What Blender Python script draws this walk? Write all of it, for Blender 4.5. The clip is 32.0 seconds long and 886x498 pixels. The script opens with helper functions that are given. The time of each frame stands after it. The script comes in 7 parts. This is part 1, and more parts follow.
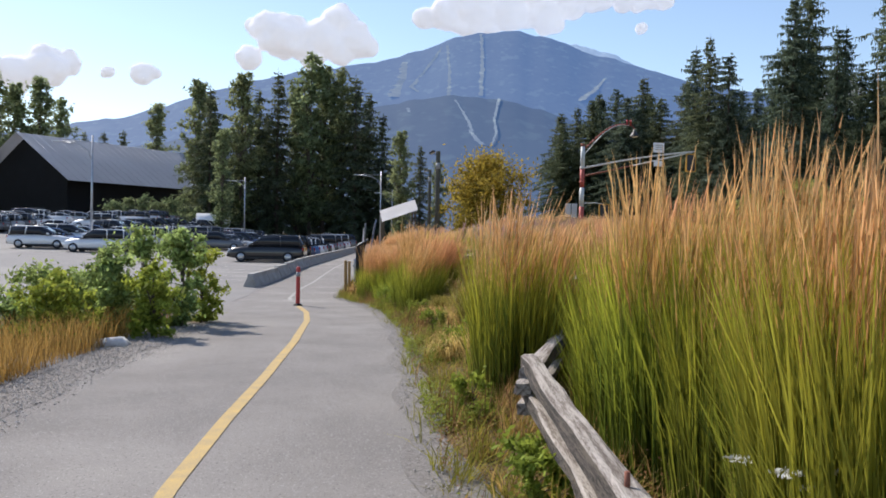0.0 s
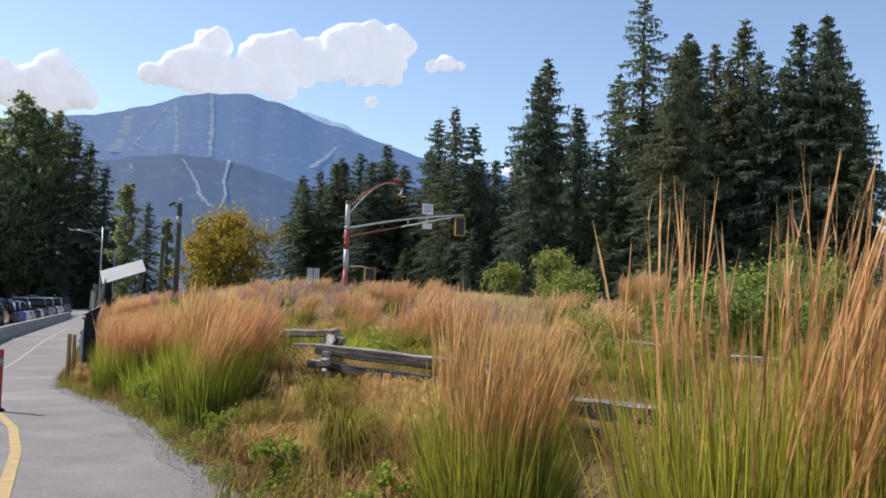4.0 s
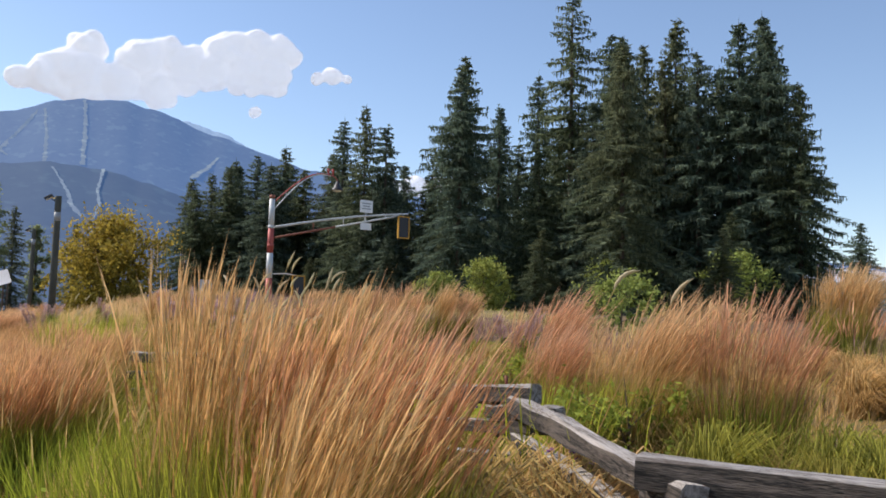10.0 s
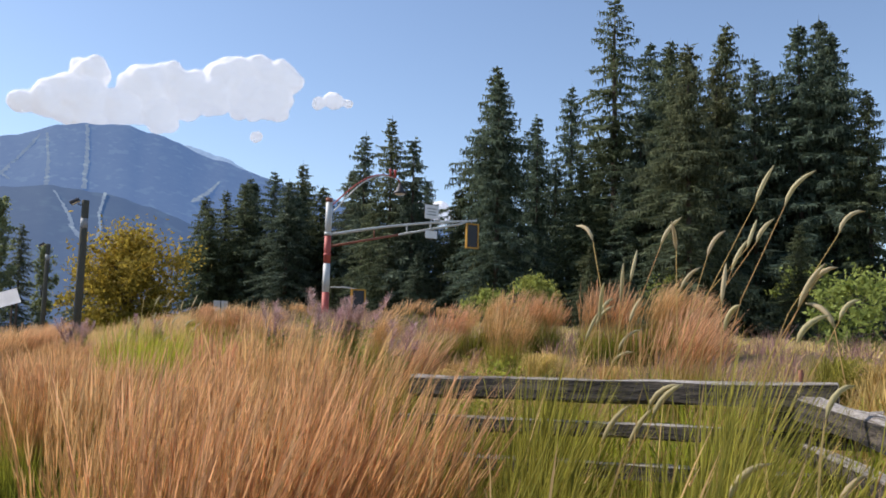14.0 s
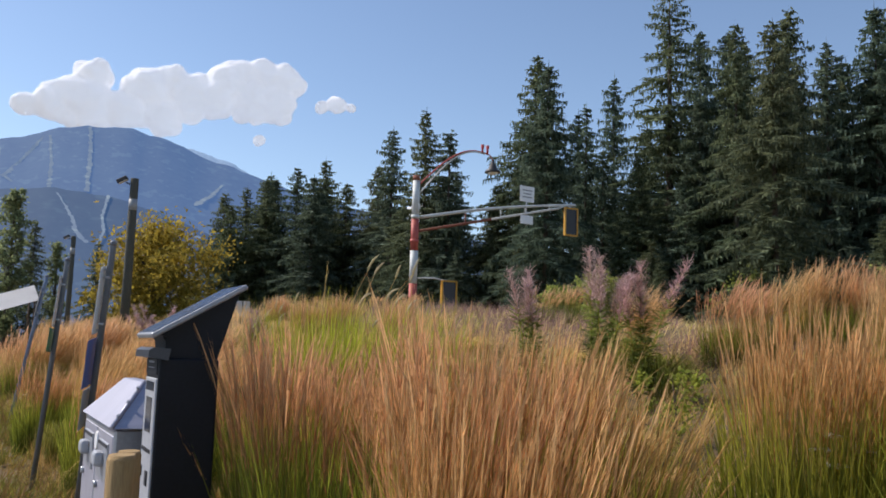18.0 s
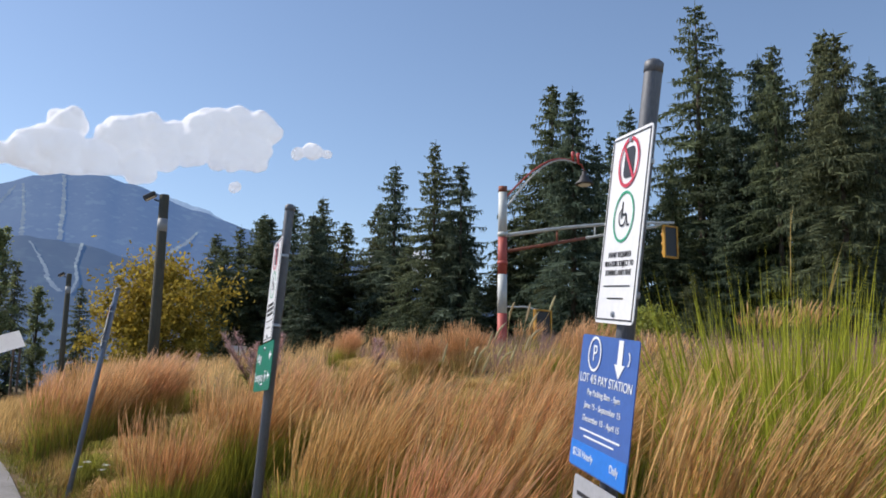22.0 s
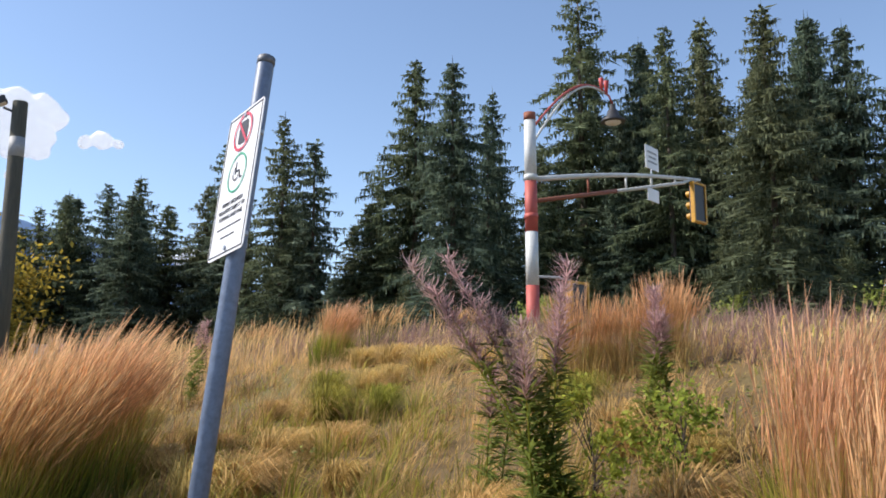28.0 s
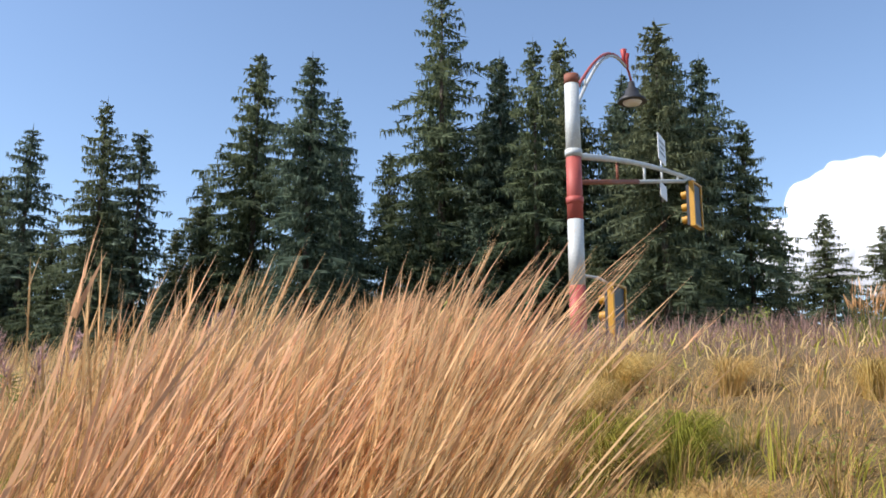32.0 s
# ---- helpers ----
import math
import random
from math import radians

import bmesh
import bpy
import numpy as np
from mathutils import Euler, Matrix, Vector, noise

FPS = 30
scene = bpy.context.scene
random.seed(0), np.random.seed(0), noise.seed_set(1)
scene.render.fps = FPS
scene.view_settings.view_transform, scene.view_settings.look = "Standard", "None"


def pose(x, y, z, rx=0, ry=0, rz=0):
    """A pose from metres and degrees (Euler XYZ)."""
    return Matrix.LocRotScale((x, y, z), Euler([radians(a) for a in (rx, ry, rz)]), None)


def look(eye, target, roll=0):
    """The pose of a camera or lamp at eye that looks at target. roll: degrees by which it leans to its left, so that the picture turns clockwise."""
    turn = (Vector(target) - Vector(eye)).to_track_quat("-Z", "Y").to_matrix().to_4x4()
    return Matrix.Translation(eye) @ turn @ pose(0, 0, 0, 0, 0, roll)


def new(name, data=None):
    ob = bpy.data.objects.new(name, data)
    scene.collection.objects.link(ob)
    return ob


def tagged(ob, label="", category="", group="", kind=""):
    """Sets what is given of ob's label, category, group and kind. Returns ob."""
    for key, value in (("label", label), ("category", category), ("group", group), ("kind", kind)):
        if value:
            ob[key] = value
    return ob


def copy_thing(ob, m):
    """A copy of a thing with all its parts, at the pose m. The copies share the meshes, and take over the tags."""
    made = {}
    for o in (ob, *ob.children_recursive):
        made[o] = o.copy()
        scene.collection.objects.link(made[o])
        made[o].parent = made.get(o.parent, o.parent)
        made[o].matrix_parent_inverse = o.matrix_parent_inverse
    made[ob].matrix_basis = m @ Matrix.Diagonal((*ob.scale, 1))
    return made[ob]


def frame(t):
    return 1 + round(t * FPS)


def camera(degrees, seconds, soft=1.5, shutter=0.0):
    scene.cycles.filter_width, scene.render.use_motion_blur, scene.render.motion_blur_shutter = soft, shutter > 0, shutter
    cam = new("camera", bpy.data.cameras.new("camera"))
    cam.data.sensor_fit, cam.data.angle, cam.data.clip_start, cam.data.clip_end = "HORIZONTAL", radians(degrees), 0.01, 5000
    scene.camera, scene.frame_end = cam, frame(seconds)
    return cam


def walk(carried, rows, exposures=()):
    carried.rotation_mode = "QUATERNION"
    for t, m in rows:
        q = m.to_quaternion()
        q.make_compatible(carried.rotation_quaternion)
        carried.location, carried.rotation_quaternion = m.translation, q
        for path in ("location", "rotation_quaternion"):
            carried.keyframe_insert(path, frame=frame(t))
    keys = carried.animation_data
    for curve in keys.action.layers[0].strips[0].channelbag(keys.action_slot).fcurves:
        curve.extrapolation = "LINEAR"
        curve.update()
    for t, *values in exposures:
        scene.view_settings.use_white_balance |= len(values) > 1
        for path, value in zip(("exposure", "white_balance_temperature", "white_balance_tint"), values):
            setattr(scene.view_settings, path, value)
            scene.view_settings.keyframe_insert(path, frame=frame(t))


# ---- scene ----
cam = camera(54.0, 32.0, soft=1.75)
PATH = [
    (0, (-1.659, -3.98, 1.697), (-1.316, -2.01, 1.662), 1.2),
    (0.5, (-1.735, -3.145, 1.669), (-1.26, -1.202, 1.659), 1.3),
    (1, (-1.724, -2.468, 1.68), (-1.153, -0.551, 1.685), 1.7),
    (1.5, (-1.719, -1.753, 1.706), (-1.05, 0.132, 1.728), 1.8),
    (2, (-1.694, -1.062, 1.718), (-0.924, 0.783, 1.761), 1.9),
    (2.5, (-1.749, -0.269, 1.725), (-0.924, 1.551, 1.789), 1.9),
    (3, (-1.759, 0.441, 1.73), (-0.89, 2.24, 1.82), 1.9),
    (3.5, (-1.749, 1.288, 1.742), (-0.848, 3.07, 1.857), 1.7),
    (4, (-1.711, 1.933, 1.693), (-0.79, 3.703, 1.825), 1.8),
    (4.5, (-1.685, 2.581, 1.708), (-0.703, 4.317, 1.858), 1.6),
    (6.5, (-1.424, 5.329, 1.787), (-0.352, 7.011, 1.944), 1.6),
    (7, (-1.264, 5.883, 1.788), (-0.164, 7.546, 1.944), 1.6),
    (7.5, (-1.082, 6.578, 1.79), (0.066, 8.209, 1.942), 1.5),
    (8, (-0.984, 7.252, 1.775), (0.173, 8.876, 1.927), 1.5),
    (8.5, (-0.89, 7.942, 1.764), (0.266, 9.567, 1.914), 1.5),
    (9, (-0.753, 8.694, 1.73), (0.4, 10.321, 1.881), 1.5),
    (9.5, (-0.628, 9.43, 1.714), (0.524, 11.057, 1.866), 1.6),
    (10, (-0.584, 10.15, 1.655), (0.561, 11.781, 1.827), 1.5),
    (10.5, (-0.52, 10.874, 1.61), (0.621, 12.505, 1.81), 1.5),
    (11, (-0.462, 11.504, 1.515), (0.676, 13.135, 1.727), 1.5),
    (11.5, (-0.4, 12.228, 1.452), (0.739, 13.858, 1.667), 1.5),
    (12, (-0.365, 12.972, 1.482), (0.774, 14.602, 1.697), 1.5),
    (12.5, (-0.357, 13.75, 1.467), (0.782, 15.38, 1.683), 1.6),
    (13, (-0.395, 14.439, 1.455), (0.743, 16.07, 1.672), 1.6),
    (13.5, (-0.364, 15.24, 1.428), (0.774, 16.87, 1.647), 1.7),
    (14, (-0.457, 16.03, 1.41), (0.683, 17.657, 1.637), 1.5),
    (14.5, (-0.491, 16.764, 1.392), (0.648, 18.391, 1.623), 1.6),
    (16.5, (-0.711, 19.733, 1.268), (0.428, 21.361, 1.503), 1.7),
    (17, (-0.756, 20.4, 1.155), (0.381, 22.028, 1.39), 1.7),
    (17.5, (-0.714, 21.178, 1.148), (0.423, 22.806, 1.384), 1.8),
    (18, (-0.779, 21.96, 1.139), (0.357, 23.588, 1.377), 1.8),
    (18.5, (-0.826, 22.717, 1.132), (0.31, 24.344, 1.374), 1.8),
    (19, (-0.91, 23.452, 1.109), (0.248, 25.054, 1.413), 1.3),
    (19.5, (-0.883, 24.288, 1.063), (0.281, 25.881, 1.39), 1.2),
    (20, (-0.948, 24.998, 1.031), (0.22, 26.586, 1.369), 1.1),
    (20.5, (-0.926, 25.751, 1.012), (0.243, 27.338, 1.353), 1.1),
    (21, (-0.916, 26.507, 1.002), (0.252, 28.094, 1.343), 1.1),
    (21.5, (-0.834, 27.271, 0.997), (0.334, 28.857, 1.34), 1.1),
    (22, (-0.837, 28.036, 0.986), (0.333, 29.622, 1.328), 1.0),
    (22.5, (-0.688, 28.819, 0.994), (0.497, 30.394, 1.333), 0.8),
    (23, (-0.643, 29.593, 1.002), (0.564, 31.151, 1.339), 0.8),
    (23.5, (-0.522, 30.326, 0.992), (0.708, 31.866, 1.328), 0.6),
    (24, (-0.457, 31.057, 0.993), (0.799, 32.578, 1.327), 0.5),
    (24.5, (-0.315, 31.793, 0.988), (0.972, 33.288, 1.318), 0.3),
    (25, (-0.136, 32.646, 1.042), (1.182, 34.115, 1.369), 0.3),
    (25.5, (0.02, 33.37, 0.958), (1.368, 34.811, 1.285), -0.1),
    (27.5, (0.458, 36.437, 1.052), (1.941, 37.734, 1.398), 0.0),
    (28, (0.538, 37.278, 1.066), (2.039, 38.552, 1.414), 0.0),
    (28.5, (0.682, 38.006, 1.049), (2.183, 39.281, 1.395), -0.1),
    (29, (0.823, 38.771, 1.093), (2.323, 40.047, 1.442), -0.2),
    (29.5, (0.978, 39.503, 1.127), (2.482, 40.774, 1.476), 0.1),
    (30, (1.047, 40.273, 1.148), (2.582, 41.504, 1.506), -0.1),
    (30.5, (1.205, 41.01, 1.141), (2.804, 42.154, 1.505), -0.2),
    (31, (1.354, 41.777, 1.151), (3.011, 42.832, 1.526), 0.1),
    (31.5, (1.484, 42.464, 1.224), (3.199, 43.422, 1.603), -0.3),
    (32, (1.596, 43.305, 1.19), (3.35, 44.181, 1.586), 0.1),
]
walk(cam, [(t, look(eye, target, roll)) for t, eye, target, roll in PATH], [(0, 0.42, 6750, 14), (4, 0.42, 6750, 14), (10, 0.36, 6700, 14), (14, 0.34, 6700, 14), (20, 0.17, 6700, 13), (23, 0.22, 6700, 13), (25, 0.44, 6750, 13), (29, 0.6, 6700, 13), (32, 0.62, 6550, 12)])

# ==== world, sun, exposure ====
SUN_AZ = (-0.62, 0.78)      # horizontal way towards the sun
SUN_EL = 43.0
world = bpy.data.worlds.new("sky")
scene.world = world
world.use_nodes = True
wn, wl = world.node_tree.nodes, world.node_tree.links
sky = wn.new("ShaderNodeTexSky")
sky.sky_type, sky.sun_disc = "NISHITA", False
sky.sun_elevation = radians(SUN_EL)
sky.sun_rotation = math.atan2(SUN_AZ[0], SUN_AZ[1])
sky.altitude, sky.air_density, sky.dust_density, sky.ozone_density = 300, 1.0, 0.35, 2.2
wl.new(sky.outputs["Color"], wn["Background"].inputs["Color"])
wn["Background"].inputs["Strength"].default_value = 0.136
sun_data = bpy.data.lights.new("sun", "SUN")
sun_data.energy, sun_data.angle, sun_data.color = 4.0, radians(0.53), (1.0, 0.95, 0.87)
sun_ob = new("sun", sun_data)
k = math.cos(radians(SUN_EL))
sun_ob.matrix_world = look((SUN_AZ[0] * k * 50, SUN_AZ[1] * k * 50, math.sin(radians(SUN_EL)) * 50), (0, 0, 0))
rng = np.random.default_rng(7)


# ==== materials ====
def mat(name, c1, c2=None, scale=8.0, rough=0.7, metal=0.0, bump=0.0, fine=60.0, stretch=(1, 1, 1), island=False, spread=0.5):
    """A surface of two colours mixed by noise at two scales, with fine relief."""
    m = bpy.data.materials.new(name)
    m.use_nodes = True
    n, l = m.node_tree.nodes, m.node_tree.links
    b = n["Principled BSDF"]
    b.inputs["Roughness"].default_value, b.inputs["Metallic"].default_value = rough, metal
    c2 = c2 or tuple(v * 0.75 for v in c1)
    tc, mp = n.new("ShaderNodeTexCoord"), n.new("ShaderNodeMapping")
    mp.inputs["Scale"].default_value = stretch
    l.new(tc.outputs["Object"], mp.inputs["Vector"])
    big, small = n.new("ShaderNodeTexNoise"), n.new("ShaderNodeTexNoise")
    big.inputs["Scale"].default_value, big.inputs["Detail"].default_value = scale, 6
    small.inputs["Scale"].default_value, small.inputs["Detail"].default_value = fine, 4
    for t in (big, small):
        l.new(mp.outputs["Vector"], t.inputs["Vector"])
    add = n.new("ShaderNodeMath")
    add.operation = "ADD"
    l.new(big.outputs["Fac"], add.inputs[0])
    l.new(small.outputs["Fac"], add.inputs[1])
    rg = n.new("ShaderNodeMapRange")
    rg.inputs["From Min"].default_value, rg.inputs["From Max"].default_value = 1 - spread / 2, 1 + spread / 2
    l.new(add.outputs[0], rg.inputs["Value"])
    mix = n.new("ShaderNodeMix")
    mix.data_type = "RGBA"
    mix.inputs["A"].default_value, mix.inputs["B"].default_value = (*c1, 1), (*c2, 1)
    l.new(rg.outputs["Result"], mix.inputs["Factor"])
    out = mix.outputs["Result"]
    if island:
        oi, hs = n.new("ShaderNodeObjectInfo"), n.new("ShaderNodeHueSaturation")
        r2 = n.new("ShaderNodeMapRange")
        r2.inputs["To Min"].default_value, r2.inputs["To Max"].default_value = 0.8, 1.2
        l.new(oi.outputs["Random"], r2.inputs["Value"])
        l.new(r2.outputs["Result"], hs.inputs["Value"])
        l.new(out, hs.inputs["Color"])
        out = hs.outputs["Color"]
    l.new(out, b.inputs["Base Color"])
    if bump:
        bp = n.new("ShaderNodeBump")
        bp.inputs["Strength"].default_value, bp.inputs["Distance"].default_value = bump, 0.02
        l.new(add.outputs[0], bp.inputs["Height"])
        l.new(bp.outputs["Normal"], b.inputs["Normal"])
    return m


def plain(name, c, rough=0.5, metal=0.0, glow=0.0):
    m = bpy.data.materials.new(name)
    m.use_nodes = True
    b = m.node_tree.nodes["Principled BSDF"]
    b.inputs["Base Color"].default_value = (*c, 1)
    b.inputs["Roughness"].default_value, b.inputs["Metallic"].default_value = rough, metal
    return m


def leaf(name, low, high, z0=0.0, z1=1.0, var=0.35, through_light=0.35, world_z=False):
    """Leaves and blades: colour runs from foot to tip, each piece varies, light shines through."""
    m = bpy.data.materials.new(name)
    m.use_nodes = True
    n, l = m.node_tree.nodes, m.node_tree.links
    n.remove(n["Principled BSDF"])
    tc, sep = n.new("ShaderNodeTexCoord"), n.new("ShaderNodeSeparateXYZ")
    l.new(tc.outputs["Object"], sep.inputs[0])
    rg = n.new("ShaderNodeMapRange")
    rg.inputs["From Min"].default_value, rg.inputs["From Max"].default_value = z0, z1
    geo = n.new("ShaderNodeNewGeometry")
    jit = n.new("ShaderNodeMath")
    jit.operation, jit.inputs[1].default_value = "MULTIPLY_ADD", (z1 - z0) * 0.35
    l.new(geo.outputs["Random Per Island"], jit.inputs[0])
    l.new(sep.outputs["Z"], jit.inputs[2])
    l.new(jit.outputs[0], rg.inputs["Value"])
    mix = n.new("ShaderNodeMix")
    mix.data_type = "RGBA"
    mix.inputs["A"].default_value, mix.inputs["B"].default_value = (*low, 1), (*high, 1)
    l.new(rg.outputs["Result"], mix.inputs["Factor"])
    hs = n.new("ShaderNodeHueSaturation")
    v = n.new("ShaderNodeMapRange")
    v.inputs["To Min"].default_value, v.inputs["To Max"].default_value = 1 - var, 1 + var
    l.new(geo.outputs["Random Per Island"], v.inputs["Value"])
    l.new(v.outputs["Result"], hs.inputs["Value"])
    oi, hr = n.new("ShaderNodeObjectInfo"), n.new("ShaderNodeMapRange")
    hr.inputs["To Min"].default_value, hr.inputs["To Max"].default_value = 0.485, 0.515
    l.new(oi.outputs["Random"], hr.inputs["Value"])
    l.new(hr.outputs["Result"], hs.inputs["Hue"])
    l.new(mix.outputs["Result"], hs.inputs["Color"])
    d, t, ms = n.new("ShaderNodeBsdfPrincipled"), n.new("ShaderNodeBsdfTranslucent"), n.new("ShaderNodeMixShader")
    d.inputs["Roughness"].default_value = 0.7
    d.inputs["Specular IOR Level"].default_value = 0.15
    l.new(hs.outputs["Color"], d.inputs["Base Color"])
    l.new(hs.outputs["Color"], t.inputs["Color"])
    ms.inputs["Fac"].default_value = through_light
    l.new(d.outputs[0], ms.inputs[1])
    l.new(t.outputs[0], ms.inputs[2])
    l.new(ms.outputs[0], n["Material Output"].inputs["Surface"])
    return m


def patches(m, c3, scale, lo, hi):
    """Larger stained or grown-over patches of a third colour on a surface."""
    n, l = m.node_tree.nodes, m.node_tree.links
    b = n["Principled BSDF"]
    src = b.inputs["Base Color"].links[0].from_socket
    tc, t = n.new("ShaderNodeTexCoord"), n.new("ShaderNodeTexNoise")
    t.inputs["Scale"].default_value, t.inputs["Detail"].default_value = scale, 8
    l.new(tc.outputs["Object"], t.inputs["Vector"])
    rg, mix = n.new("ShaderNodeMapRange"), n.new("ShaderNodeMix")
    rg.inputs["From Min"].default_value, rg.inputs["From Max"].default_value = lo, hi
    mix.data_type = "RGBA"
    mix.inputs["B"].default_value = (*c3, 1)
    l.new(t.outputs["Fac"], rg.inputs["Value"])
    l.new(rg.outputs["Result"], mix.inputs["Factor"])
    l.new(src, mix.inputs["A"])
    l.new(mix.outputs["Result"], b.inputs["Base Color"])
    return m


M_ground = patches(mat("dry_meadow_soil", (0.17, 0.108, 0.04), (0.09, 0.06, 0.025), 0.9, 0.95, bump=0.6, fine=25), (0.16, 0.15, 0.04), 0.25, 0.55, 0.7)
M_asphalt = patches(mat("grey_asphalt", (0.275, 0.258, 0.24), (0.16, 0.15, 0.142), 1.2, 0.92, bump=0.5, fine=130, spread=0.8), (0.32, 0.302, 0.28), 0.35, 0.5, 0.75)
M_asphalt = patches(patches(M_asphalt, (0.42, 0.41, 0.385), 75, 0.60, 0.68), (0.10, 0.097, 0.093), 48, 0.60, 0.68)
M_lot = patches(mat("lot_asphalt", (0.25, 0.24, 0.23), (0.19, 0.185, 0.18), 0.6, 0.9, bump=0.3, fine=120), (0.3, 0.29, 0.27), 0.1, 0.5, 0.7)
M_gravel = mat("gravel", (0.33, 0.31, 0.29), (0.18, 0.165, 0.15), 30, 0.95, bump=0.9, fine=120)
M_pebble = leaf("grey_stones", (0.34, 0.325, 0.31), (0.44, 0.42, 0.40), 0, 0.6, 0.25, 0.0)
M_yellow = mat("worn_yellow_paint", (0.56, 0.38, 0.12), (0.36, 0.28, 0.15), 6, 0.8, fine=90, spread=0.6)
M_white = mat("worn_white_paint", (0.62, 0.60, 0.56), (0.36, 0.35, 0.33), 5, 0.8, fine=90, spread=0.6)
M_faded = mat("almost_worn_off_paint", (0.40, 0.385, 0.36), (0.29, 0.275, 0.26), 5, 0.85, fine=70, spread=0.5)
M_concrete = patches(mat("concrete", (0.40, 0.385, 0.36), (0.30, 0.29, 0.27), 3, 0.9, bump=0.25, fine=70), (0.22, 0.21, 0.19), 1.2, 0.55, 0.75)
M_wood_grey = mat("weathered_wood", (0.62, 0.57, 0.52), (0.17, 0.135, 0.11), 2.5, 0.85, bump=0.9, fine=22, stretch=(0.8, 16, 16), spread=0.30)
# weathered rail sides, with the shade on them painted into the colour
M_wood_side = mat("shaded_weathered_wood", (0.15, 0.122, 0.10), (0.014, 0.012, 0.010), 2.5, 0.9, bump=0.9, fine=22, stretch=(0.8, 14, 14), spread=0.26)
M_wood_dark = mat("dark_wood", (0.16, 0.12, 0.085), (0.08, 0.06, 0.045), 4, 0.85, bump=0.5, fine=30, stretch=(8, 8, 1))
M_post = mat("pole_wood", (0.10, 0.095, 0.07), (0.055, 0.055, 0.045), 4, 0.85, bump=0.4, fine=30, stretch=(10, 10, 0.7))
M_post_tan = mat("tan_post_wood", (0.46, 0.30, 0.13), (0.30, 0.19, 0.08), 5, 0.8, bump=0.4, fine=30, stretch=(10, 10, 0.7))
M_bark = mat("bark", (0.14, 0.11, 0.085), (0.07, 0.055, 0.045), 5, 0.95, bump=0.8, fine=30, stretch=(4, 4, 1))
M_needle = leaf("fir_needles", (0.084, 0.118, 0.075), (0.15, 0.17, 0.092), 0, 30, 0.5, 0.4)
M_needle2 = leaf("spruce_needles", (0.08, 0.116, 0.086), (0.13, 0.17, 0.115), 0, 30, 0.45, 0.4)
M_leaf_aspen = leaf("aspen_leaves", (0.13, 0.17, 0.085), (0.25, 0.29, 0.14), 0, 20, 0.45, 0.5)
M_leaf_gold = leaf("turning_leaves", (0.20, 0.165, 0.032), (0.40, 0.28, 0.05), 0, 8, 0.45, 0.45)
M_leaf_weed = leaf("weed_leaves", (0.20, 0.26, 0.04), (0.32, 0.36, 0.06), 0, 1.0, 0.4, 0.45)
M_leaf_shrub = leaf("shrub_leaves", (0.15, 0.21, 0.05), (0.30, 0.35, 0.09), 0, 2.0, 0.4, 0.4)
M_leaf_thicket = leaf("thicket_leaves", (0.15, 0.22, 0.065), (0.36, 0.44, 0.15), 0, 2.2, 0.5, 0.5)
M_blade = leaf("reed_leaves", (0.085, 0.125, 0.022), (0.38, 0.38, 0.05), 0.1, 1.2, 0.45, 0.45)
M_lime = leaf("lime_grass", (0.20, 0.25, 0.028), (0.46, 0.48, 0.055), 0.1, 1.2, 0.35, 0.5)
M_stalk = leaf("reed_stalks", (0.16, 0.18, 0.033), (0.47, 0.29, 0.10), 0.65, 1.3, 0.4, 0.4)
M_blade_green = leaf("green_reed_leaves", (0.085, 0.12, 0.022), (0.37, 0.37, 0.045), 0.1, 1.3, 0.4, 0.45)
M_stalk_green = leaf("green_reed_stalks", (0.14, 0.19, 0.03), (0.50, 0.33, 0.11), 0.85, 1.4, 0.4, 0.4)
M_stalk_dry = leaf("dry_reed_stalks", (0.30, 0.21, 0.06), (0.48, 0.285, 0.11), 0.2, 1.0, 0.4, 0.4)
M_plume = leaf("reed_plumes", (0.57, 0.305, 0.12), (0.72, 0.44, 0.215), 1.1, 1.9, 0.45, 0.45)
M_plume_dry = leaf("dry_plumes", (0.59, 0.335, 0.15), (0.77, 0.49, 0.27), 1.0, 1.8, 0.45, 0.45)
M_strawfar = leaf("far_straw", (0.58, 0.38, 0.14), (0.76, 0.53, 0.27), 0.0, 3.0, 0.35, 0.4)
M_straw = leaf("straw_grass", (0.51, 0.345, 0.112), (0.72, 0.505, 0.225), 0.0, 2.0, 0.4, 0.45)
M_weed = leaf("green_grass", (0.19, 0.19, 0.03), (0.42, 0.36, 0.07), 0.0, 2.4, 0.45, 0.4)
M_brown = leaf("brown_weeds", (0.20, 0.12, 0.05), (0.34, 0.20, 0.08), 0.0, 3.0, 0.4, 0.3)
M_amber = leaf("amber_grass", (0.30, 0.17, 0.05), (0.48, 0.28, 0.09), 0.0, 0.8, 0.4, 0.4)
M_dusk = leaf("dusky_weeds", (0.14, 0.09, 0.07), (0.36, 0.225, 0.19), 0.0, 1.0, 0.4, 0.35)
M_thatch = leaf("matted_grass", (0.39, 0.25, 0.08), (0.60, 0.41, 0.155), 0.0, 3.0, 0.45, 0.35)
M_pink = leaf("fireweed_seed_heads", (0.42, 0.245, 0.235), (0.60, 0.43, 0.41), 0.8, 2.0, 0.4, 0.35)
M_foxtail = leaf("foxtail_heads", (0.55, 0.46, 0.24), (0.72, 0.62, 0.38), 0.8, 1.8, 0.3, 0.3)


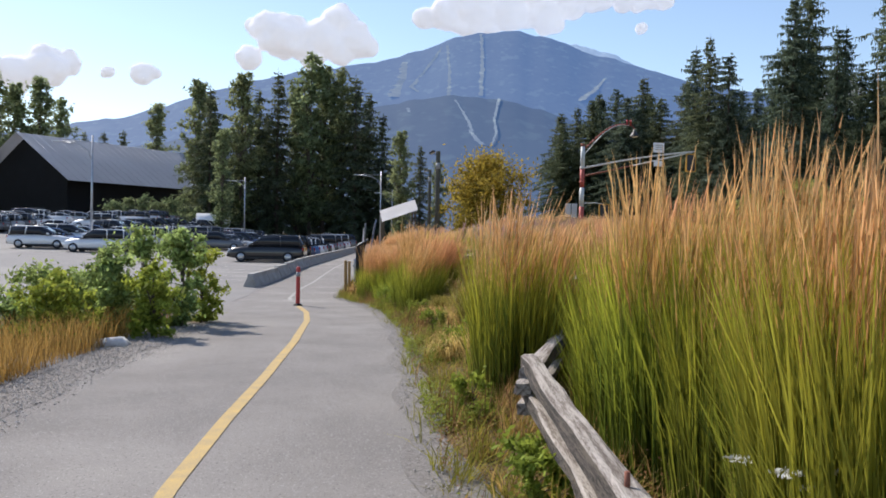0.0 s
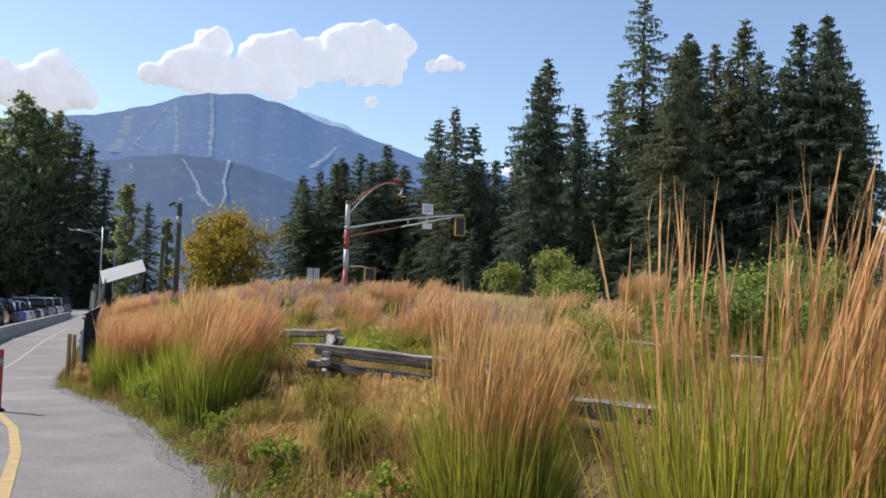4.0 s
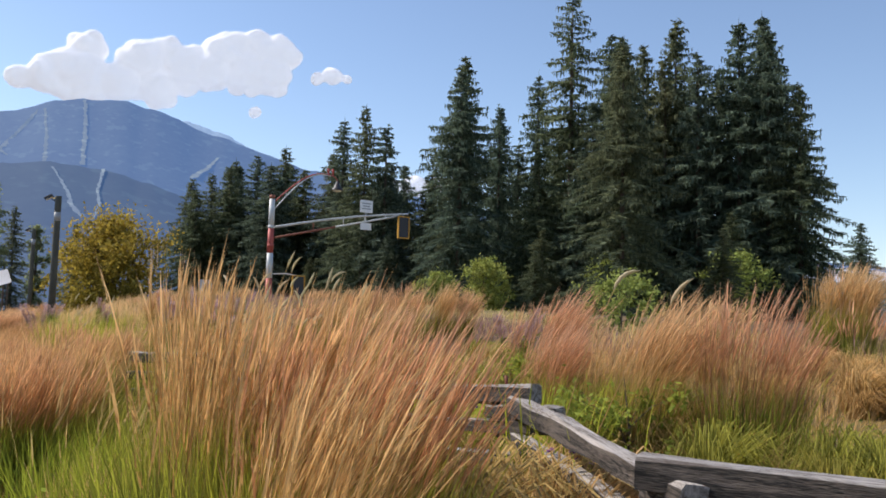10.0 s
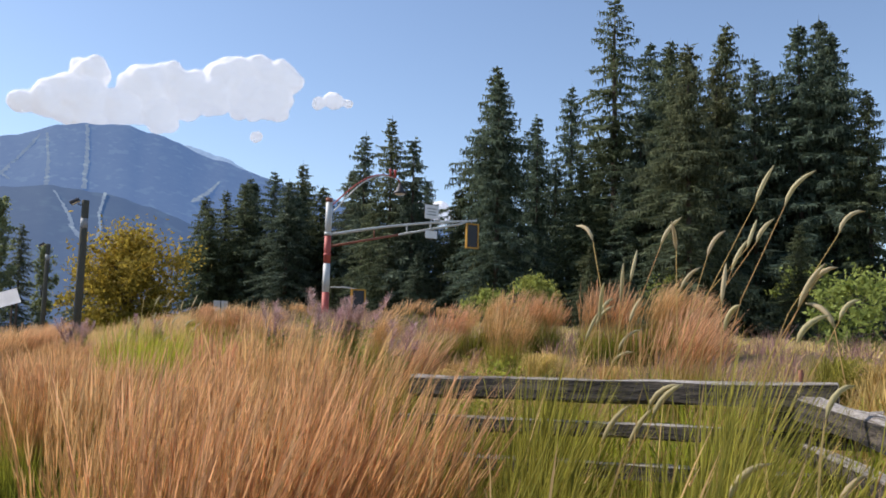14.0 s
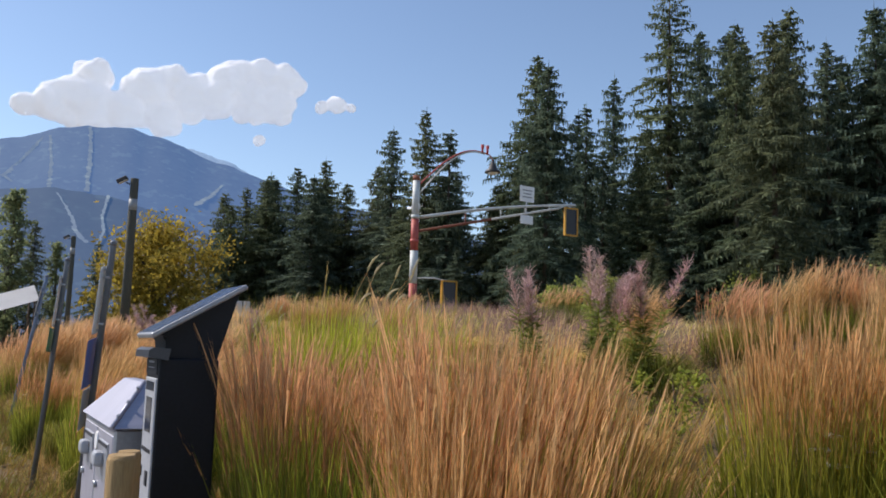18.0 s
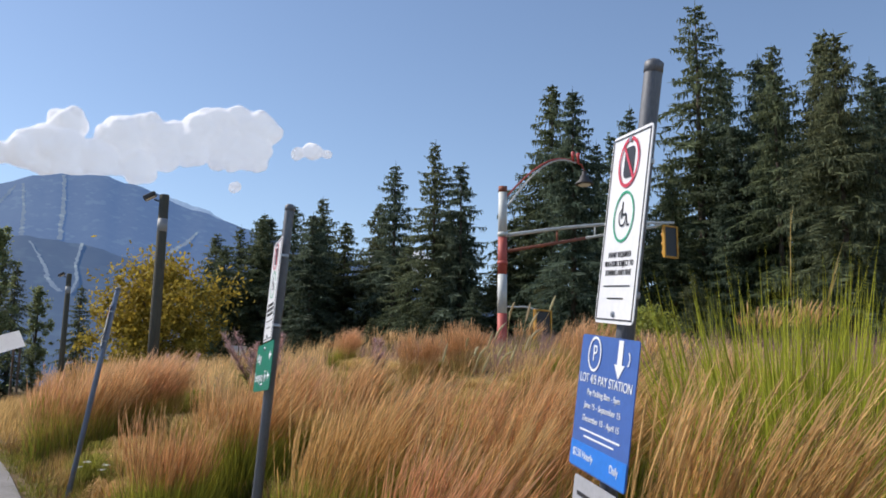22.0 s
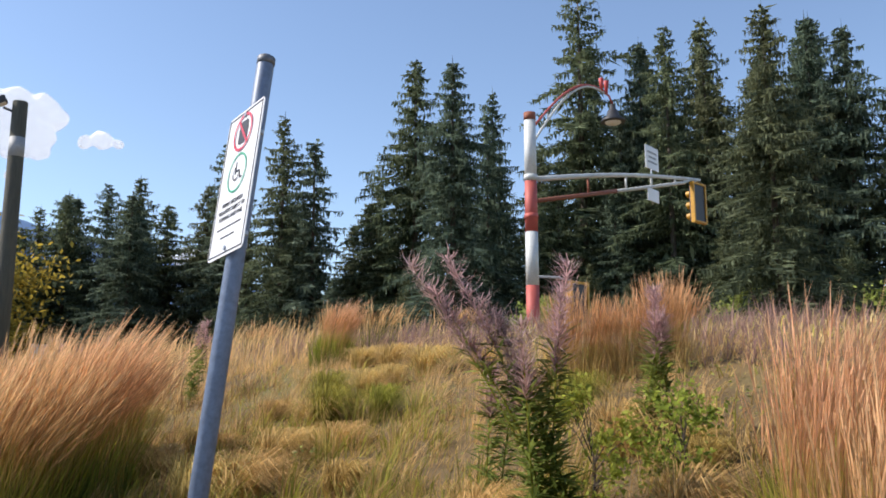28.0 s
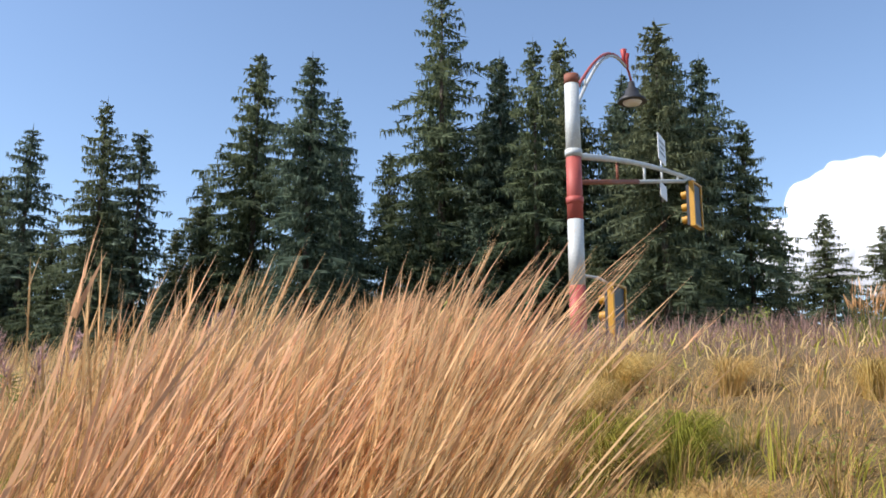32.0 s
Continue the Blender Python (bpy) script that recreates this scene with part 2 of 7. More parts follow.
# ==== mesh helpers ====
def fast_mesh(name, verts, polys, mats, idx=None, smooth=False):
    """A mesh from an array of points and a list of (faces, material index), each an n x 3 or n x 4 array."""
    me = bpy.data.meshes.new(name)
    me.vertices.add(len(verts))
    me.vertices.foreach_set("co", np.asarray(verts, np.float32).ravel())
    loops = np.concatenate([f.ravel() for f, _ in polys]).astype(np.int32)
    sizes = np.concatenate([np.full(len(f), f.shape[1]) for f, _ in polys]).astype(np.int32)
    index = np.concatenate([np.full(len(f), i) for f, i in polys]).astype(np.int32)
    me.loops.add(len(loops))
    me.loops.foreach_set("vertex_index", loops)
    me.polygons.add(len(sizes))
    me.polygons.foreach_set("loop_start", np.concatenate([[0], np.cumsum(sizes)[:-1]]).astype(np.int32))
    me.polygons.foreach_set("material_index", index)
    for m in mats:
        me.materials.append(m)
    me.update(calc_edges=True)
    if smooth:
        me.polygons.foreach_set("use_smooth", np.ones(len(sizes), bool))
    return me


def part(name, bm, material, parent=None, label=""):
    """Links a bmesh as one mesh object under a thing or under a part."""
    me = bpy.data.meshes.new(name)
    bm.to_mesh(me)
    bm.free()
    me.materials.append(material)
    ob = new(name, me)
    ob.parent = parent
    if label:
        ob["label"] = label
    return ob


def bm_box(size, at=(0, 0, 0), bevel=0.0, m=None, seg=1):
    bm = bmesh.new()
    bmesh.ops.create_cube(bm, size=1.0, matrix=Matrix.Diagonal((*size, 1)))
    if bevel:
        bmesh.ops.bevel(bm, geom=bm.edges[:], offset=bevel, segments=seg, affect="EDGES", profile=0.5)
    bm.transform((m or Matrix.Identity(4)) @ Matrix.Translation(at) if m is None else Matrix.Translation(at) @ m)
    return bm


def bm_tube(points, radii, sides=10, cap=True):
    """A round bar along points with a radius at each."""
    bm = bmesh.new()
    rings = []
    pts = [Vector(p) for p in points]
    for i, p in enumerate(pts):
        t = (pts[min(i + 1, len(pts) - 1)] - pts[max(i - 1, 0)]).normalized()
        a = t.orthogonal().normalized() if i == 0 else (a - t * a.dot(t)).normalized()
        b = t.cross(a)
        r = radii[i] if hasattr(radii, "__len__") else radii
        rings.append([bm.verts.new(p + (a * math.cos(2 * math.pi * j / sides) + b * math.sin(2 * math.pi * j / sides)) * r) for j in range(sides)])
    for r0, r1 in zip(rings, rings[1:]):
        for j in range(sides):
            f = bm.faces.new((r0[j], r0[(j + 1) % sides], r1[(j + 1) % sides], r1[j]))
            f.smooth = True
    if cap:
        bm.faces.new(rings[0][::-1])
        bm.faces.new(rings[-1])
    return bm


def bm_join(*bms):
    out = bmesh.new()
    for b in bms:
        me = bpy.data.meshes.new("tmp")
        b.to_mesh(me)
        b.free()
        out.from_mesh(me)
        bpy.data.meshes.remove(me)
    return out


def bm_prism(outline, thick, axis="y"):
    """A flat outline (pairs) in the x-z plane pushed out along y, centred."""
    bm = bmesh.new()
    f = [bm.verts.new((x, -thick / 2, z)) for x, z in outline]
    b = [bm.verts.new((x, thick / 2, z)) for x, z in outline]
    bm.faces.new(f)
    bm.faces.new(b[::-1])
    n = len(outline)
    for i in range(n):
        bm.faces.new((f[i], b[i], b[(i + 1) % n], f[(i + 1) % n]))
    bmesh.ops.recalc_face_normals(bm, faces=bm.faces)
    return bm


def thing(name, m, label, category, group=""):
    e = new(name)
    e.matrix_world = m
    return tagged(e, label, category, group)


# ==== the lie of the land ====
def smooth(t):
    t = np.clip(t, 0, 1)
    return t * t * (3 - 2 * t)


def grade(y):
    """Height of the path along its run."""
    return np.interp(y, [-30, 6, 9, 12, 16, 20, 24, 28, 34, 38, 44, 60], [0.15, 0.17, 0.14, 0.06, 0.0, -0.2, -0.4, -0.5, -0.5, -0.42, -0.3, -0.3])


def right_edge(y):
    return np.interp(y, [-30, 1.2, 6.3, 9.7, 14, 18, 22.5, 26, 31, 39.6, 44, 60, 81, 140], [-2.6, -0.8, -0.35, 0, 0.12, -0.1, -0.3, -0.1, 0.55, 1.6, 2.2, 4.2, 7.3, 16])


def left_edge(y):
    return np.interp(y, [-30, 1, 5.6, 7.4, 11.8, 20, 29.8, 81, 140], [-5.6, -4.1, -3.76, -3.5, -3.1, -3.15, -2.9, 4.5, 13])


def land(x, y):
    """Height of the ground: path, bank rising to the road, car park."""
    x, y = np.asarray(x, float), np.asarray(y, float)
    s = x - right_edge(y)
    rise = np.interp(y, [-30, 8, 20, 30, 48, 70, 110], [0.7, 0.9, 1.3, 1.8, 2.4, 2.4, 1.9])
    z = grade(y) + rise * smooth((s - 1.0) / 11.5) + 0.35 * smooth((s - 0.2) / 2.5)
    left = left_edge(y) - x
    z = np.where(left > 0, grade(y) + (-0.3 - grade(y)) * smooth(left / 6), z)
    z = z + 2.7 * smooth((y - 52) / 75) * smooth((-x - 5) / 16) * (y < 400)
    lump = 0.05 * np.sin(x * 1.7 + y * 0.6) * np.sin(y * 1.3 - x * 0.4)
    return z + np.where(s > 0.5, lump * smooth((s - 0.5) / 2), 0)


def sheet(name, xs, ys, material, f, label, lift=0.0):
    X, Y = np.meshgrid(xs, ys)
    Z = f(X, Y) + lift
    v = np.stack([X, Y, Z], -1).reshape(-1, 3)
    n, m = len(xs), len(ys)
    i = (np.arange(m - 1)[:, None] * n + np.arange(n - 1)[None]).ravel()
    ob = new(name, fast_mesh(name, v, [(np.stack([i, i + 1, i + n + 1, i + n], -1), 0)], [material], smooth=True))
    return tagged(ob, label, kind="structure")


def ribbon(name, y0, y1, a, b, material, lift, label, step=0.5, cols=6):
    """A strip that follows the path between two edges a(y) and b(y)."""
    ys = np.arange(y0, y1 + step / 2, step)
    us = np.linspace(0, 1, cols)
    X = a(ys)[:, None] + (b(ys) - a(ys))[:, None] * us[None]
    Y = np.repeat(ys[:, None], cols, 1)
    Z = land(X, Y) + lift
    v = np.stack([X, Y, Z], -1).reshape(-1, 3)
    i = (np.arange(len(ys) - 1)[:, None] * cols + np.arange(cols - 1)[None]).ravel()
    return tagged(new(name, fast_mesh(name, v, [(np.stack([i, i + 1, i + cols + 1, i + cols], -1), 0)], [material], smooth=True)), label, kind="structure")


far = np.array([150, 260, 500, 1000, 2000, 4500.0])
gx = np.concatenate([-far[::-1], np.arange(-110, -8, 6.0), np.arange(-8, 14, 0.4), np.arange(14, 110, 4.0), far])
gy = np.concatenate([-far[::-1], np.arange(-100, -10, 10.0), np.arange(-10, 60, 0.5), np.arange(60, 140, 4.0), far])


def sunk(x, y):
    s_in = (x < right_edge(y) + 0.25) & (x > left_edge(y) - np.where(y < 12, 0.75, 0.2)) & (y < 130)
    lot = (x < left_edge(y) - 0.1) & (y > 12.4) & (y < 138) & (x > -88)
    return land(x, y) - 0.07 * s_in - 0.09 * lot


sheet("ground", gx, gy, M_ground, sunk, "dry meadow ground with straw and patches of green")
ribbon("pavement", -28, 128, left_edge, right_edge, M_asphalt, 0.0, "grey asphalt footpath with worn edges")
ribbon("gravel_verge", -28, 11.5, lambda y: left_edge(y) - 0.75 - 0.1 * np.sin(y * 2.1), lambda y: left_edge(y) + 0.1 + 0.06 * np.sin(y * 3.3), M_gravel, 0.004, "loose grey gravel along the path", 0.25, 4)
ribbon("gravel_edge", -28, 27, lambda y: right_edge(y) - 0.1 + 0.07 * np.sin(y * 2.7), lambda y: right_edge(y) + 0.3 + 0.1 * np.sin(y * 1.9), M_gravel, 0.004, "thin strip of gravel along the path", 0.25, 3)
ribbon("car_park", 12.5, 137, lambda y: left_edge(y) * 0 - 86.0, lambda y: left_edge(y) + 0.02, M_lot, 0.004, "sun-bleached asphalt of a large car park", 1.0, 40)


def centre(y):
    return np.interp(y, [-30, 1.3, 3.2, 5.3, 8.3, 12, 14, 15.8], [-4.0, -2.34, -2.15, -1.9, -1.6, -1.36, -1.34, -1.5])


ribbon("yellow_line", -26, 15.8, lambda y: centre(y) - 0.055, lambda y: centre(y) + 0.055, M_yellow, 0.006, "worn yellow centre line painted on the path", 0.25, 3)
ribbon("faded_line", 20, 60, lambda y: (left_edge(y) + right_edge(y)) / 2 - 0.05, lambda y: (left_edge(y) + right_edge(y)) / 2 + 0.05, M_faded, 0.006, "faded pale line on the path", 0.5, 2)


def pebbles(name, n, y0, y1, edge, s0, s1, seed, label):
    """Loose stones strewn along an edge of the path, each a small uneven block."""
    rg = np.random.default_rng(seed)
    y = rg.uniform(y0, y1, n)
    x = edge(y) + s0 + (s1 - s0) * rg.beta(1.6, 1.6, n)
    r = rg.uniform(0.005, 0.017, n) * rg.uniform(0.6, 1.0, n)
    shape = np.array([(1, 0, 0), (0.2, 0.9, 0), (-0.9, 0.3, 0), (-0.3, -0.9, 0), (0.1, 0.1, 0.7), (0, 0, -0.5)])
    v = shape[None] * rg.uniform(0.7, 1.3, (n, 6, 1)) * r[:, None, None]
    a = rg.uniform(0, 6.28, n)
    c, k = np.cos(a)[:, None], np.sin(a)[:, None]
    v = np.stack([v[..., 0] * c - v[..., 1] * k, v[..., 0] * k + v[..., 1] * c, v[..., 2]], -1)
    v += np.stack([x, y, land(x, y) + 0.014], -1)[:, None]
    o = (np.arange(n) * 6)[:, None]
    tris = np.concatenate([o + [i, (i + 1) % 4, 4] for i in range(4)] + [o + [(i + 1) % 4, i, 5] for i in range(4)])
    tagged(new(name, fast_mesh(name, v.reshape(-1, 3), [(tris, 0)], [M_pebble])), label, "gravel", kind="stuff")


pebbles("gravel_stones", 7500, -3, 11, lambda y: left_edge(y), -0.8, 0.32, 21, "loose grey stones of the gravel verge")
pebbles("edge_stones", 2600, -3, 30, lambda y: right_edge(y), -0.14, 0.35, 22, "loose grey stones along the path's edge")


# ==== mountains ====
def mountain(name, d, az0, az1, heights, material, label, rough, seed):
    """A far slope: az in degrees right of +y, heights(az) gives the crest's height in metres at distance d."""
    az = np.radians(np.linspace(az0, az1, 260))
    rows = np.linspace(0, 1, 60)
    H = heights(np.degrees(az))
    rg = np.random.default_rng(seed)
    v = []
    for r in rows:
        dist = d * (0.62 + 0.38 * r)
        z = -5 + (H + 5) * (r ** 1.25)
        wob = sum(np.sin(np.degrees(az) * f + r * q + p) * a for f, q, p, a in [(0.9, 6, 1, 22), (2.1, 9, 2, 12), (5.3, 15, 0, 6), (11, 22, 3, 3)])
        z = z + wob * rough * r * (1 - r) * 4 + rg.normal(0, 0.5 * rough, len(az)) * (0.2 + r)
        v.append(np.stack([np.sin(az) * dist, np.cos(az) * dist, z], -1))
    v = np.concatenate(v)
    n = len(az)
    i = (np.arange(len(rows) - 1)[:, None] * n + np.arange(n - 1)[None]).ravel()
    ob = new(name, fast_mesh(name, v, [(np.stack([i, i + 1, i + n + 1, i + n], -1), 0)], [material], smooth=True))
    return tagged(ob, label, "mountain", kind="structure")


def hazy_slope(name, forest, bare, air, amount):
    """Distant forest with the bluish haze before it put into the slope's own emission."""
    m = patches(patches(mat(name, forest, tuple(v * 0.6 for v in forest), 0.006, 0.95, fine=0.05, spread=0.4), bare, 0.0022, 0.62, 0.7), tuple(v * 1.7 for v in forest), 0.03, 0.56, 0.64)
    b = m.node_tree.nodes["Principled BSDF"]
    # the slope glows blue in place of light scattered by the air
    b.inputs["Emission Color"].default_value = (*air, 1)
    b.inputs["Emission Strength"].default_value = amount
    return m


M_mount = hazy_slope("hazy_forest_slope", (0.028, 0.04, 0.03), (0.045, 0.055, 0.04), (0.125, 0.26, 0.60), 0.44)
M_mount_near = hazy_slope("nearer_hazy_slope", (0.018, 0.027, 0.02), (0.03, 0.04, 0.03), (0.085, 0.205, 0.50), 0.33)
M_peak = hazy_slope("farthest_hazy_slope", (0.1, 0.12, 0.12), (0.2, 0.2, 0.2), (0.26, 0.42, 0.72), 0.62)


def bell(a, c, w):
    return np.exp(-((a - c) / w) ** 2)


def crest(d, azs, els):
    """Crest height at distance d from azimuths and angles of elevation."""
    return lambda a: d * np.tan(np.radians(np.interp(a, azs, els))) + 0.0022 * d * (0.35 * np.sin(a * 1.9) + 0.25 * np.sin(a * 4.3 + 1) + 0.2 * np.sin(a * 9.1))


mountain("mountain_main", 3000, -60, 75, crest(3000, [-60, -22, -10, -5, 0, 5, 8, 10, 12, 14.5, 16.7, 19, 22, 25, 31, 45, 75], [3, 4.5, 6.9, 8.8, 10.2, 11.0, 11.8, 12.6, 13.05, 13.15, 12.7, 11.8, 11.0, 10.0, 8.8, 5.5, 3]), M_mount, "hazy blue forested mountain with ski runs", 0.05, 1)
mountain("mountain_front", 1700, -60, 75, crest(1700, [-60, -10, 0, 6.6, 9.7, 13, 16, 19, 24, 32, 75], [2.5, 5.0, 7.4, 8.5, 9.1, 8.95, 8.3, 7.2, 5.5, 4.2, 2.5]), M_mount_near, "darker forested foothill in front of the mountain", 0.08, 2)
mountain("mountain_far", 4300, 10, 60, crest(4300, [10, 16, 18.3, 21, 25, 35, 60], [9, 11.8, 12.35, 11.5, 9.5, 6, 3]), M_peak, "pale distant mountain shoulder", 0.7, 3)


def slope_point(d, top, az, el):
    """A place on a slope made by mountain(), seen at that azimuth and elevation."""
    a = math.radians(az)
    H = float(top(np.array([az]))[0])
    for i in range(400):
        r = 1 - i / 400
        dist = d * (0.62 + 0.38 * r)
        z = -5 + (H + 5) * r ** 1.25
        if math.degrees(math.atan2(z, dist)) <= el:
            break
    return Vector((math.sin(a) * dist * 0.9988, math.cos(a) * dist * 0.9988, z * 0.9988 + 1))


# pale grass, with the same haze glow put in
M_run = hazy_slope("hazy_grassy_run", (0.10, 0.11, 0.075), (0.12, 0.13, 0.10), (0.18, 0.30, 0.56), 0.45)


def ski_run(d, top, line, w0, w1):
    """A cleared strip down a slope along (azimuth, elevation) points."""
    bm = bmesh.new()
    prev = None
    n = len(line)
    rg = np.random.default_rng(int(abs(line[0][0]) * 100))
    steps = []
    for (a0, e0), (a1, e1) in zip(line, line[1:]):
        steps += [(a0 + (a1 - a0) * i / 24, e0 + (e1 - e0) * i / 24) for i in range(24)]
    steps.append(line[-1])
    for i, (a, e) in enumerate(steps):
        p = slope_point(d, top, a + rg.normal(0, 0.015), e)
        w = w0 + (w1 - w0) * i / len(steps)
        s = Vector((math.cos(radians(a)), -math.sin(radians(a)), 0)) * w
        cur = bm.verts.new(p - s * rg.uniform(0.35, 1.25)), bm.verts.new(p + s * rg.uniform(0.35, 1.25))
        if prev:
            bm.faces.new((prev[0], prev[1], cur[1], cur[0]))
        prev = cur
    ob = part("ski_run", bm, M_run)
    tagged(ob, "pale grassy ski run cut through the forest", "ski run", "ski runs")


c_main = crest(3000, [-60, -22, -10, -5, 0, 5, 8, 10, 12, 14.5, 16.7, 19, 22, 25, 31, 45, 75], [3, 4.5, 6.9, 8.8, 10.2, 11.0, 11.8, 12.6, 13.05, 13.15, 12.7, 11.8, 11.0, 10.0, 8.8, 5.5, 3])
c_front = crest(1700, [-60, -10, 0, 6.6, 9.7, 13, 16, 19, 24, 32, 75], [2.5, 5.0, 7.4, 8.5, 9.1, 8.95, 8.3, 7.2, 5.5, 4.2, 2.5])
ski_run(3000, c_main, [(9.86, 12.21), (10.04, 10.73), (10.02, 9.07)], 5, 7)
ski_run(3000, c_main, [(12.08, 12.98), (12.21, 11.09), (12.10, 9.09)], 6, 8)
ski_run(3000, c_main, [(7.11, 11.10), (7.03, 10.10), (6.50, 8.90)], 17, 24)
ski_run(3000, c_main, [(9.55, 12.11), (8.35, 10.46), (7.59, 9.56)], 5, 9)
ski_run(3000, c_main, [(20.18, 10.19), (19.47, 9.42), (18.46, 8.78)], 4, 17)
ski_run(3000, c_main, [(7.52, 9.55), (8.01, 9.25)], 8, 6)
ski_run(1700, c_front, [(10.44, 8.82), (11.38, 7.40), (11.62, 6.59), (12.28, 5.95)], 2, 6)
ski_run(1700, c_front, [(13.33, 8.97), (13.04, 7.65), (13.19, 6.69), (12.85, 5.84)], 3, 2.5)
ski_run(1700, c_front, [(18.32, 7.02), (18.84, 6.71)], 4, 6)
ski_run(1700, c_front, [(7.33, 8.21), (7.44, 7.94)], 4, 4)


# ==== clouds ====
def cloud_material(name, clear_share):
    """Sunlit vapour, its inner scattered light put in as emission; a veil is mostly clear air."""
    m = bpy.data.materials.new(name)
    m.use_nodes = True
    n, l = m.node_tree.nodes, m.node_tree.links
    b = n["Principled BSDF"]
    b.inputs["Base Color"].default_value, b.inputs["Roughness"].default_value = (0.72, 0.72, 0.73, 1), 1.0
    b.inputs["Specular IOR Level"].default_value = 0
    # bluish-white glow stands in for sunlight scattered inside the cloud
    b.inputs["Emission Color"].default_value, b.inputs["Emission Strength"].default_value = (0.82, 0.88, 1.0, 1), 0.28
    if clear_share:
        clear, mx = n.new("ShaderNodeBsdfTransparent"), n.new("ShaderNodeMixShader")
        mx.inputs["Fac"].default_value = clear_share
        l.new(b.outputs[0], mx.inputs[1])
        l.new(clear.outputs[0], mx.inputs[2])
        l.new(mx.outputs[0], n["Material Output"].inputs["Surface"])
    return m


M_cloud, M_veil, M_wisp = cloud_material("cloud_white", 0), cloud_material("cloud_veil", 0.6), cloud_material("cloud_wisp", 0.8)


def cloud(puffs, label, seed, d=4200):
    """A cumulus of billowing lobes melted into one body: (azimuth, elevation, size in degrees)."""
    rg = np.random.default_rng(seed)
    bm = bmesh.new()
    unit = math.radians(1) * d
    for az, el, size in puffs:
        a, e = radians(az), radians(el)
        c0, r0 = Vector((math.sin(a) * d, math.cos(a) * d, math.tan(e) * d)), (size + 0.04) * unit
        turn = pose(0, 0, 0, 0, 0, -az)
        for j in range(6):
            c, r = c0.copy(), r0 * 0.88
            if j:
                w = Vector((rg.normal(), rg.normal() * 0.6, rg.normal(0.2, 0.8))).normalized()
                c += turn.to_3x3() @ (w * r * 0.72)
                r *= rg.uniform(0.32, 0.55)
            bmesh.ops.create_icosphere(bm, subdivisions=3, radius=r, matrix=Matrix.Translation(c) @ turn @ Matrix.Diagonal((1.05, 0.9, 0.9, 1)))
    ob = part("cloud", bm, M_cloud)
    md = ob.modifiers.new("melt", "REMESH")
    md.mode, md.voxel_size, md.use_smooth_shade = "VOXEL", unit * 0.07, True
    sm = ob.modifiers.new("soften", "SMOOTH")
    sm.factor, sm.iterations = 0.5, 6
    bpy.context.view_layer.update()
    me = bpy.data.meshes.new_from_object(ob.evaluated_get(bpy.context.evaluated_depsgraph_get()))
    size = min(1.0, 0.25 + 0.6 * max(p[2] for p in puffs))
    n = len(me.vertices)
    co, no = np.empty(n * 3, np.float32), np.empty(n * 3, np.float32)
    me.vertices.foreach_get("co", co)
    me.vertices.foreach_get("normal", no)
    co, no = co.reshape(-1, 3), no.reshape(-1, 3)

    def billow(q):
        v, a = 0.0, 1.0
        for f in (1.0, 2.3, 4.4):
            v += a * (0.45 - abs(noise.noise(Vector(q * f) + Vector((f * 3.1, f, 0)))))
            a *= 0.5
        return v
    lump = size * np.array([0.34 * billow(q) for q in co / (unit * 1.5)])
    me.vertices.foreach_set("co", (co + no * (unit * (lump - 0.16 * size))[:, None]).astype(np.float32).ravel())
    me.update()
    # the billows melted once more, then two thinner coats of vapour, each blurred and swollen
    layers = [me]
    for k, (cell, turns, swell) in enumerate(((0.075, 4, 0.0), (0.10, 8, 0.05), (0.12, 14, 0.12))):
        ob.data = layers[0] if k == 0 else layers[1]
        ob.modifiers.clear()
        md = ob.modifiers.new("melt", "REMESH")
        md.mode, md.voxel_size, md.use_smooth_shade = "VOXEL", unit * cell, True
        sm = ob.modifiers.new("soften", "SMOOTH")
        sm.factor, sm.iterations = 0.5, turns
        if swell:
            sw = ob.modifiers.new("swell", "DISPLACE")
            sw.strength, sw.mid_level = unit * swell * (0.5 + 0.5 * size), 0.0
        bpy.context.view_layer.update()
        layers.append(bpy.data.meshes.new_from_object(ob.evaluated_get(bpy.context.evaluated_depsgraph_get())))
    ob.modifiers.clear()
    ob.data = layers[1]
    for veil, mt in zip(layers[2:], (M_veil, M_wisp)):
        veil.materials.clear()
        veil.materials.append(mt)
        new("cloud_veil", veil).parent = ob
    return tagged(ob, label, "cloud", kind="structure")


cloud([(8.4, 13.9, 0.82), (9.7, 14.1, 1.19), (11.0, 14.8, 1.34), (12.1, 16.0, 1.19), (11.9, 14.5, 1.71), (14.0, 14.3, 1.49), (15.4, 15.7, 1.64), (16.8, 16.2, 1.41), (17.9, 15.6, 1.71), (16.2, 14.2, 1.34), (19.4, 15.5, 1.56), (20.2, 16.7, 1.41), (21.2, 17.1, 1.26), (22.2, 17.3, 1.26), (23.5, 16.9, 1.41), (24.4, 16.8, 0.89), (23.2, 15.7, 1.49), (21.7, 15.6, 1.56), (22.1, 14.6, 0.60), (23.7, 14.8, 0.63), (10.7, 13.4, 0.67)], "large white cumulus cloud over the mountain", 1)
cloud([(26.3, 15.6, 0.48), (27.3, 15.8, 0.63), (28.3, 15.7, 0.37)], "small white cloud above the firs", 2)
cloud([(22.4, 13.2, 0.41)], "tiny white cloud puff", 3)
cloud([(31.8, 8.7, 0.8), (33.0, 8.9, 0.95), (34.6, 8.8, 0.85)], "white cloud low behind the firs", 7)
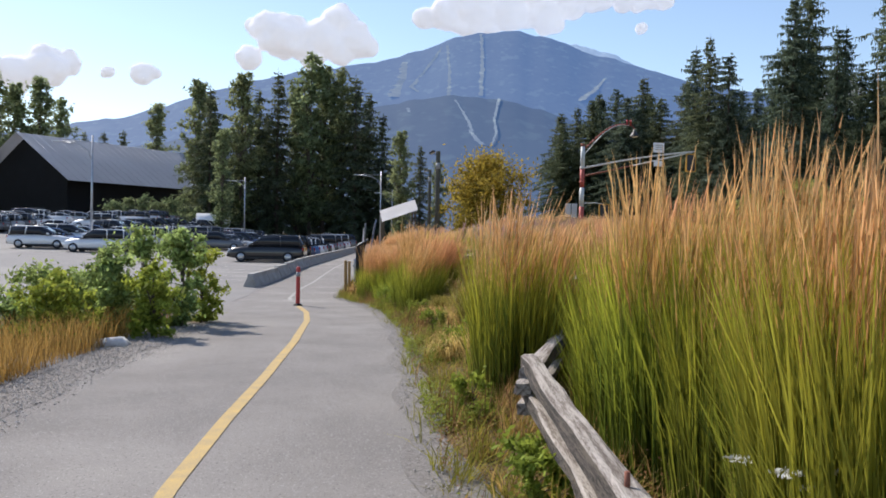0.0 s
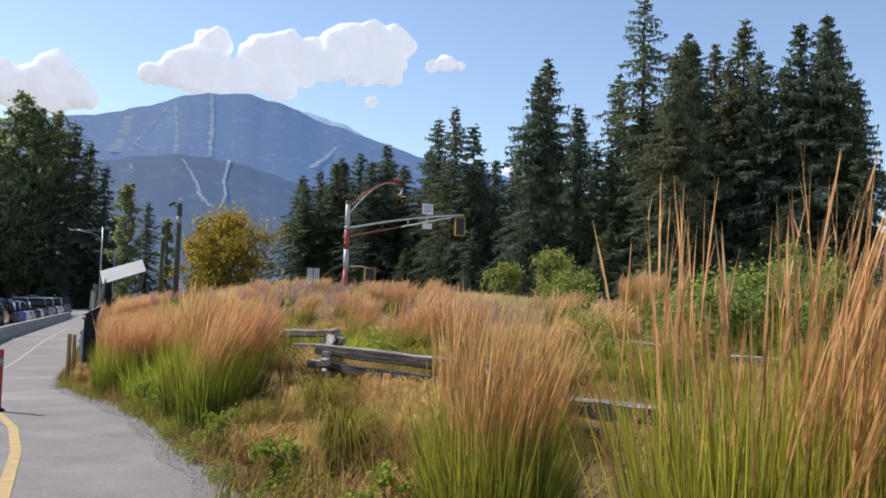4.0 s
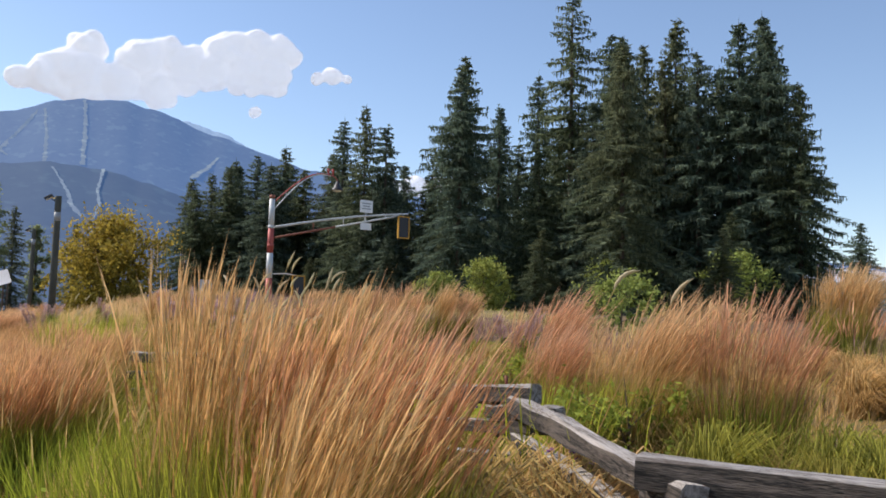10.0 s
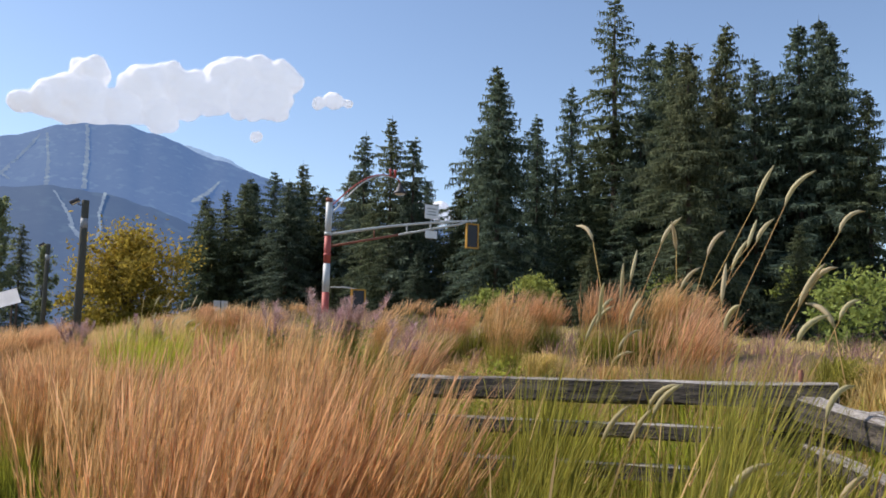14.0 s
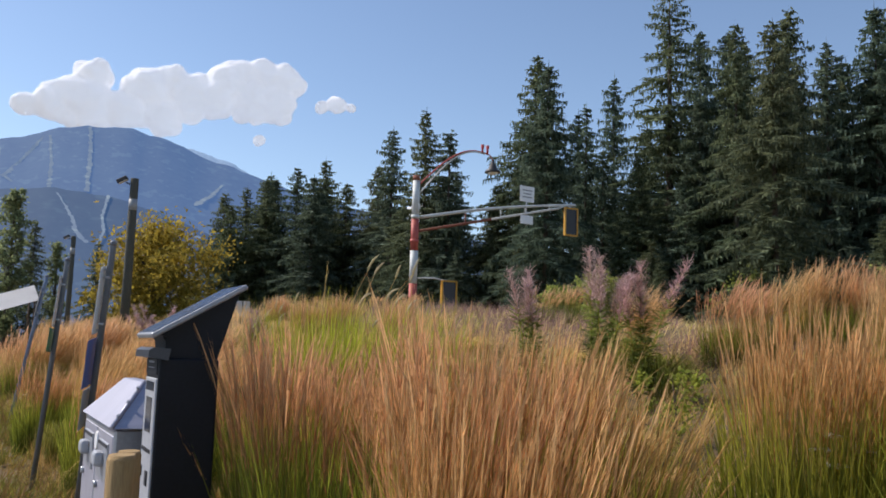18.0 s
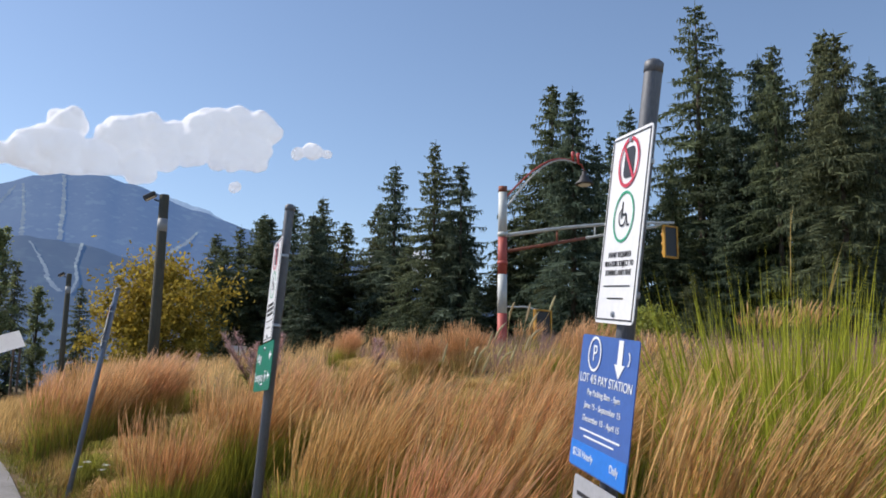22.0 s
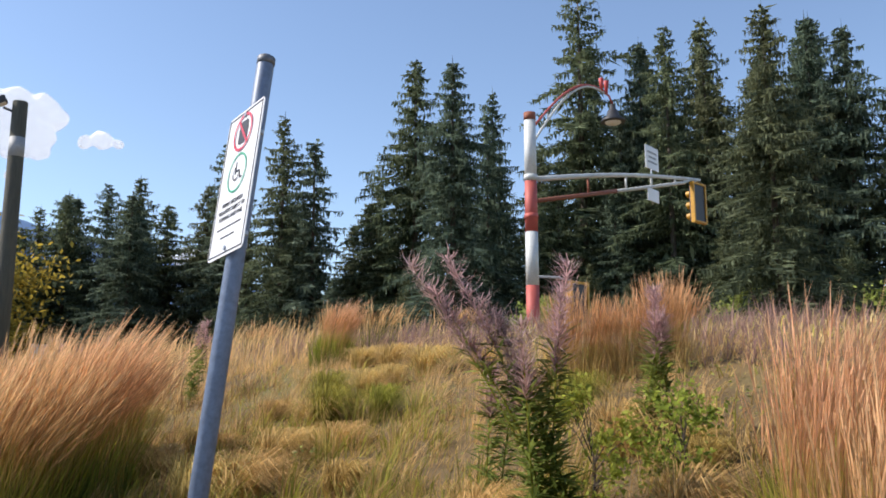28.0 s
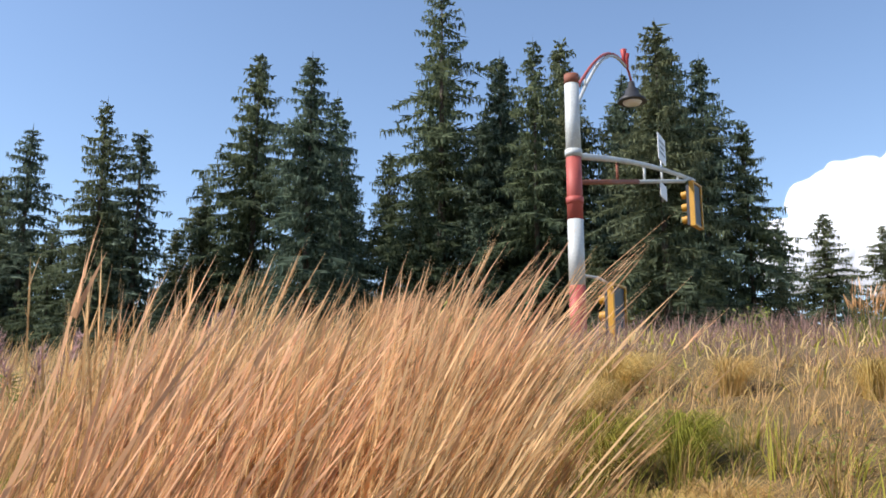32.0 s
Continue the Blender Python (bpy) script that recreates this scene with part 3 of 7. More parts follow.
cloud([(-2.9, 10.9, 0.89), (-1.7, 12.8, 1.34), (-0.8, 12.4, 1.64), (0.5, 12.0, 1.26), (1.8, 12.4, 1.49), (2.8, 13.4, 1.26), (3.8, 12.3, 1.34), (1.2, 11.0, 0.82), (4.6, 11.9, 0.74), (2.8, 11.6, 1.12)], "white cumulus cloud above the mountain's flank", 4)
cloud([(-19.0, 8.6, 1.49), (-16.5, 9.0, 1.23), (-14.9, 9.3, 1.34), (-13.6, 9.7, 0.82), (-11.4, 9.4, 0.41), (-9.4, 9.5, 0.82), (-8.6, 9.5, 0.45)], "low white cloud beyond the car park", 5)
cloud([(84.7, 11.4, 1.56), (86.9, 13.3, 2.05), (88.9, 14.1, 2.01), (90.4, 13.8, 2.23), (92.5, 13.7, 3.16), (88.3, 10.8, 3.16), (91.6, 9.9, 4.09), (85.3, 9.6, 2.23), (95.6, 12.4, 4.09), (97.4, 9.6, 4.46)], "bright white cumulus cloud beyond the trees", 6)


# ==== plants ====
def blade_arrays(base, h, w, lean, rg, curl=0.5):
    """Tapering blades: base n x 3, height, width, lean n x 2 (sideways reach at the tip). Gives points and faces."""
    n = len(base)
    az = rg.uniform(0, 2 * np.pi, n)
    side = np.stack([np.cos(az), np.sin(az), 0 * az], -1)
    pts = []
    for u, k in ((0, 1.0), (0.4, 0.95), (0.75, 0.6)):
        p = base.copy()
        p[:, :2] += lean * (u ** (1 + curl))[..., None] if hasattr(u, "shape") else lean * u ** (1 + curl)
        p[:, 2] += h * u
        pts += [p - side * (w * k / 2)[:, None], p + side * (w * k / 2)[:, None]]
    tip = base.copy()
    tip[:, :2] += lean
    tip[:, 2] += h
    v = np.stack(pts + [tip], 1).reshape(-1, 3)
    o = (np.arange(n) * 7)[:, None]
    quads = np.concatenate([o + [0, 1, 3, 2], o + [2, 3, 5, 4]])
    tris = o + [4, 5, 6]
    return v, quads, tris


def simple_blades(base, h, w, lean, rg):
    n = len(base)
    az = rg.uniform(0, 2 * np.pi, n)
    side = np.stack([np.cos(az), np.sin(az), 0 * az], -1) * (w / 2)[:, None]
    mid, tip = base.copy(), base.copy()
    mid[:, :2] += lean * 0.35
    mid[:, 2] += h * 0.6
    tip[:, :2] += lean
    tip[:, 2] += h
    v = np.stack([base - side, base + side, mid + side * 0.8, mid - side * 0.8, tip], 1).reshape(-1, 3)
    o = (np.arange(n) * 5)[:, None]
    return v, o + [0, 1, 2, 3], o + [3, 2, 4]


def plume_arrays(points, w, rg):
    """Feathery heads: thin ribbons along four points each (foot to tip), n x 4 x 3, uneven in width, so that light shines through."""
    n = len(points)
    az = rg.uniform(0, 2 * np.pi, n)
    side = np.stack([np.cos(az), np.sin(az), 0 * az], -1) * (w / 2)[:, None]
    rows = [points[:, 0][:, None]]
    for i, k in ((1, 1.0), (2, 0.8)):
        e = side * (k * rg.uniform(0.7, 1.3, n))[:, None]
        rows.append(np.stack([points[:, i] - e, points[:, i] + e], 1))
    v = np.concatenate(rows + [points[:, 3][:, None]], 1).reshape(-1, 3)
    o = (np.arange(n) * 6)[:, None]
    return v, o + [1, 2, 4, 3], np.concatenate([o + [0, 2, 1], o + [3, 4, 5]])


def stack_mesh(name, pieces, mats):
    """pieces: (points, quads, tris, material index)."""
    vs, polys, k = [], [], 0
    for v, q, t, m in pieces:
        vs.append(v)
        if len(q):
            polys.append((q + k, m))
        if len(t):
            polys.append((t + k, m))
        k += len(v)
    return fast_mesh(name, np.concatenate(vs), polys, mats)


WIND = np.array([0.73, -0.68])


def clump_meshes(name, pieces, mats):
    """Leaves, stalks and plumes of a clump as three meshes."""
    return [(nm, stack_mesh(name, [(v, q, t, 0)], [mats[m]])) for nm, (v, q, t, m) in zip(("leaf_tuft", "stalk_tuft", "plume_tuft"), pieces)]


def reed_mesh(seed, radius, height, n_leaf, n_stalk, blow, green=1.0, thick=1.0, tufts=14, hairs=7):
    """A clump of reeds: upright leaves at the foot, stalks in tufts that bend together near the top, a feathery plume on each stalk."""
    rg = np.random.default_rng(seed)

    def feet(n, spread):
        r, a = radius * spread * np.sqrt(rg.uniform(0, 1, n)), rg.uniform(0, 2 * np.pi, n)
        return np.stack([r * np.cos(a), r * np.sin(a), np.full(n, -0.12)], -1)
    f = feet(n_leaf, 1.0)
    h = rg.uniform(0.30, 0.70, n_leaf) * height * green
    lean = f[:, :2] * rg.uniform(0.1, 0.7, n_leaf)[:, None] + WIND * blow * 0.35 * h[:, None] + rg.normal(0, 0.09, (n_leaf, 2))
    v, q, t = simple_blades(f, h, rg.uniform(0.007, 0.014, n_leaf), lean, rg)
    pieces = [(v, q, t, 0)]
    home = feet(tufts, 0.85)
    which = rg.integers(0, tufts, n_stalk)
    f = home[which] + np.concatenate([rg.normal(0, radius * 0.17, (n_stalk, 2)), np.zeros((n_stalk, 1))], 1)
    h = rg.uniform(0.84, 1.06, tufts)[which] * rg.uniform(0.7, 1.02, n_stalk) * height
    gust = (blow * rg.uniform(0.5, 1.5, tufts))[which]
    lean = f[:, :2] * rg.uniform(0.15, 0.6, n_stalk)[:, None] + WIND * (gust * rg.uniform(0.7, 1.3, n_stalk) * h)[:, None] + rg.normal(0, 0.06, (n_stalk, 2))
    curl = 1.7
    v, q, t = blade_arrays(f, h * 0.97, np.full(n_stalk, 0.0042 * thick), lean * 0.97, rg, curl)
    pieces.append((v, q, t, 1))
    u0 = rg.uniform(0.70, 0.80, n_stalk)
    pts = []
    for k in (0, 0.3, 0.68, 1.0):
        u = u0 + (1.02 - u0) * k
        p = f.copy()
        p[:, :2] += lean * (u ** (1 + curl))[:, None]
        p[:, 2] += h * u
        pts.append(p)
    pts = np.stack(pts, 1)
    v, q, t = plume_arrays(pts, rg.uniform(0.005, 0.010, n_stalk) * thick * (1.5 if hairs == 0 else 1.0), rg)
    if hairs:
        n = n_stalk * hairs
        foot, way = np.repeat(pts[:, 0], hairs, 0), np.repeat(pts[:, 3] - pts[:, 0], hairs, 0)
        a = foot + way * rg.uniform(0.05, 0.8, n)[:, None]
        tip = a + way * rg.uniform(0.15, 0.3, n)[:, None] + rg.normal(0, 0.011, (n, 3)) * thick
        sd = rg.normal(0, 0.0017 * thick, (n, 3))
        t = np.concatenate([t, len(v) + (np.arange(n) * 3)[:, None] + [0, 1, 2]])
        v = np.concatenate([v, np.stack([a - sd, a + sd, tip], 1).reshape(-1, 3)])
    pieces.append((v, q, t, 2))
    return pieces


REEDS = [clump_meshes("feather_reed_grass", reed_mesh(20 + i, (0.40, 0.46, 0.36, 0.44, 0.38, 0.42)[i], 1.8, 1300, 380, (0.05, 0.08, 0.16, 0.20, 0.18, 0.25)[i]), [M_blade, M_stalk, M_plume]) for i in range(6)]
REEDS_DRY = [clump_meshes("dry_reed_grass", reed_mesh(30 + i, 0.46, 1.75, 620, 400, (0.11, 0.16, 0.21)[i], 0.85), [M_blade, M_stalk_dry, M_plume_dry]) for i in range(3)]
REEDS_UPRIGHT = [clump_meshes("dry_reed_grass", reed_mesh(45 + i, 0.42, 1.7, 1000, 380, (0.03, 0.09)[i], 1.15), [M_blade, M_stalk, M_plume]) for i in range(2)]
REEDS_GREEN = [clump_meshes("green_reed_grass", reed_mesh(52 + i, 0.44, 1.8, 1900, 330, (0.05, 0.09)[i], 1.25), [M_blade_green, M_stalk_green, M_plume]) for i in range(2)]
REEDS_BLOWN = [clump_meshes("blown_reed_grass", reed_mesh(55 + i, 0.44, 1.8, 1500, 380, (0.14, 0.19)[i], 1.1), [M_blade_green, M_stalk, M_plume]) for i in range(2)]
REEDS_BANK = [clump_meshes("straw_reed_grass", reed_mesh(48 + i, 0.42, 1.7, 260, 460, (0.03, 0.08)[i], 0.7), [M_straw, M_stalk_dry, M_plume_dry]) for i in range(2)]
REEDS_FAR = [clump_meshes("far_reed_grass", reed_mesh(35 + i, 0.6, 1.7, 70, 130, (0.14, 0.22)[i], 0.8, 2.2, hairs=0), [M_blade, M_stalk, M_plume_dry]) for i in range(2)]
LIME = clump_meshes("lime_reed_grass", reed_mesh(40, 0.85, 1.75, 1900, 2, 0.3), [M_lime, M_weed, M_straw])


def reeds(places, meshes, label, group, size=1.0):
    for x, y in places:
        k = int(rng.integers(len(meshes)))
        ob = new("reed_clump")
        for nm, me in meshes[k]:
            new(nm, me).parent = ob
        sz = size * rng.uniform(0.9, 1.1)
        ob.matrix_world = pose(x, y, float(land(x, y)), 0, 0, rng.uniform(-25, 25)) @ Matrix.Diagonal((sz * rng.uniform(0.95, 1.15), sz * rng.uniform(0.95, 1.15), sz, 1))
        tagged(ob, label, "ornamental grass", group)


FRESH = "tall feather reed grass, green at the foot with tawny plumes"
TALL = "feather reed grass, green for two thirds with tawny plumes"
DRY = "tall dry straw-coloured reed grass bent by the wind"
reeds([(0.46, 3.72)], REEDS_GREEN, TALL, "reeds beside the first fence", 0.98)
reeds([(0.7, 0.75), (0.65, 1.5), (1.15, 2.1), (1.1, 0.3), (1.2, 1.2), (0.75, -0.55), (1.7, 0.7), (0.65, 0.1), (0.55, -1.15)], REEDS_GREEN, TALL, "tall reeds behind the first fence", 0.96)
reeds([(0.85, 6.1), (1.05, 6.55)], REEDS[:2], FRESH, "reeds between the two fences", 0.88)
reeds([(0.85, 12.9), (1.15, 13.4), (1.35, 14.0)], REEDS_BLOWN, "feather reed grass, green for half its height with blown tawny plumes", "reeds by the zigzag fence", 0.92)
reeds([(1.0, 14.1), (1.3, 14.6)], REEDS[1:3], FRESH, "reeds by the zigzag fence", 0.96)
reeds([(0.55, 18.8), (0.9, 18.9), (1.25, 19.1), (0.55, 19.6), (1.3, 20.0), (0.85, 20.4)], REEDS[:2], FRESH, "upright reeds before the pay station", 0.78)
reeds([(1.6, 20.3), (1.3, 21.3), (1.6, 22.0), (2.0, 22.4), (2.3, 23.0)], REEDS[1:], FRESH, "reeds before the pay station", 0.8)
reeds([(1.05, 24.2), (1.2, 24.6)], REEDS[:2], FRESH, "tall reeds before the pay station", 0.84)
reeds([(1.75, 25.2), (1.5, 24.85), (1.33, 26.0), (1.65, 26.7), (2.9, 24.3), (3.2, 24.0)], REEDS_UPRIGHT, DRY, "dry reeds by the pay station", 0.88)
reeds([(1.9, 24.7), (1.85, 27.3), (2.7, 23.2), (2.6, 21.9)], REEDS_UPRIGHT, DRY, "dry reeds by the pay station", 0.84)
reeds([(1.95, 30.2), (1.6, 31.5), (2.1, 31.9), (2.7, 31.9), (2.6, 32.4), (3.2, 32.3), (2.0, 33.0), (3.6, 33.4), (2.6, 33.6), (4.1, 32.8), (4.6, 33.8)], REEDS[2:], FRESH, "reeds behind the parking signs", 0.8)
reeds([(1.85, 35.7), (2.2, 36.2), (2.8, 36.6), (3.3, 37.0), (3.7, 37.6)], REEDS, FRESH, "reeds past the green sign", 0.8)
reeds([(3.5, 37.85), (4.3, 38.3), (4.8, 38.5), (5.2, 38.5)], REEDS_DRY, DRY, "reeds past the green sign", 0.8)
reeds([(3.6, 44.7), (3.2, 45.2), (4.0, 44.9), (4.5, 45.2), (4.2, 45.7), (3.5, 45.7), (5.0, 45.8), (4.7, 46.4), (5.4, 46.4), (5.2, 47.2)], REEDS_DRY, DRY, "reeds at the end of the walk", 1.01)
reeds([(4.9, 14.1), (4.5, 14.9), (5.2, 15.4), (5.0, 16.5), (5.8, 17.4), (10.6, 16.6), (10.9, 16.9), (9.6, 25.0), (10.0, 24.6), (9.2, 25.5), (9.3, 28.7), (9.7, 28.2), (8.9, 29.2), (10.1, 27.9)], REEDS_DRY, DRY, "pale blown reeds in the meadow", 0.72)
reeds([(9.25, 42.6), (9.6, 42.2), (9.9, 41.8)], REEDS_BANK, DRY, "low dry reeds on the bank", 0.66)
reeds([(11.1, 48.9), (11.5, 49.2), (5.7, 48.6), (6.2, 49.2), (5.3, 47.8), (8.4, 36.8), (6.4, 33.4), (9.4, 38.5), (7.7, 30.0), (4.9, 24.6), (6.4, 21.8), (8.2, 26.6)], REEDS_DRY, DRY, "scattered dry reeds on the bank", 0.72)
reeds([(4.6, 49.5), (5.3, 51.2), (4.7, 52.0), (6.0, 53.4), (6.4, 55.0), (5.6, 57.0), (7.4, 58.2), (8.2, 60.4), (7.6, 62.6), (9.4, 64.0)], REEDS, FRESH, "reeds farther along the path")
srng = np.random.default_rng(12)
bank = []
while len(bank) < 30:
    y = srng.uniform(2, 62)
    s = srng.uniform(7, 19)
    if math.sin(y * 0.7 + s) * math.sin(s * 0.9) + srng.normal(0, 0.3) > 0.1:
        bank.append((float(right_edge(y)) + s, y))
reeds(bank, REEDS_FAR, DRY, "dry reeds on the far bank", 0.52)
lime = new("lime_grass_clump")
for nm, me in LIME:
    new(nm, me).parent = lime
lime.matrix_world = pose(4.2, 30.8, float(land(4.2, 30.8))) @ Matrix.Diagonal((1.15, 1.15, 1.6, 1))
tagged(lime, "broad clump of bright lime-green arching grass", "ornamental grass")


def meadow(name, n, s0, s1, y0, y1, hmin, hmax, wmin, wmax, material, label, seed, patch, power=1.0, thin=False, blow=0.35):
    """Meadow grass over the bank: feet gathered into tufts, height by the land."""
    rg = np.random.default_rng(seed)
    m = n * 3
    y = rg.uniform(y0, y1, m)
    s = s0 + (s1 - s0) * rg.uniform(0, 1, m) ** power
    x = right_edge(y) + s
    f = np.sin(x * patch[0] + patch[1]) * np.sin(y * patch[0] * 0.8 + patch[2]) + 0.6 * np.sin(x * 3.1 + y * 1.7 + patch[1]) + 0.5 * np.sin(y * 4.3 - x * 2.9)
    keep = np.nonzero(f + rg.normal(0, 0.4, m) > patch[3])[0][:n]
    x, y = x[keep], y[keep]
    cx, cy = np.round(x / 0.33) * 0.33, np.round(y / 0.33) * 0.33
    pull = rg.uniform(0.1, 0.7, len(x))
    jit = np.stack([np.sin(cx * 91 + cy * 47), np.sin(cy * 83 - cx * 29)], -1) * 0.14
    x, y = x + (cx + jit[:, 0] - x) * pull, y + (cy + jit[:, 1] - y) * pull
    tall = 0.75 + 0.35 * np.sin(cx * 13.7 + cy * 7.3)
    h = rg.uniform(hmin, hmax, len(x)) * tall
    base = np.stack([x, y, land(x, y) - 0.03], -1)
    lean = np.stack([x - cx, y - cy], -1) * 0.9 + WIND * (blow * h * rg.uniform(0.2, 1.3, len(x)))[:, None] + rg.normal(0, 0.1, (len(x), 2))
    fun = simple_blades if thin else blade_arrays
    v, q, t = fun(base, h, rg.uniform(wmin, wmax, len(x)), lean, rg)
    ob = new(name, fast_mesh(name, v, [(q, 0), (t, 0)], [material]))
    return tagged(ob, label, "grass", kind="stuff")


meadow("straw_grass", 125000, 0.6, 9.5, -6, 52, 0.12, 0.48, 0.003, 0.0065, M_straw, "dry straw-coloured meadow grass", 3, (0.9, 0.3, 1.0, -0.5), 1.2, True)
meadow("green_grass", 17000, 0.1, 7, -6, 52, 0.12, 0.45, 0.004, 0.009, M_weed, "fresh yellow-green grass between the straw", 4, (0.7, 2.1, 0.4, 0.6), 1.3, True)
meadow("brown_weeds", 28000, 0.15, 7, -6, 52, 0.12, 0.55, 0.005, 0.012, M_brown, "brown seeded weeds", 5, (1.1, 4.0, 2.2, 0.6), 1.2, True)
meadow("verge_grass", 15000, 0.05, 0.9, -8, 50, 0.08, 0.3, 0.005, 0.01, M_weed, "low grass along the path's edge", 6, (1.3, 0.5, 0.2, -0.2), 1.0, True)
meadow("far_meadow_grass", 56000, 8, 24, -25, 70, 0.14, 0.36, 0.010, 0.022, M_strawfar, "dry meadow grass on the far bank", 8, (0.4, 1.0, 0.3, -0.6), 1.0, True)
meadow("far_green_grass", 14000, 5, 26, -25, 75, 0.14, 0.34, 0.014, 0.03, M_weed, "green grass on the far bank", 9, (0.35, 2.7, 1.3, 0.25), 1.0, True)
meadow("near_verge_straw", 9000, 0.5, 10, -26, -6, 0.3, 0.8, 0.008, 0.015, M_straw, "dry grass behind the start of the walk", 10, (0.8, 0.3, 0.5, -0.6), 1.0, True)
meadow("farther_path_grass", 16000, 0.4, 14, 50, 100, 0.5, 1.1, 0.012, 0.025, M_straw, "dry grass farther along the path", 11, (0.6, 0.3, 0.5, -0.7), 1.2, True)

meadow("thatch_grass", 66000, 0.25, 9.0, -6, 52, 0.06, 0.26, 0.007, 0.015, M_thatch, "short matted dry grass on the bank", 14, (0.9, 1.3, 0.6, -2.5), 1.25, True, 0.6)
meadow("lime_grass", 11000, 0.9, 4.2, 14.8, 19.5, 0.3, 0.75, 0.006, 0.012, M_lime, "yellow-green grass round the fence", 15, (0.8, 0.2, 0.9, -0.3), 1.0, True)
meadow("dusky_weeds", 15000, 8.5, 16, 41, 56, 0.2, 0.55, 0.007, 0.014, M_dusk, "dusky brown-pink seeded weeds before the trees", 21, (0.9, 0.4, 1.1, -0.2), 1.0, True, 0.1)
meadow("bank_weeds", 16000, 8.0, 14.5, 10, 42, 0.15, 0.5, 0.006, 0.013, M_dusk, "brown seeded weeds along the top of the bank", 24, (0.8, 1.4, 0.3, 0.2), 1.0, True, 0.1)
meadow("fence_weeds", 11000, 1.5, 3.1, 15.2, 20.4, 0.55, 1.2, 0.006, 0.012, M_weed, "tall yellow-green grass grown through the rails", 22, (1.4, 0.2, 0.5, -0.3), 1.0, True, 0.2)
meadow("fence_straw", 9000, 0.9, 2.9, 15.2, 20.0, 0.25, 0.7, 0.004, 0.008, M_straw, "dry grass stems before the rails", 23, (1.1, 1.2, 0.5, -0.3), 1.0, True, 0.3)
meadow("rail_grass", 13000, 1.7, 3.25, 7.2, 14.4, 0.2, 0.5, 0.004, 0.009, M_straw, "dry grass grown up round the lower rails", 25, (1.0, 0.3, 0.8, -2.5), 1.0, True, 0.25)
meadow("lush_grass", 5000, 1.5, 6, 40, 46, 0.15, 0.5, 0.006, 0.012, M_weed, "green grass in the low meadow", 16, (0.9, 1.2, 0.1, 0.0), 1.0, True)


meadow("fence_thatch", 20000, 0.7, 2.6, 7.5, 14.0, 0.05, 0.2, 0.004, 0.008, M_straw, "matted dry grass beside the zigzag fence", 19, (1.2, 0.1, 0.7, -2.5), 1.0, True, 1.2)
meadow("amber_weeds", 15000, 1.0, 2.9, 8.0, 14.0, 0.12, 0.5, 0.004, 0.009, M_amber, "brown seeded weeds along the zigzag fence", 18, (1.0, 0.6, 1.9, -0.9), 1.0, True, 0.2)


def ground_leaves(name, n, s0, s1, y0, y1, height, size, material, label, seed, lo):
    """Low leafy weeds: small leaves at all heights up to a hand or two, in patches."""
    rg = np.random.default_rng(seed)
    m = n * 3
    y = rg.uniform(y0, y1, m)
    x = right_edge(y) + s0 + (s1 - s0) * rg.uniform(0, 1, m) ** 1.3
    f = np.sin(x * 2.3 + seed) * np.sin(y * 1.7 + seed * 2) + 0.7 * np.sin(y * 5.1 - x * 3.7) * np.sin(x * 6.3 + y)
    keep = np.nonzero(f + rg.normal(0, 0.25, m) > lo)[0][:n]
    x, y, f = x[keep], y[keep], f[keep]
    n = len(x)
    z = land(x, y) + rg.uniform(0.01, 1, n) * height * np.clip(0.4 + 0.6 * (f - lo), 0.25, 1.2)
    p = np.stack([x, y, z], -1)
    a = rg.uniform(0, 6.28, n)
    way = np.stack([np.cos(a), np.sin(a), rg.uniform(-0.2, 0.7, n)], -1) * (size * rg.uniform(0.6, 1.5, n))[:, None]
    side = np.stack([-np.sin(a), np.cos(a), rg.normal(0, 0.3, n)], -1) * (size * 0.35)
    v = np.stack([p, p + way * 0.5 + side, p + way, p + way * 0.5 - side], 1).reshape(-1, 3)
    tagged(new(name, fast_mesh(name, v, [((np.arange(n) * 4)[:, None] + [0, 1, 2, 3], 0)], [material])), label, "weeds", kind="stuff")


ground_leaves("low_weeds", 34000, 0.08, 2.2, -4, 16, 0.22, 0.028, M_leaf_weed, "low leafy green weeds along the path", 31, 0.15)
ground_leaves("brown_low_weeds", 16000, 0.1, 2.6, -4, 16, 0.26, 0.022, M_brown, "low brown withered weeds along the path", 32, 0.25)
ground_leaves("bank_weeds", 22000, 1.5, 8.0, 8, 50, 0.38, 0.04, M_leaf_shrub, "leafy green weeds in the meadow", 33, 0.6)


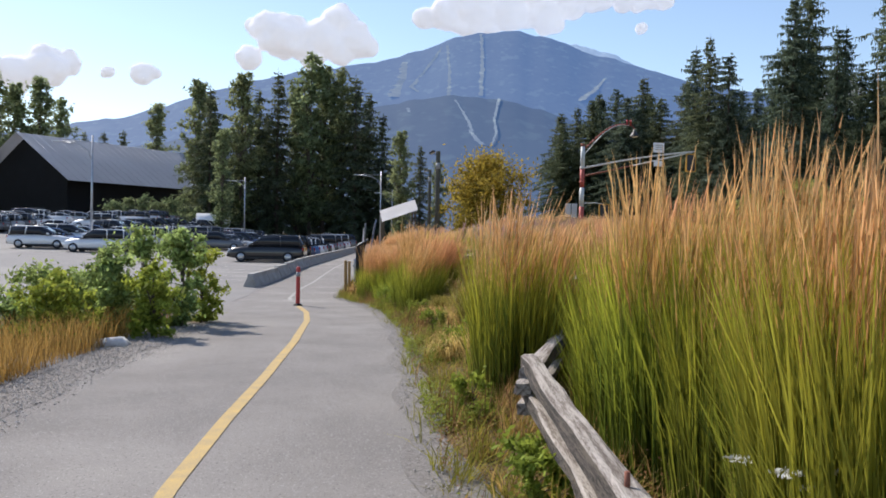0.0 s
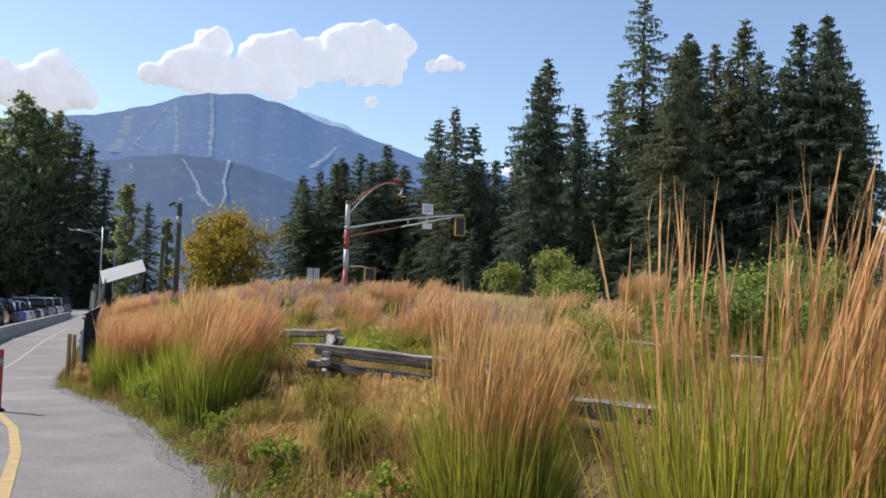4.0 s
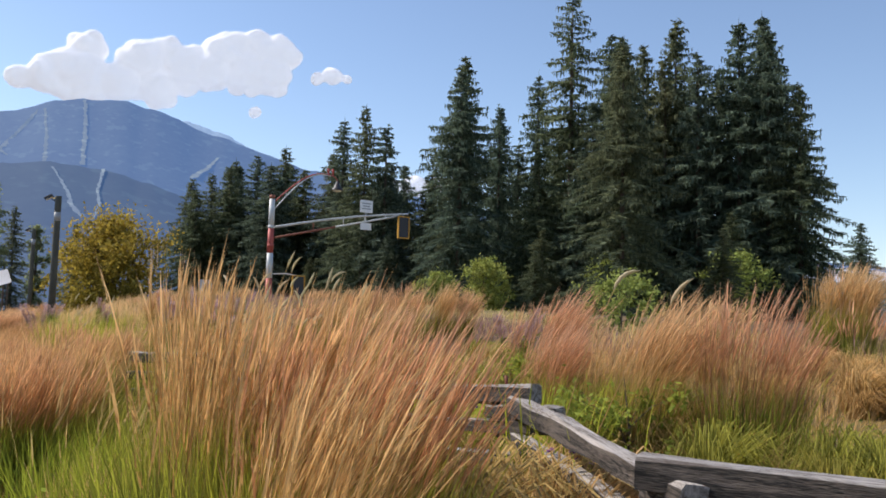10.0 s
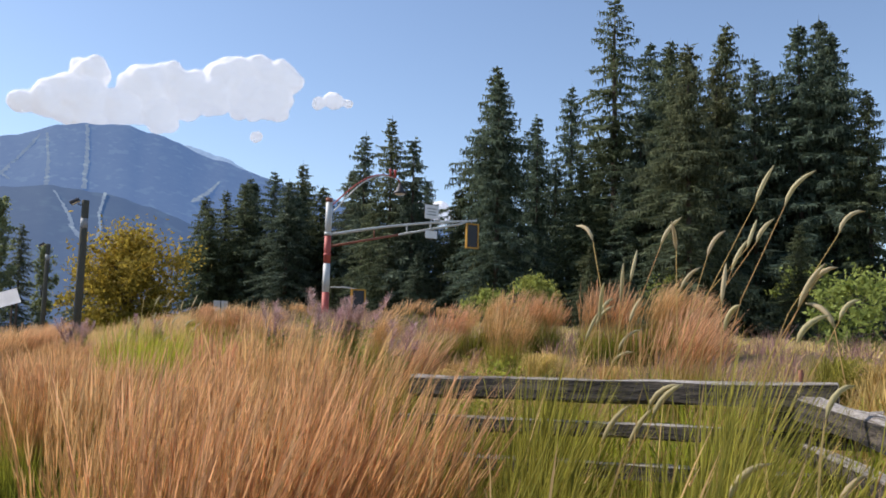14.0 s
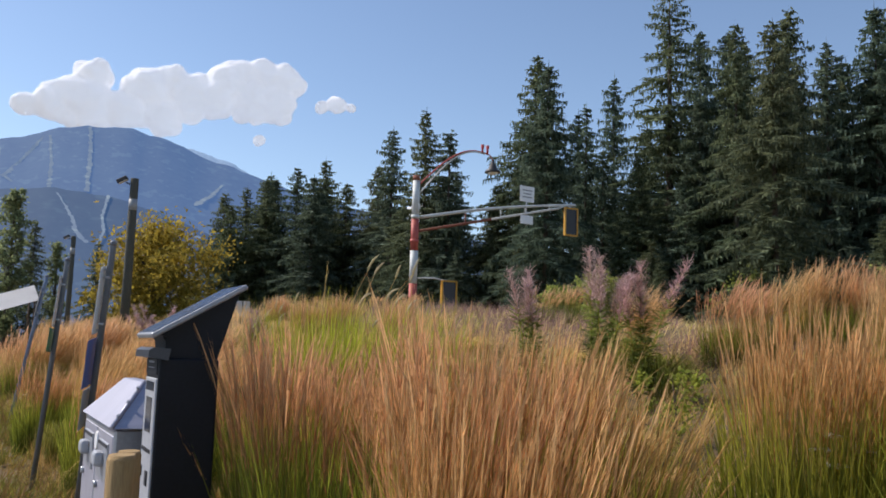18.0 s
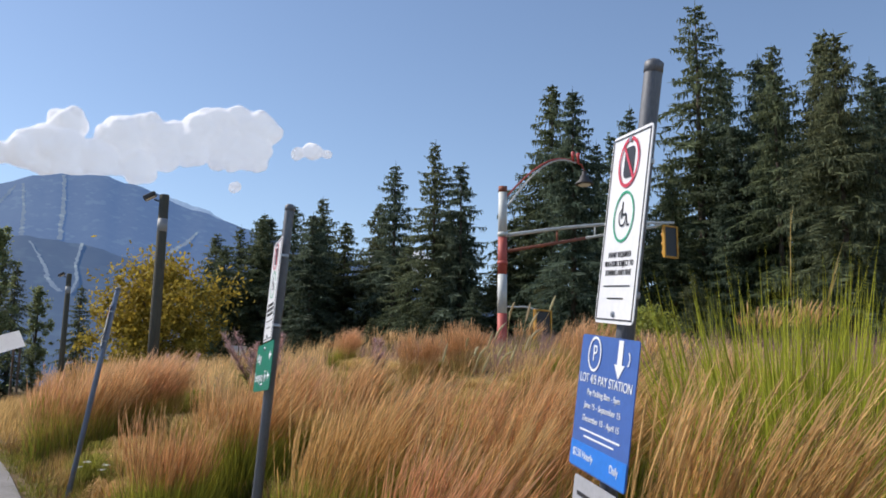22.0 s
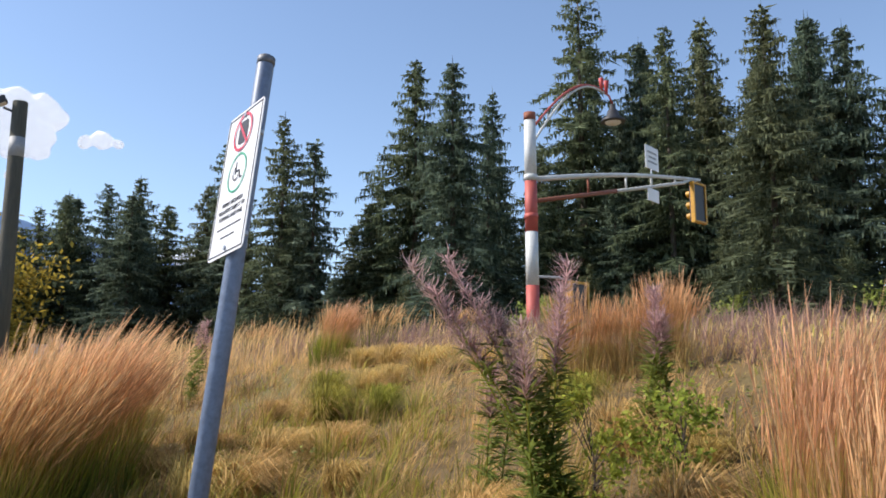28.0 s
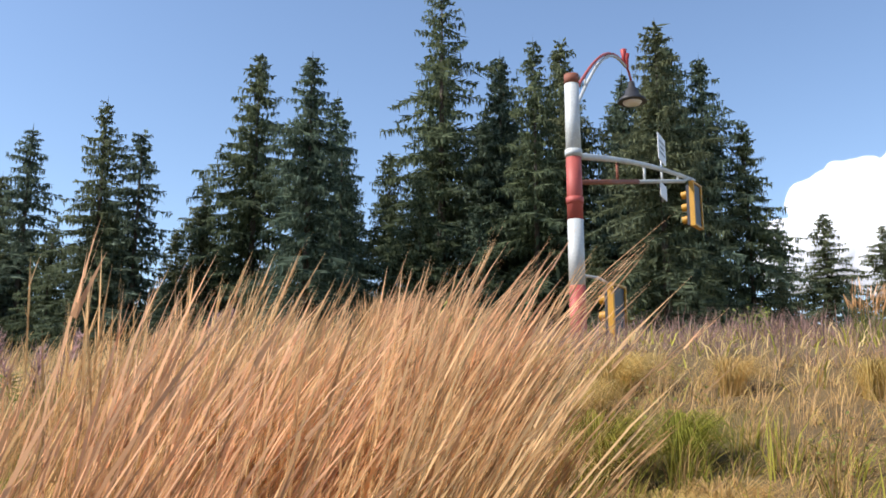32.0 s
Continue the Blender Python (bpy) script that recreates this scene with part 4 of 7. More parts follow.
def tussock_mesh(seed, radius, height, n, material):
    """A mop of long grass that arches out from one foot and droops, combed over by the wind."""
    rg = np.random.default_rng(seed)
    a = rg.uniform(0, 2 * np.pi, n)
    out = np.stack([np.cos(a), np.sin(a)], -1) * (radius * rg.uniform(0.25, 1.15, n))[:, None] + WIND * radius * 0.45 + rg.normal(0, 0.05, (n, 2))
    foot = np.stack([np.cos(a), np.sin(a)], -1) * (radius * 0.28 * np.sqrt(rg.uniform(0, 1, n)))[:, None]
    h = height * rg.uniform(0.5, 1.15, n)
    sd = np.stack([-np.sin(a), np.cos(a)], -1) * (rg.uniform(0.004, 0.009, n) / 2)[:, None]
    rows = []
    for u, z, k in ((0, 0, 1), (0.3, 0.75, 1), (0.65, 1.0, 0.8)):
        c = np.concatenate([foot + out * u ** 1.3, (h * z - 0.02)[:, None]], 1)
        e = np.concatenate([sd * k, 0 * h[:, None]], 1)
        rows += [c - e, c + e]
    rows.append(np.concatenate([foot + out * rg.uniform(0.9, 1.15, n)[:, None], (h * rg.uniform(0.25, 0.85, n))[:, None]], 1))
    v = np.stack(rows, 1).reshape(-1, 3)
    o = (np.arange(n) * 7)[:, None]
    return fast_mesh("tussock", v, [(np.concatenate([o + [0, 1, 3, 2], o + [2, 3, 5, 4]]), 0), (o + [4, 5, 6], 0)], [material])


TUSSOCKS = [tussock_mesh(600 + i, (0.34, 0.42, 0.3, 0.36)[i], (0.3, 0.36, 0.26, 0.4)[i], 520, (M_straw, M_straw, M_thatch, M_weed)[i]) for i in range(4)]
trg = np.random.default_rng(17)
for i in range(290):
    y = trg.uniform(-3, 50)
    x = float(right_edge(y)) + 0.55 + 7.5 * trg.uniform() ** 1.15
    k = int(trg.choice(4, p=(0.33, 0.27, 0.22, 0.18)))
    sz = trg.uniform(0.75, 1.35)
    ob = new("tussock", TUSSOCKS[k])
    ob.matrix_world = pose(x, y, float(land(x, y)), 0, 0, trg.uniform(-50, 50)) @ Matrix.Diagonal((sz, sz, sz * trg.uniform(0.8, 1.2), 1))
    tagged(ob, "arching tussock of fresh green grass" if k == 3 else "wind-combed tussock of dry straw-coloured grass", "grass tussock", "tussocks on the bank")


for i, (x, y, sz) in enumerate([(1.75, 13.0, 1.7), (1.95, 13.6, 1.9), (2.15, 14.3, 1.9), (1.65, 12.3, 1.4), (2.3, 13.2, 1.6), (2.2, 15.1, 1.8), (1.7, 11.6, 1.3), (2.5, 11.4, 1.3), (1.9, 10.6, 1.2), (2.6, 10.2, 1.3), (2.0, 9.6, 1.2), (1.9, 14.9, 1.6)]):
    ob = new("tussock", TUSSOCKS[i % 3])
    ob.matrix_world = pose(x, y, float(land(x, y)), 0, 0, 40 * i % 90 - 45) @ Matrix.Diagonal((sz, sz, sz, 1))
    tagged(ob, "high matted mound of dry straw-coloured grass beside the fence", "grass tussock", "tussocks on the bank")


for i, (x, y, sz) in enumerate([(5.2, 10.7, 1.5), (4.2, 10.3, 1.3), (5.2, 10.0, 1.3), (4.6, 9.7, 1.2), (4.0, 11.2, 1.2), (4.8, 11.3, 1.4), (3.9, 13.6, 1.3), (4.2, 13.0, 1.2), (7.6, 45.1, 1.3), (8.6, 46.2, 1.1), (8.0, 44.6, 1.0), (3.6, 12.6, 1.1)]):
    ob = new("tussock", TUSSOCKS[3])
    ob.matrix_world = pose(x, y, float(land(x, y)), 0, 0, 40 * i % 90 - 45) @ Matrix.Diagonal((sz, sz, sz, 1))
    tagged(ob, "arching tussock of fresh green grass", "grass tussock", "tussocks on the bank")


def conifer_mesh(seed, H, R, bare, sparse=1.0, droop=0.35, open_top=0.0):
    """Crown of a fir: tiers of single drooping boughs of uneven length, each a frond of side twigs with hanging sprays, upturned at the tip."""
    rg = np.random.default_rng(seed)
    base, end, wid = [], [], []
    up = np.array([0, 0, 1.0])

    def spray(b, e, w):
        base.append(b)
        end.append(e)
        wid.append(w)

    z, k = H * bare, H / 28
    while z < H * 0.975:
        g = 1 - (z - H * bare) / (H * (1 - bare))
        reach = R * (0.92 + 0.2 * math.sin(z * 0.9 + seed) * math.sin(z * 0.37 + seed * 2)) * g ** 0.85 * (0.8 + 0.2 * min(1, (1 - g) * 5)) + 0.25
        thin = open_top * (g < 0.45)
        nb = max(3, int(rg.integers(5, 8) * sparse * (1 - 0.2 * thin)))
        a0 = rg.uniform(0, 6.28)
        for b in range(nb):
            a = a0 + 6.283 * b / nb + rg.normal(0, 0.35)
            L = reach * rg.choice([rg.uniform(0.5, 0.85), rg.uniform(0.85, 1.22)]) * (1 + 0.8 * thin * rg.uniform(0.2, 1))
            d, s = np.array([math.cos(a), math.sin(a), 0]), np.array([-math.sin(a), math.cos(a), 0])
            rise, fall, tip = 0.42 - 0.5 * g, (0.35 + droop * g + 0.3 * thin) * rg.uniform(0.7, 1.35), 0.16 + 0.12 * g
            p0 = up * (z + rg.normal(0, 0.2))
            m = max(5, int(L / 0.2))
            us = (np.arange(m) + rg.uniform(0.2, 1.0, m)) / m
            line = p0 + d * (us * L)[:, None] + up * ((us * rise - us ** 2 * fall + us ** 4 * tip) * L)[:, None]
            body = np.minimum(1, us * 3 + 0.25) * (1.05 - us) ** 0.6
            for sgn in (-1, 1):
                tl = np.minimum(1.15, 0.34 * L * body + 0.16) * rg.uniform(0.55, 1.3, m)
                way = d * rg.uniform(0.45, 0.95, m)[:, None] + s * sgn * rg.uniform(0.45, 1.0, m)[:, None] + up * rg.uniform(-0.5, 0.0, m)[:, None]
                spray(line, line + way * tl[:, None], rg.uniform(0.06, 0.115, m))
                far = rg.uniform(0, 1, m) < 0.6
                q = (line + way * (tl * rg.uniform(0.4, 0.9, m))[:, None])[far]
                spray(q, q + up * -rg.uniform(0.2, 0.62, len(q))[:, None] * min(1, L / 1.4) + rg.normal(0, 0.07, (len(q), 3)), rg.uniform(0.045, 0.085, len(q)))
            spray(line, line + up * -rg.uniform(0.2, 0.75, m)[:, None] * min(1, L / 1.5) + rg.normal(0, 0.09, (m, 3)), rg.uniform(0.05, 0.1, m))
            spray(line[-1:], line[-1:] + d * 0.3 * min(1, L) + up * 0.05, np.array([0.06]))
        n = int((9 if g > 0.3 else 4) * (1 - 0.6 * thin))
        c = np.stack([rg.normal(0, 0.2 * reach, n), rg.normal(0, 0.2 * reach, n), z + rg.uniform(-0.5, 0.5, n)], -1)
        spray(c, c + rg.normal(0, 0.4, (n, 3)) - up * 0.4, rg.uniform(0.1, 0.2, n))
        z += k * (0.42 + 0.42 * g) * rg.uniform(0.7, 1.35) * (1 + 0.35 * thin)
    spray(up[None] * H * 0.94, up[None] * H * 1.01, np.array([0.06]))
    base, end, wid = np.concatenate(base), np.concatenate(end), np.concatenate(wid)
    n = len(base)
    way = end - base
    side = np.cross(way, np.stack([rg.normal(0, 0.7, n), rg.normal(0, 0.7, n), np.ones(n)], -1))
    side /= np.linalg.norm(side, axis=1)[:, None] + 1e-6
    mid = base + way * 0.35
    v = np.stack([base - way * 0.1, mid + side * wid[:, None], end, mid - side * wid[:, None]], 1).reshape(-1, 3)
    return v, (np.arange(n) * 4)[:, None] + [0, 1, 2, 3]


def trunk_bm(H, r, lean=0.0, sides=8):
    return bm_tube([(0, 0, -0.3), (0, 0, H * 0.3), (lean * 0.4, 0, H * 0.7), (lean, 0, H)], [r, r * 0.78, r * 0.4, 0.02], sides)


CONIFERS = []
for i, (H, R, bare, sparse, droop, thin, mm) in enumerate([(28, 7.0, 0.02, 0.95, 0.42, 0, M_needle), (28, 6.2, 0.03, 0.95, 0.5, 0, M_needle2), (28, 8.0, 0.02, 1.0, 0.45, 0, M_needle), (34, 7.0, 0.05, 1.0, 0.4, 0.45, M_needle), (24, 4.4, 0.02, 0.9, 0.4, 0.3, M_needle2), (28, 7.0, 0.02, 1.0, 0.55, 0, M_needle2)]):
    t = thing("fir_tree", pose(0, 0, -200), "tall dark green fir with drooping boughs", "tree", "firs behind the meadow")
    v, tri = conifer_mesh(50 + i, H, R, bare, sparse, droop, thin)
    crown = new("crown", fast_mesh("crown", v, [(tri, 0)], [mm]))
    crown.parent = t
    part("trunk", trunk_bm(H * 0.98, H * 0.011), M_bark, t)
    CONIFERS.append((t, H))


def fir(x, y, top, kind, wide=1.0):
    t, H = CONIFERS[kind]
    g0 = float(land(x, y)) - 0.2
    s = (top - g0) / H
    c = copy_thing(t, pose(x, y, g0, 0, 0, rng.uniform(0, 360)))
    wide *= 1.28 if y > 90 else 1.08
    c.matrix_basis = c.matrix_basis @ Matrix.Diagonal((s * wide, s * wide, s, 1))
    return c


for x, y, top, kind, wide in [(56.9, 88.4, 32.4, 2, 1.0), (47.6, 76.3, 26.3, 5, 1.05), (49.4, 97.7, 27.2, 0, 0.85), (55.9, 115, 29.8, 1, 1.0), (50.4, 94.6, 24.5, 4, 1.0),
                              (66.6, 86.9, 32.0, 1, 0.9), (53.2, 77.4, 24.0, 4, 0.8), (55.3, 63.1, 27.9, 0, 0.9)]:
    fir(x, y, top, kind, wide)
for x, y, top, kind, wide in [(68.8, 77.2, 35.0, 1, 1.0), (57.0, 71.1, 34.8, 3, 1.15), (63.8, 64.0, 31.6, 2, 0.9), (62.4, 53.1, 27.5, 5, 1.0), (44.2, 52.3, 21.9, 2, 1.0),
                              (70, 58.5, 30, 0, 1.0), (59.5, 58.0, 26, 1, 1.1), (62.8, 50.5, 22, 2, 0.95), (61, 68, 30, 5, 1.0), (66, 70, 31, 2, 0.9), (60.5, 62.5, 27, 0, 1.0), (56.5, 67.5, 23, 5, 1.1), (52.5, 70.5, 18, 2, 1.1), (61.5, 55.3, 28.5, 5, 1.0)]:
    fir(x, y, top, kind, wide)
for x, y, top, kind, wide in [(54.4, 130.6, 28.0, 0, 1.1), (50.2, 139.7, 26.8, 1, 1.2), (46.0, 131, 24, 2, 1.0), (55.5, 126, 24, 2, 1.2), (48.5, 134, 25, 5, 1.2), (58.5, 138, 27, 5, 1.1), (51, 124, 22, 4, 1.3), (61, 125, 25, 0, 1.0), (43.5, 140, 23, 2, 1.0), (66, 128, 23, 1, 1.1),
                              (60.5, 100, 19, 2, 1.0), (47.5, 120, 23, 5, 1.1), (57.5, 121, 26, 2, 1.0), (64, 112, 24, 5, 1.1), (52, 106, 18, 0, 1.2), (57, 106, 21, 5, 1.0), (63, 79, 24, 2, 1.1), (72, 70, 27, 5, 1.1), (60, 92, 22, 0, 1.1), (66.5, 56.5, 30.5, 5, 1.0), (48.3, 126.5, 25.5, 1, 1.0), (45.2, 136, 23.5, 0, 1.1), (41.5, 132, 20, 2, 1.1), (60, 109, 23, 1, 1.1), (64, 100, 24, 0, 1.0), (59, 84.5, 26, 1, 1.0), (55, 92, 19, 2, 1.1), (53.5, 66.5, 16, 1, 1.2), (65, 60, 26, 2, 1.1), (53.5, 101, 20, 5, 1.1), (57.5, 79.5, 21, 1, 1.2)]:
    fir(x, y, top, kind, wide)
for x, y, top, kind, wide in [(52, 58, 12, 2, 1.4), (49, 66, 10, 0, 1.5), (51.5, 84, 12, 2, 1.4), (47, 88, 11, 5, 1.4), (56, 52, 11, 0, 1.5), (49, 47.5, 8.5, 2, 1.4), (61, 44.5, 10, 5, 1.4), (45, 102, 9, 0, 1.5), (43, 60, 7.5, 2, 1.3), (40.5, 70, 6.5, 0, 1.4)]:
    fir(x, y, top, kind, wide)
for x, y, top, kind, wide in [(96, 42, 20.8, 0, 1.3), (104, 38, 19, 2, 1.4), (98, 47.3, 23, 2, 1.3), (110, 33, 13, 5, 1.4), (118, 30, 14, 0, 1.4), (100, 52, 23, 1, 1.2), (112, 46, 15, 2, 1.3), (125, 20, 14, 5, 1.5), (120, 5, 13, 0, 1.5)]:
    fir(x, y, top, kind, wide)
for t, _ in CONIFERS[:-1]:
    for o in (*t.children_recursive, t):
        bpy.data.objects.remove(o)
tk = CONIFERS[-1][0]
for o in (*tk.children_recursive, tk):
    bpy.data.objects.remove(o)


def leafy_mesh(seed, H, R, n, size, clumps, low=0.15, column=1.0):
    """A crown of small leaves in uneven clumps."""
    rg = np.random.default_rng(seed)
    c = rg.normal(0, 1, (clumps, 3))
    c /= np.linalg.norm(c, axis=1)[:, None]
    rad = rg.uniform(0.15, 0.85, clumps)[:, None]
    zz = rg.uniform(0, 1, clumps)
    prof = np.sin(np.pi * (0.12 + 0.83 * zz)) ** column
    c = np.stack([c[:, 0] * R * prof * rad[:, 0] * 1.15, c[:, 1] * R * prof * rad[:, 0] * 1.15, H * (low + (1 - low) * zz)], -1)
    which = rg.integers(0, clumps, n)
    cr = rg.uniform(0.14, 0.30, clumps)[which] * R
    d = rg.normal(0, 1, (n, 3))
    d /= np.linalg.norm(d, axis=1)[:, None]
    p = c[which] + d * (cr * np.abs(rg.normal(0.55, 0.4, n)))[:, None] * np.array([1, 1, 0.95])
    p[:, 2] = np.maximum(p[:, 2], 0.03)
    a, b = rg.normal(0, 1, (n, 3)), rg.normal(0, 1, (n, 3))
    a /= np.linalg.norm(a, axis=1)[:, None]
    b = np.cross(a, b)
    b /= np.linalg.norm(b, axis=1)[:, None]
    s = size * rg.uniform(0.6, 1.3, n)[:, None]
    v = np.stack([p - a * s, p + b * s * 0.45, p + a * s, p - b * s * 0.45], 1).reshape(-1, 3)
    o = (np.arange(n) * 4)[:, None]
    return v, o + [0, 1, 2, 3], c


def leafy_tree(name, m, seed, H, R, n, size, clumps, material, label, category, low=0.15, column=1.0, trunk=0.12, group=""):
    t = thing(name, m, label, category, group)
    v, q, c = leafy_mesh(seed, H, R, n, size, clumps, low, column)
    cr = new("crown", fast_mesh("crown", v, [(q, 0)], [material]))
    cr.parent = t
    limbs = [bm_tube([(0, 0, -0.2), (0.05 * R, 0, H * 0.4), (0, 0.03 * R, H * 0.93)], [trunk, trunk * 0.7, trunk * 0.15], 7)]
    for k in range(0, min(len(c), 14)):
        z = c[k][2]
        limbs.append(bm_tube([(0, 0, max(0.05, z * 0.55)), tuple(c[k] * np.array([0.5, 0.5, 0.85])), tuple(c[k])], [trunk * 0.45, trunk * 0.25, trunk * 0.08], 5))
    part("trunk", bm_join(*limbs), M_bark, t)
    return t


# dark woods beyond the car park, with tall aspens standing out
asp = [leafy_tree("aspen_tree", pose(0, 0, -300), 90 + i, 26, 3.6, 7000, 0.30, 170, M_leaf_aspen, "tall narrow aspen with grey-green leaves", "tree", 0.12, 0.7, 0.28, "trees beyond the car park") for i in range(3)]
ac = [thing("fir_tree", pose(0, 0, -300), "dark fir beyond the car park", "tree", "trees beyond the car park") for i in range(2)]
for i, t in enumerate(ac):
    v, tri = conifer_mesh(70 + i, 26, 5.6, 0.03, 0.8, 0.4)
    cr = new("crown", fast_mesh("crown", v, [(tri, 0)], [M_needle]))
    cr.parent = t
    part("trunk", trunk_bm(25, 0.3), M_bark, t)


def stand(t, H, x, y, top, wide=1.0):
    s = (top + 0.3) / H
    c = copy_thing(t, pose(x, y, -0.4, 0, 0, rng.uniform(0, 360)))
    c.matrix_basis = c.matrix_basis @ Matrix.Diagonal((s * wide, s * wide, s, 1))


for az, d, top, kind in [(-8.4, 212, 30, 0), (-5.9, 152, 27, 1), (-5.2, 146, 25, 3), (-4.4, 120, 15, 0), (-3.2, 148, 28, 1), (-2.2, 152, 26, 4), (-1.0, 150, 29, 3), (0.2, 152, 26, 0), (1.1, 148, 31, 2), (2.0, 150, 30, 1),
                         (3.1, 150, 29, 2), (4.0, 146, 28, 3), (4.9, 150, 26, 4), (5.8, 148, 22, 3), (7.0, 116, 15.5, 1), (8.3, 150, 17, 4), (9.5, 160, 15, 0), (11.5, 170, 17, 3)]:
    a = radians(az)
    t = (asp + ac)[kind]
    stand(t, 26, -1.7 + d * math.sin(a), -4 + d * math.cos(a), top, 1.15 if kind < 3 else 1.2)
for az, d, top, kind in [(-20.5, 185, 24, 0), (-18.9, 190, 28, 1), (-17.6, 200, 33, 2), (-16.4, 205, 32, 1), (-15.1, 205, 33, 0), (-13.9, 215, 30, 2), (-12.6, 220, 24, 3), (-11.5, 225, 25, 4), (-10.4, 230, 26, 3), (-22.5, 170, 20, 3), (-25, 160, 22, 4), (-28, 160, 22, 3)]:
    a = radians(az)
    stand((asp + ac)[kind], 26, -1.7 + d * math.sin(a), -4 + d * math.cos(a), top, 1.2)
for az, d, top, kind in [(-4.9, 158, 22, 3), (-1.6, 160, 23, 4), (0.8, 160, 24, 3), (2.6, 160, 24, 4), (4.4, 160, 21, 3), (6.5, 162, 15, 4), (-5.5, 162, 20, 4), (-3.6, 162, 22, 3)]:
    a = radians(az)
    stand((asp + ac)[kind], 26, -1.7 + d * math.sin(a), -4 + d * math.cos(a), top, 1.7)
for t in asp + ac:
    for o in (*t.children_recursive, t):
        bpy.data.objects.remove(o)

# the turning tree and shrubs by the road
leafy_tree("maple_tree", pose(19.0, 88, 1.7), 120, 8.0, 6.6, 18000, 0.19, 170, M_leaf_gold, "broad tree with yellow-green turning leaves", "tree", 0.04, 0.5, 0.3)
for x, y, h, r, n, seed in [(40, 62.5, 3.9, 2.6, 3400, 130), (46, 55, 4.4, 3.0, 3600, 131), (34.5, 60.5, 2.6, 2.0, 2600, 132), (53, 49, 5.0, 2.8, 3000, 133), (43, 66, 4.4, 2.4, 2600, 134)]:
    leafy_tree("green_shrub", pose(x, y, float(land(x, y))), seed, h, r, n, 0.14, 60, M_leaf_shrub, "bright green roadside shrub before the firs", "shrub", 0.0, 0.35, 0.06, "shrubs before the firs")
for x, y, h, r, n, seed in [(7.7, 11.4, 0.95, 1.1, 3800, 140), (8.9, 12.0, 1.1, 1.3, 4400, 141), (10.3, 12.4, 1.15, 1.4, 4200, 143), (11.9, 12.9, 1.2, 1.5, 3600, 144), (9.6, 10.8, 0.9, 1.2, 3200, 145)]:
    leafy_tree("green_shrub", pose(x, y, float(land(x, y))), seed, h, r, n, 0.05, 60, M_leaf_shrub, "low spreading green shrub in the meadow", "shrub", 0.03, 0.4, 0.02, "shrubs in the meadow")
leafy_tree("green_shrub", pose(14.6, 24.5, float(land(14.6, 24.5))), 142, 1.4, 1.6, 2200, 0.06, 30, M_leaf_shrub, "low green shrub on the bank", "shrub", 0.03, 0.5, 0.03)
# thicket between path and car park
for x, y, h, r, n, seed in [(-3.6, 8.9, 1.1, 0.5, 2600, 149), (-3.4, 10.6, 1.45, 0.6, 3600, 148), (-3.2, 11.6, 1.4, 0.5, 2800, 143), (-4.3, 9.6, 1.55, 0.65, 3800, 150), (-4.9, 10.4, 1.4, 0.7, 3600, 147), (-4.75, 8.4, 1.0, 0.6, 2800, 146), (-4.1, 11.4, 1.5, 0.7, 3200, 145), (-5.6, 9.2, 1.0, 0.7, 2600, 144), (-4.9, 10.2, 1.0, 0.8, 2600, 157), (-5.9, 6.9, 0.7, 0.8, 1800, 158), (-9.4, 10.4, 1.1, 1.2, 2600, 159), (-5.6, 10.6, 1.2, 0.95, 2600, 151), (-5.2, 12.9, 1.3, 1.0, 2400, 152), (-6.9, 9.6, 1.05, 1.0, 2400, 153), (-6.4, 8.0, 0.8, 0.9, 1800, 154), (-8.2, 8.4, 0.95, 1.1, 2200, 155), (-7.6, 6.2, 0.75, 0.9, 1800, 156)]:
    leafy_tree("thicket_shrub", pose(x, y, float(land(x, y))), seed, h * (0.78, 1.06, 0.92)[seed % 3] * (0.8 if x < -4.8 else 1.0), r, n, 0.048, 50, (M_leaf_thicket, M_leaf_thicket, M_leaf_weed)[seed % 3], "leafy green shrub between path and car park", "shrub", 0.03, 0.45, 0.025, "shrubs beside the car park")


# pale shrubs at the far edge of the car park
for i, az in enumerate((-11.0, -10.2, -9.1, -8.3, -7.5, -6.8, -6.0, -4.6)):
    a, d = radians(az), 138 + 3 * (i % 3)
    x, y = -1.7 + d * math.sin(a), -4 + d * math.cos(a)
    leafy_tree("lot_shrub", pose(x, y, float(land(x, y)) - 0.1), 180 + i, 3.0 + 0.7 * (i % 3), 2.6, 1100, 0.24, 40, M_leaf_aspen, "pale green shrub at the edge of the car park", "shrub", 0.05, 0.5, 0.05, "shrubs by the hall")


def verge_left():
    rg = np.random.default_rng(77)
    n = 22000
    y = rg.uniform(-6, 12, n)
    x = left_edge(y) - 0.55 - rg.uniform(0, 1, n) ** 1.4 * 3.5
    keep = (np.sin(x * 2.3 + y) * np.sin(y * 1.9 - x) + rg.normal(0, 0.5, n)) > -0.3
    x, y = x[keep], y[keep]
    n = len(x)
    h = rg.uniform(0.15, 0.6, n)
    base = np.stack([x, y, land(x, y) - 0.02], -1)
    v, q, t = simple_blades(base, h, rg.uniform(0.005, 0.011, n), rg.normal(0, 0.12, (n, 2)), rg)
    tagged(new("left_verge_grass", fast_mesh("left_verge_grass", v, [(q, 0), (t, 0)], [M_amber])), "dry amber grass beside the gravel", "grass", kind="stuff")


verge_left()


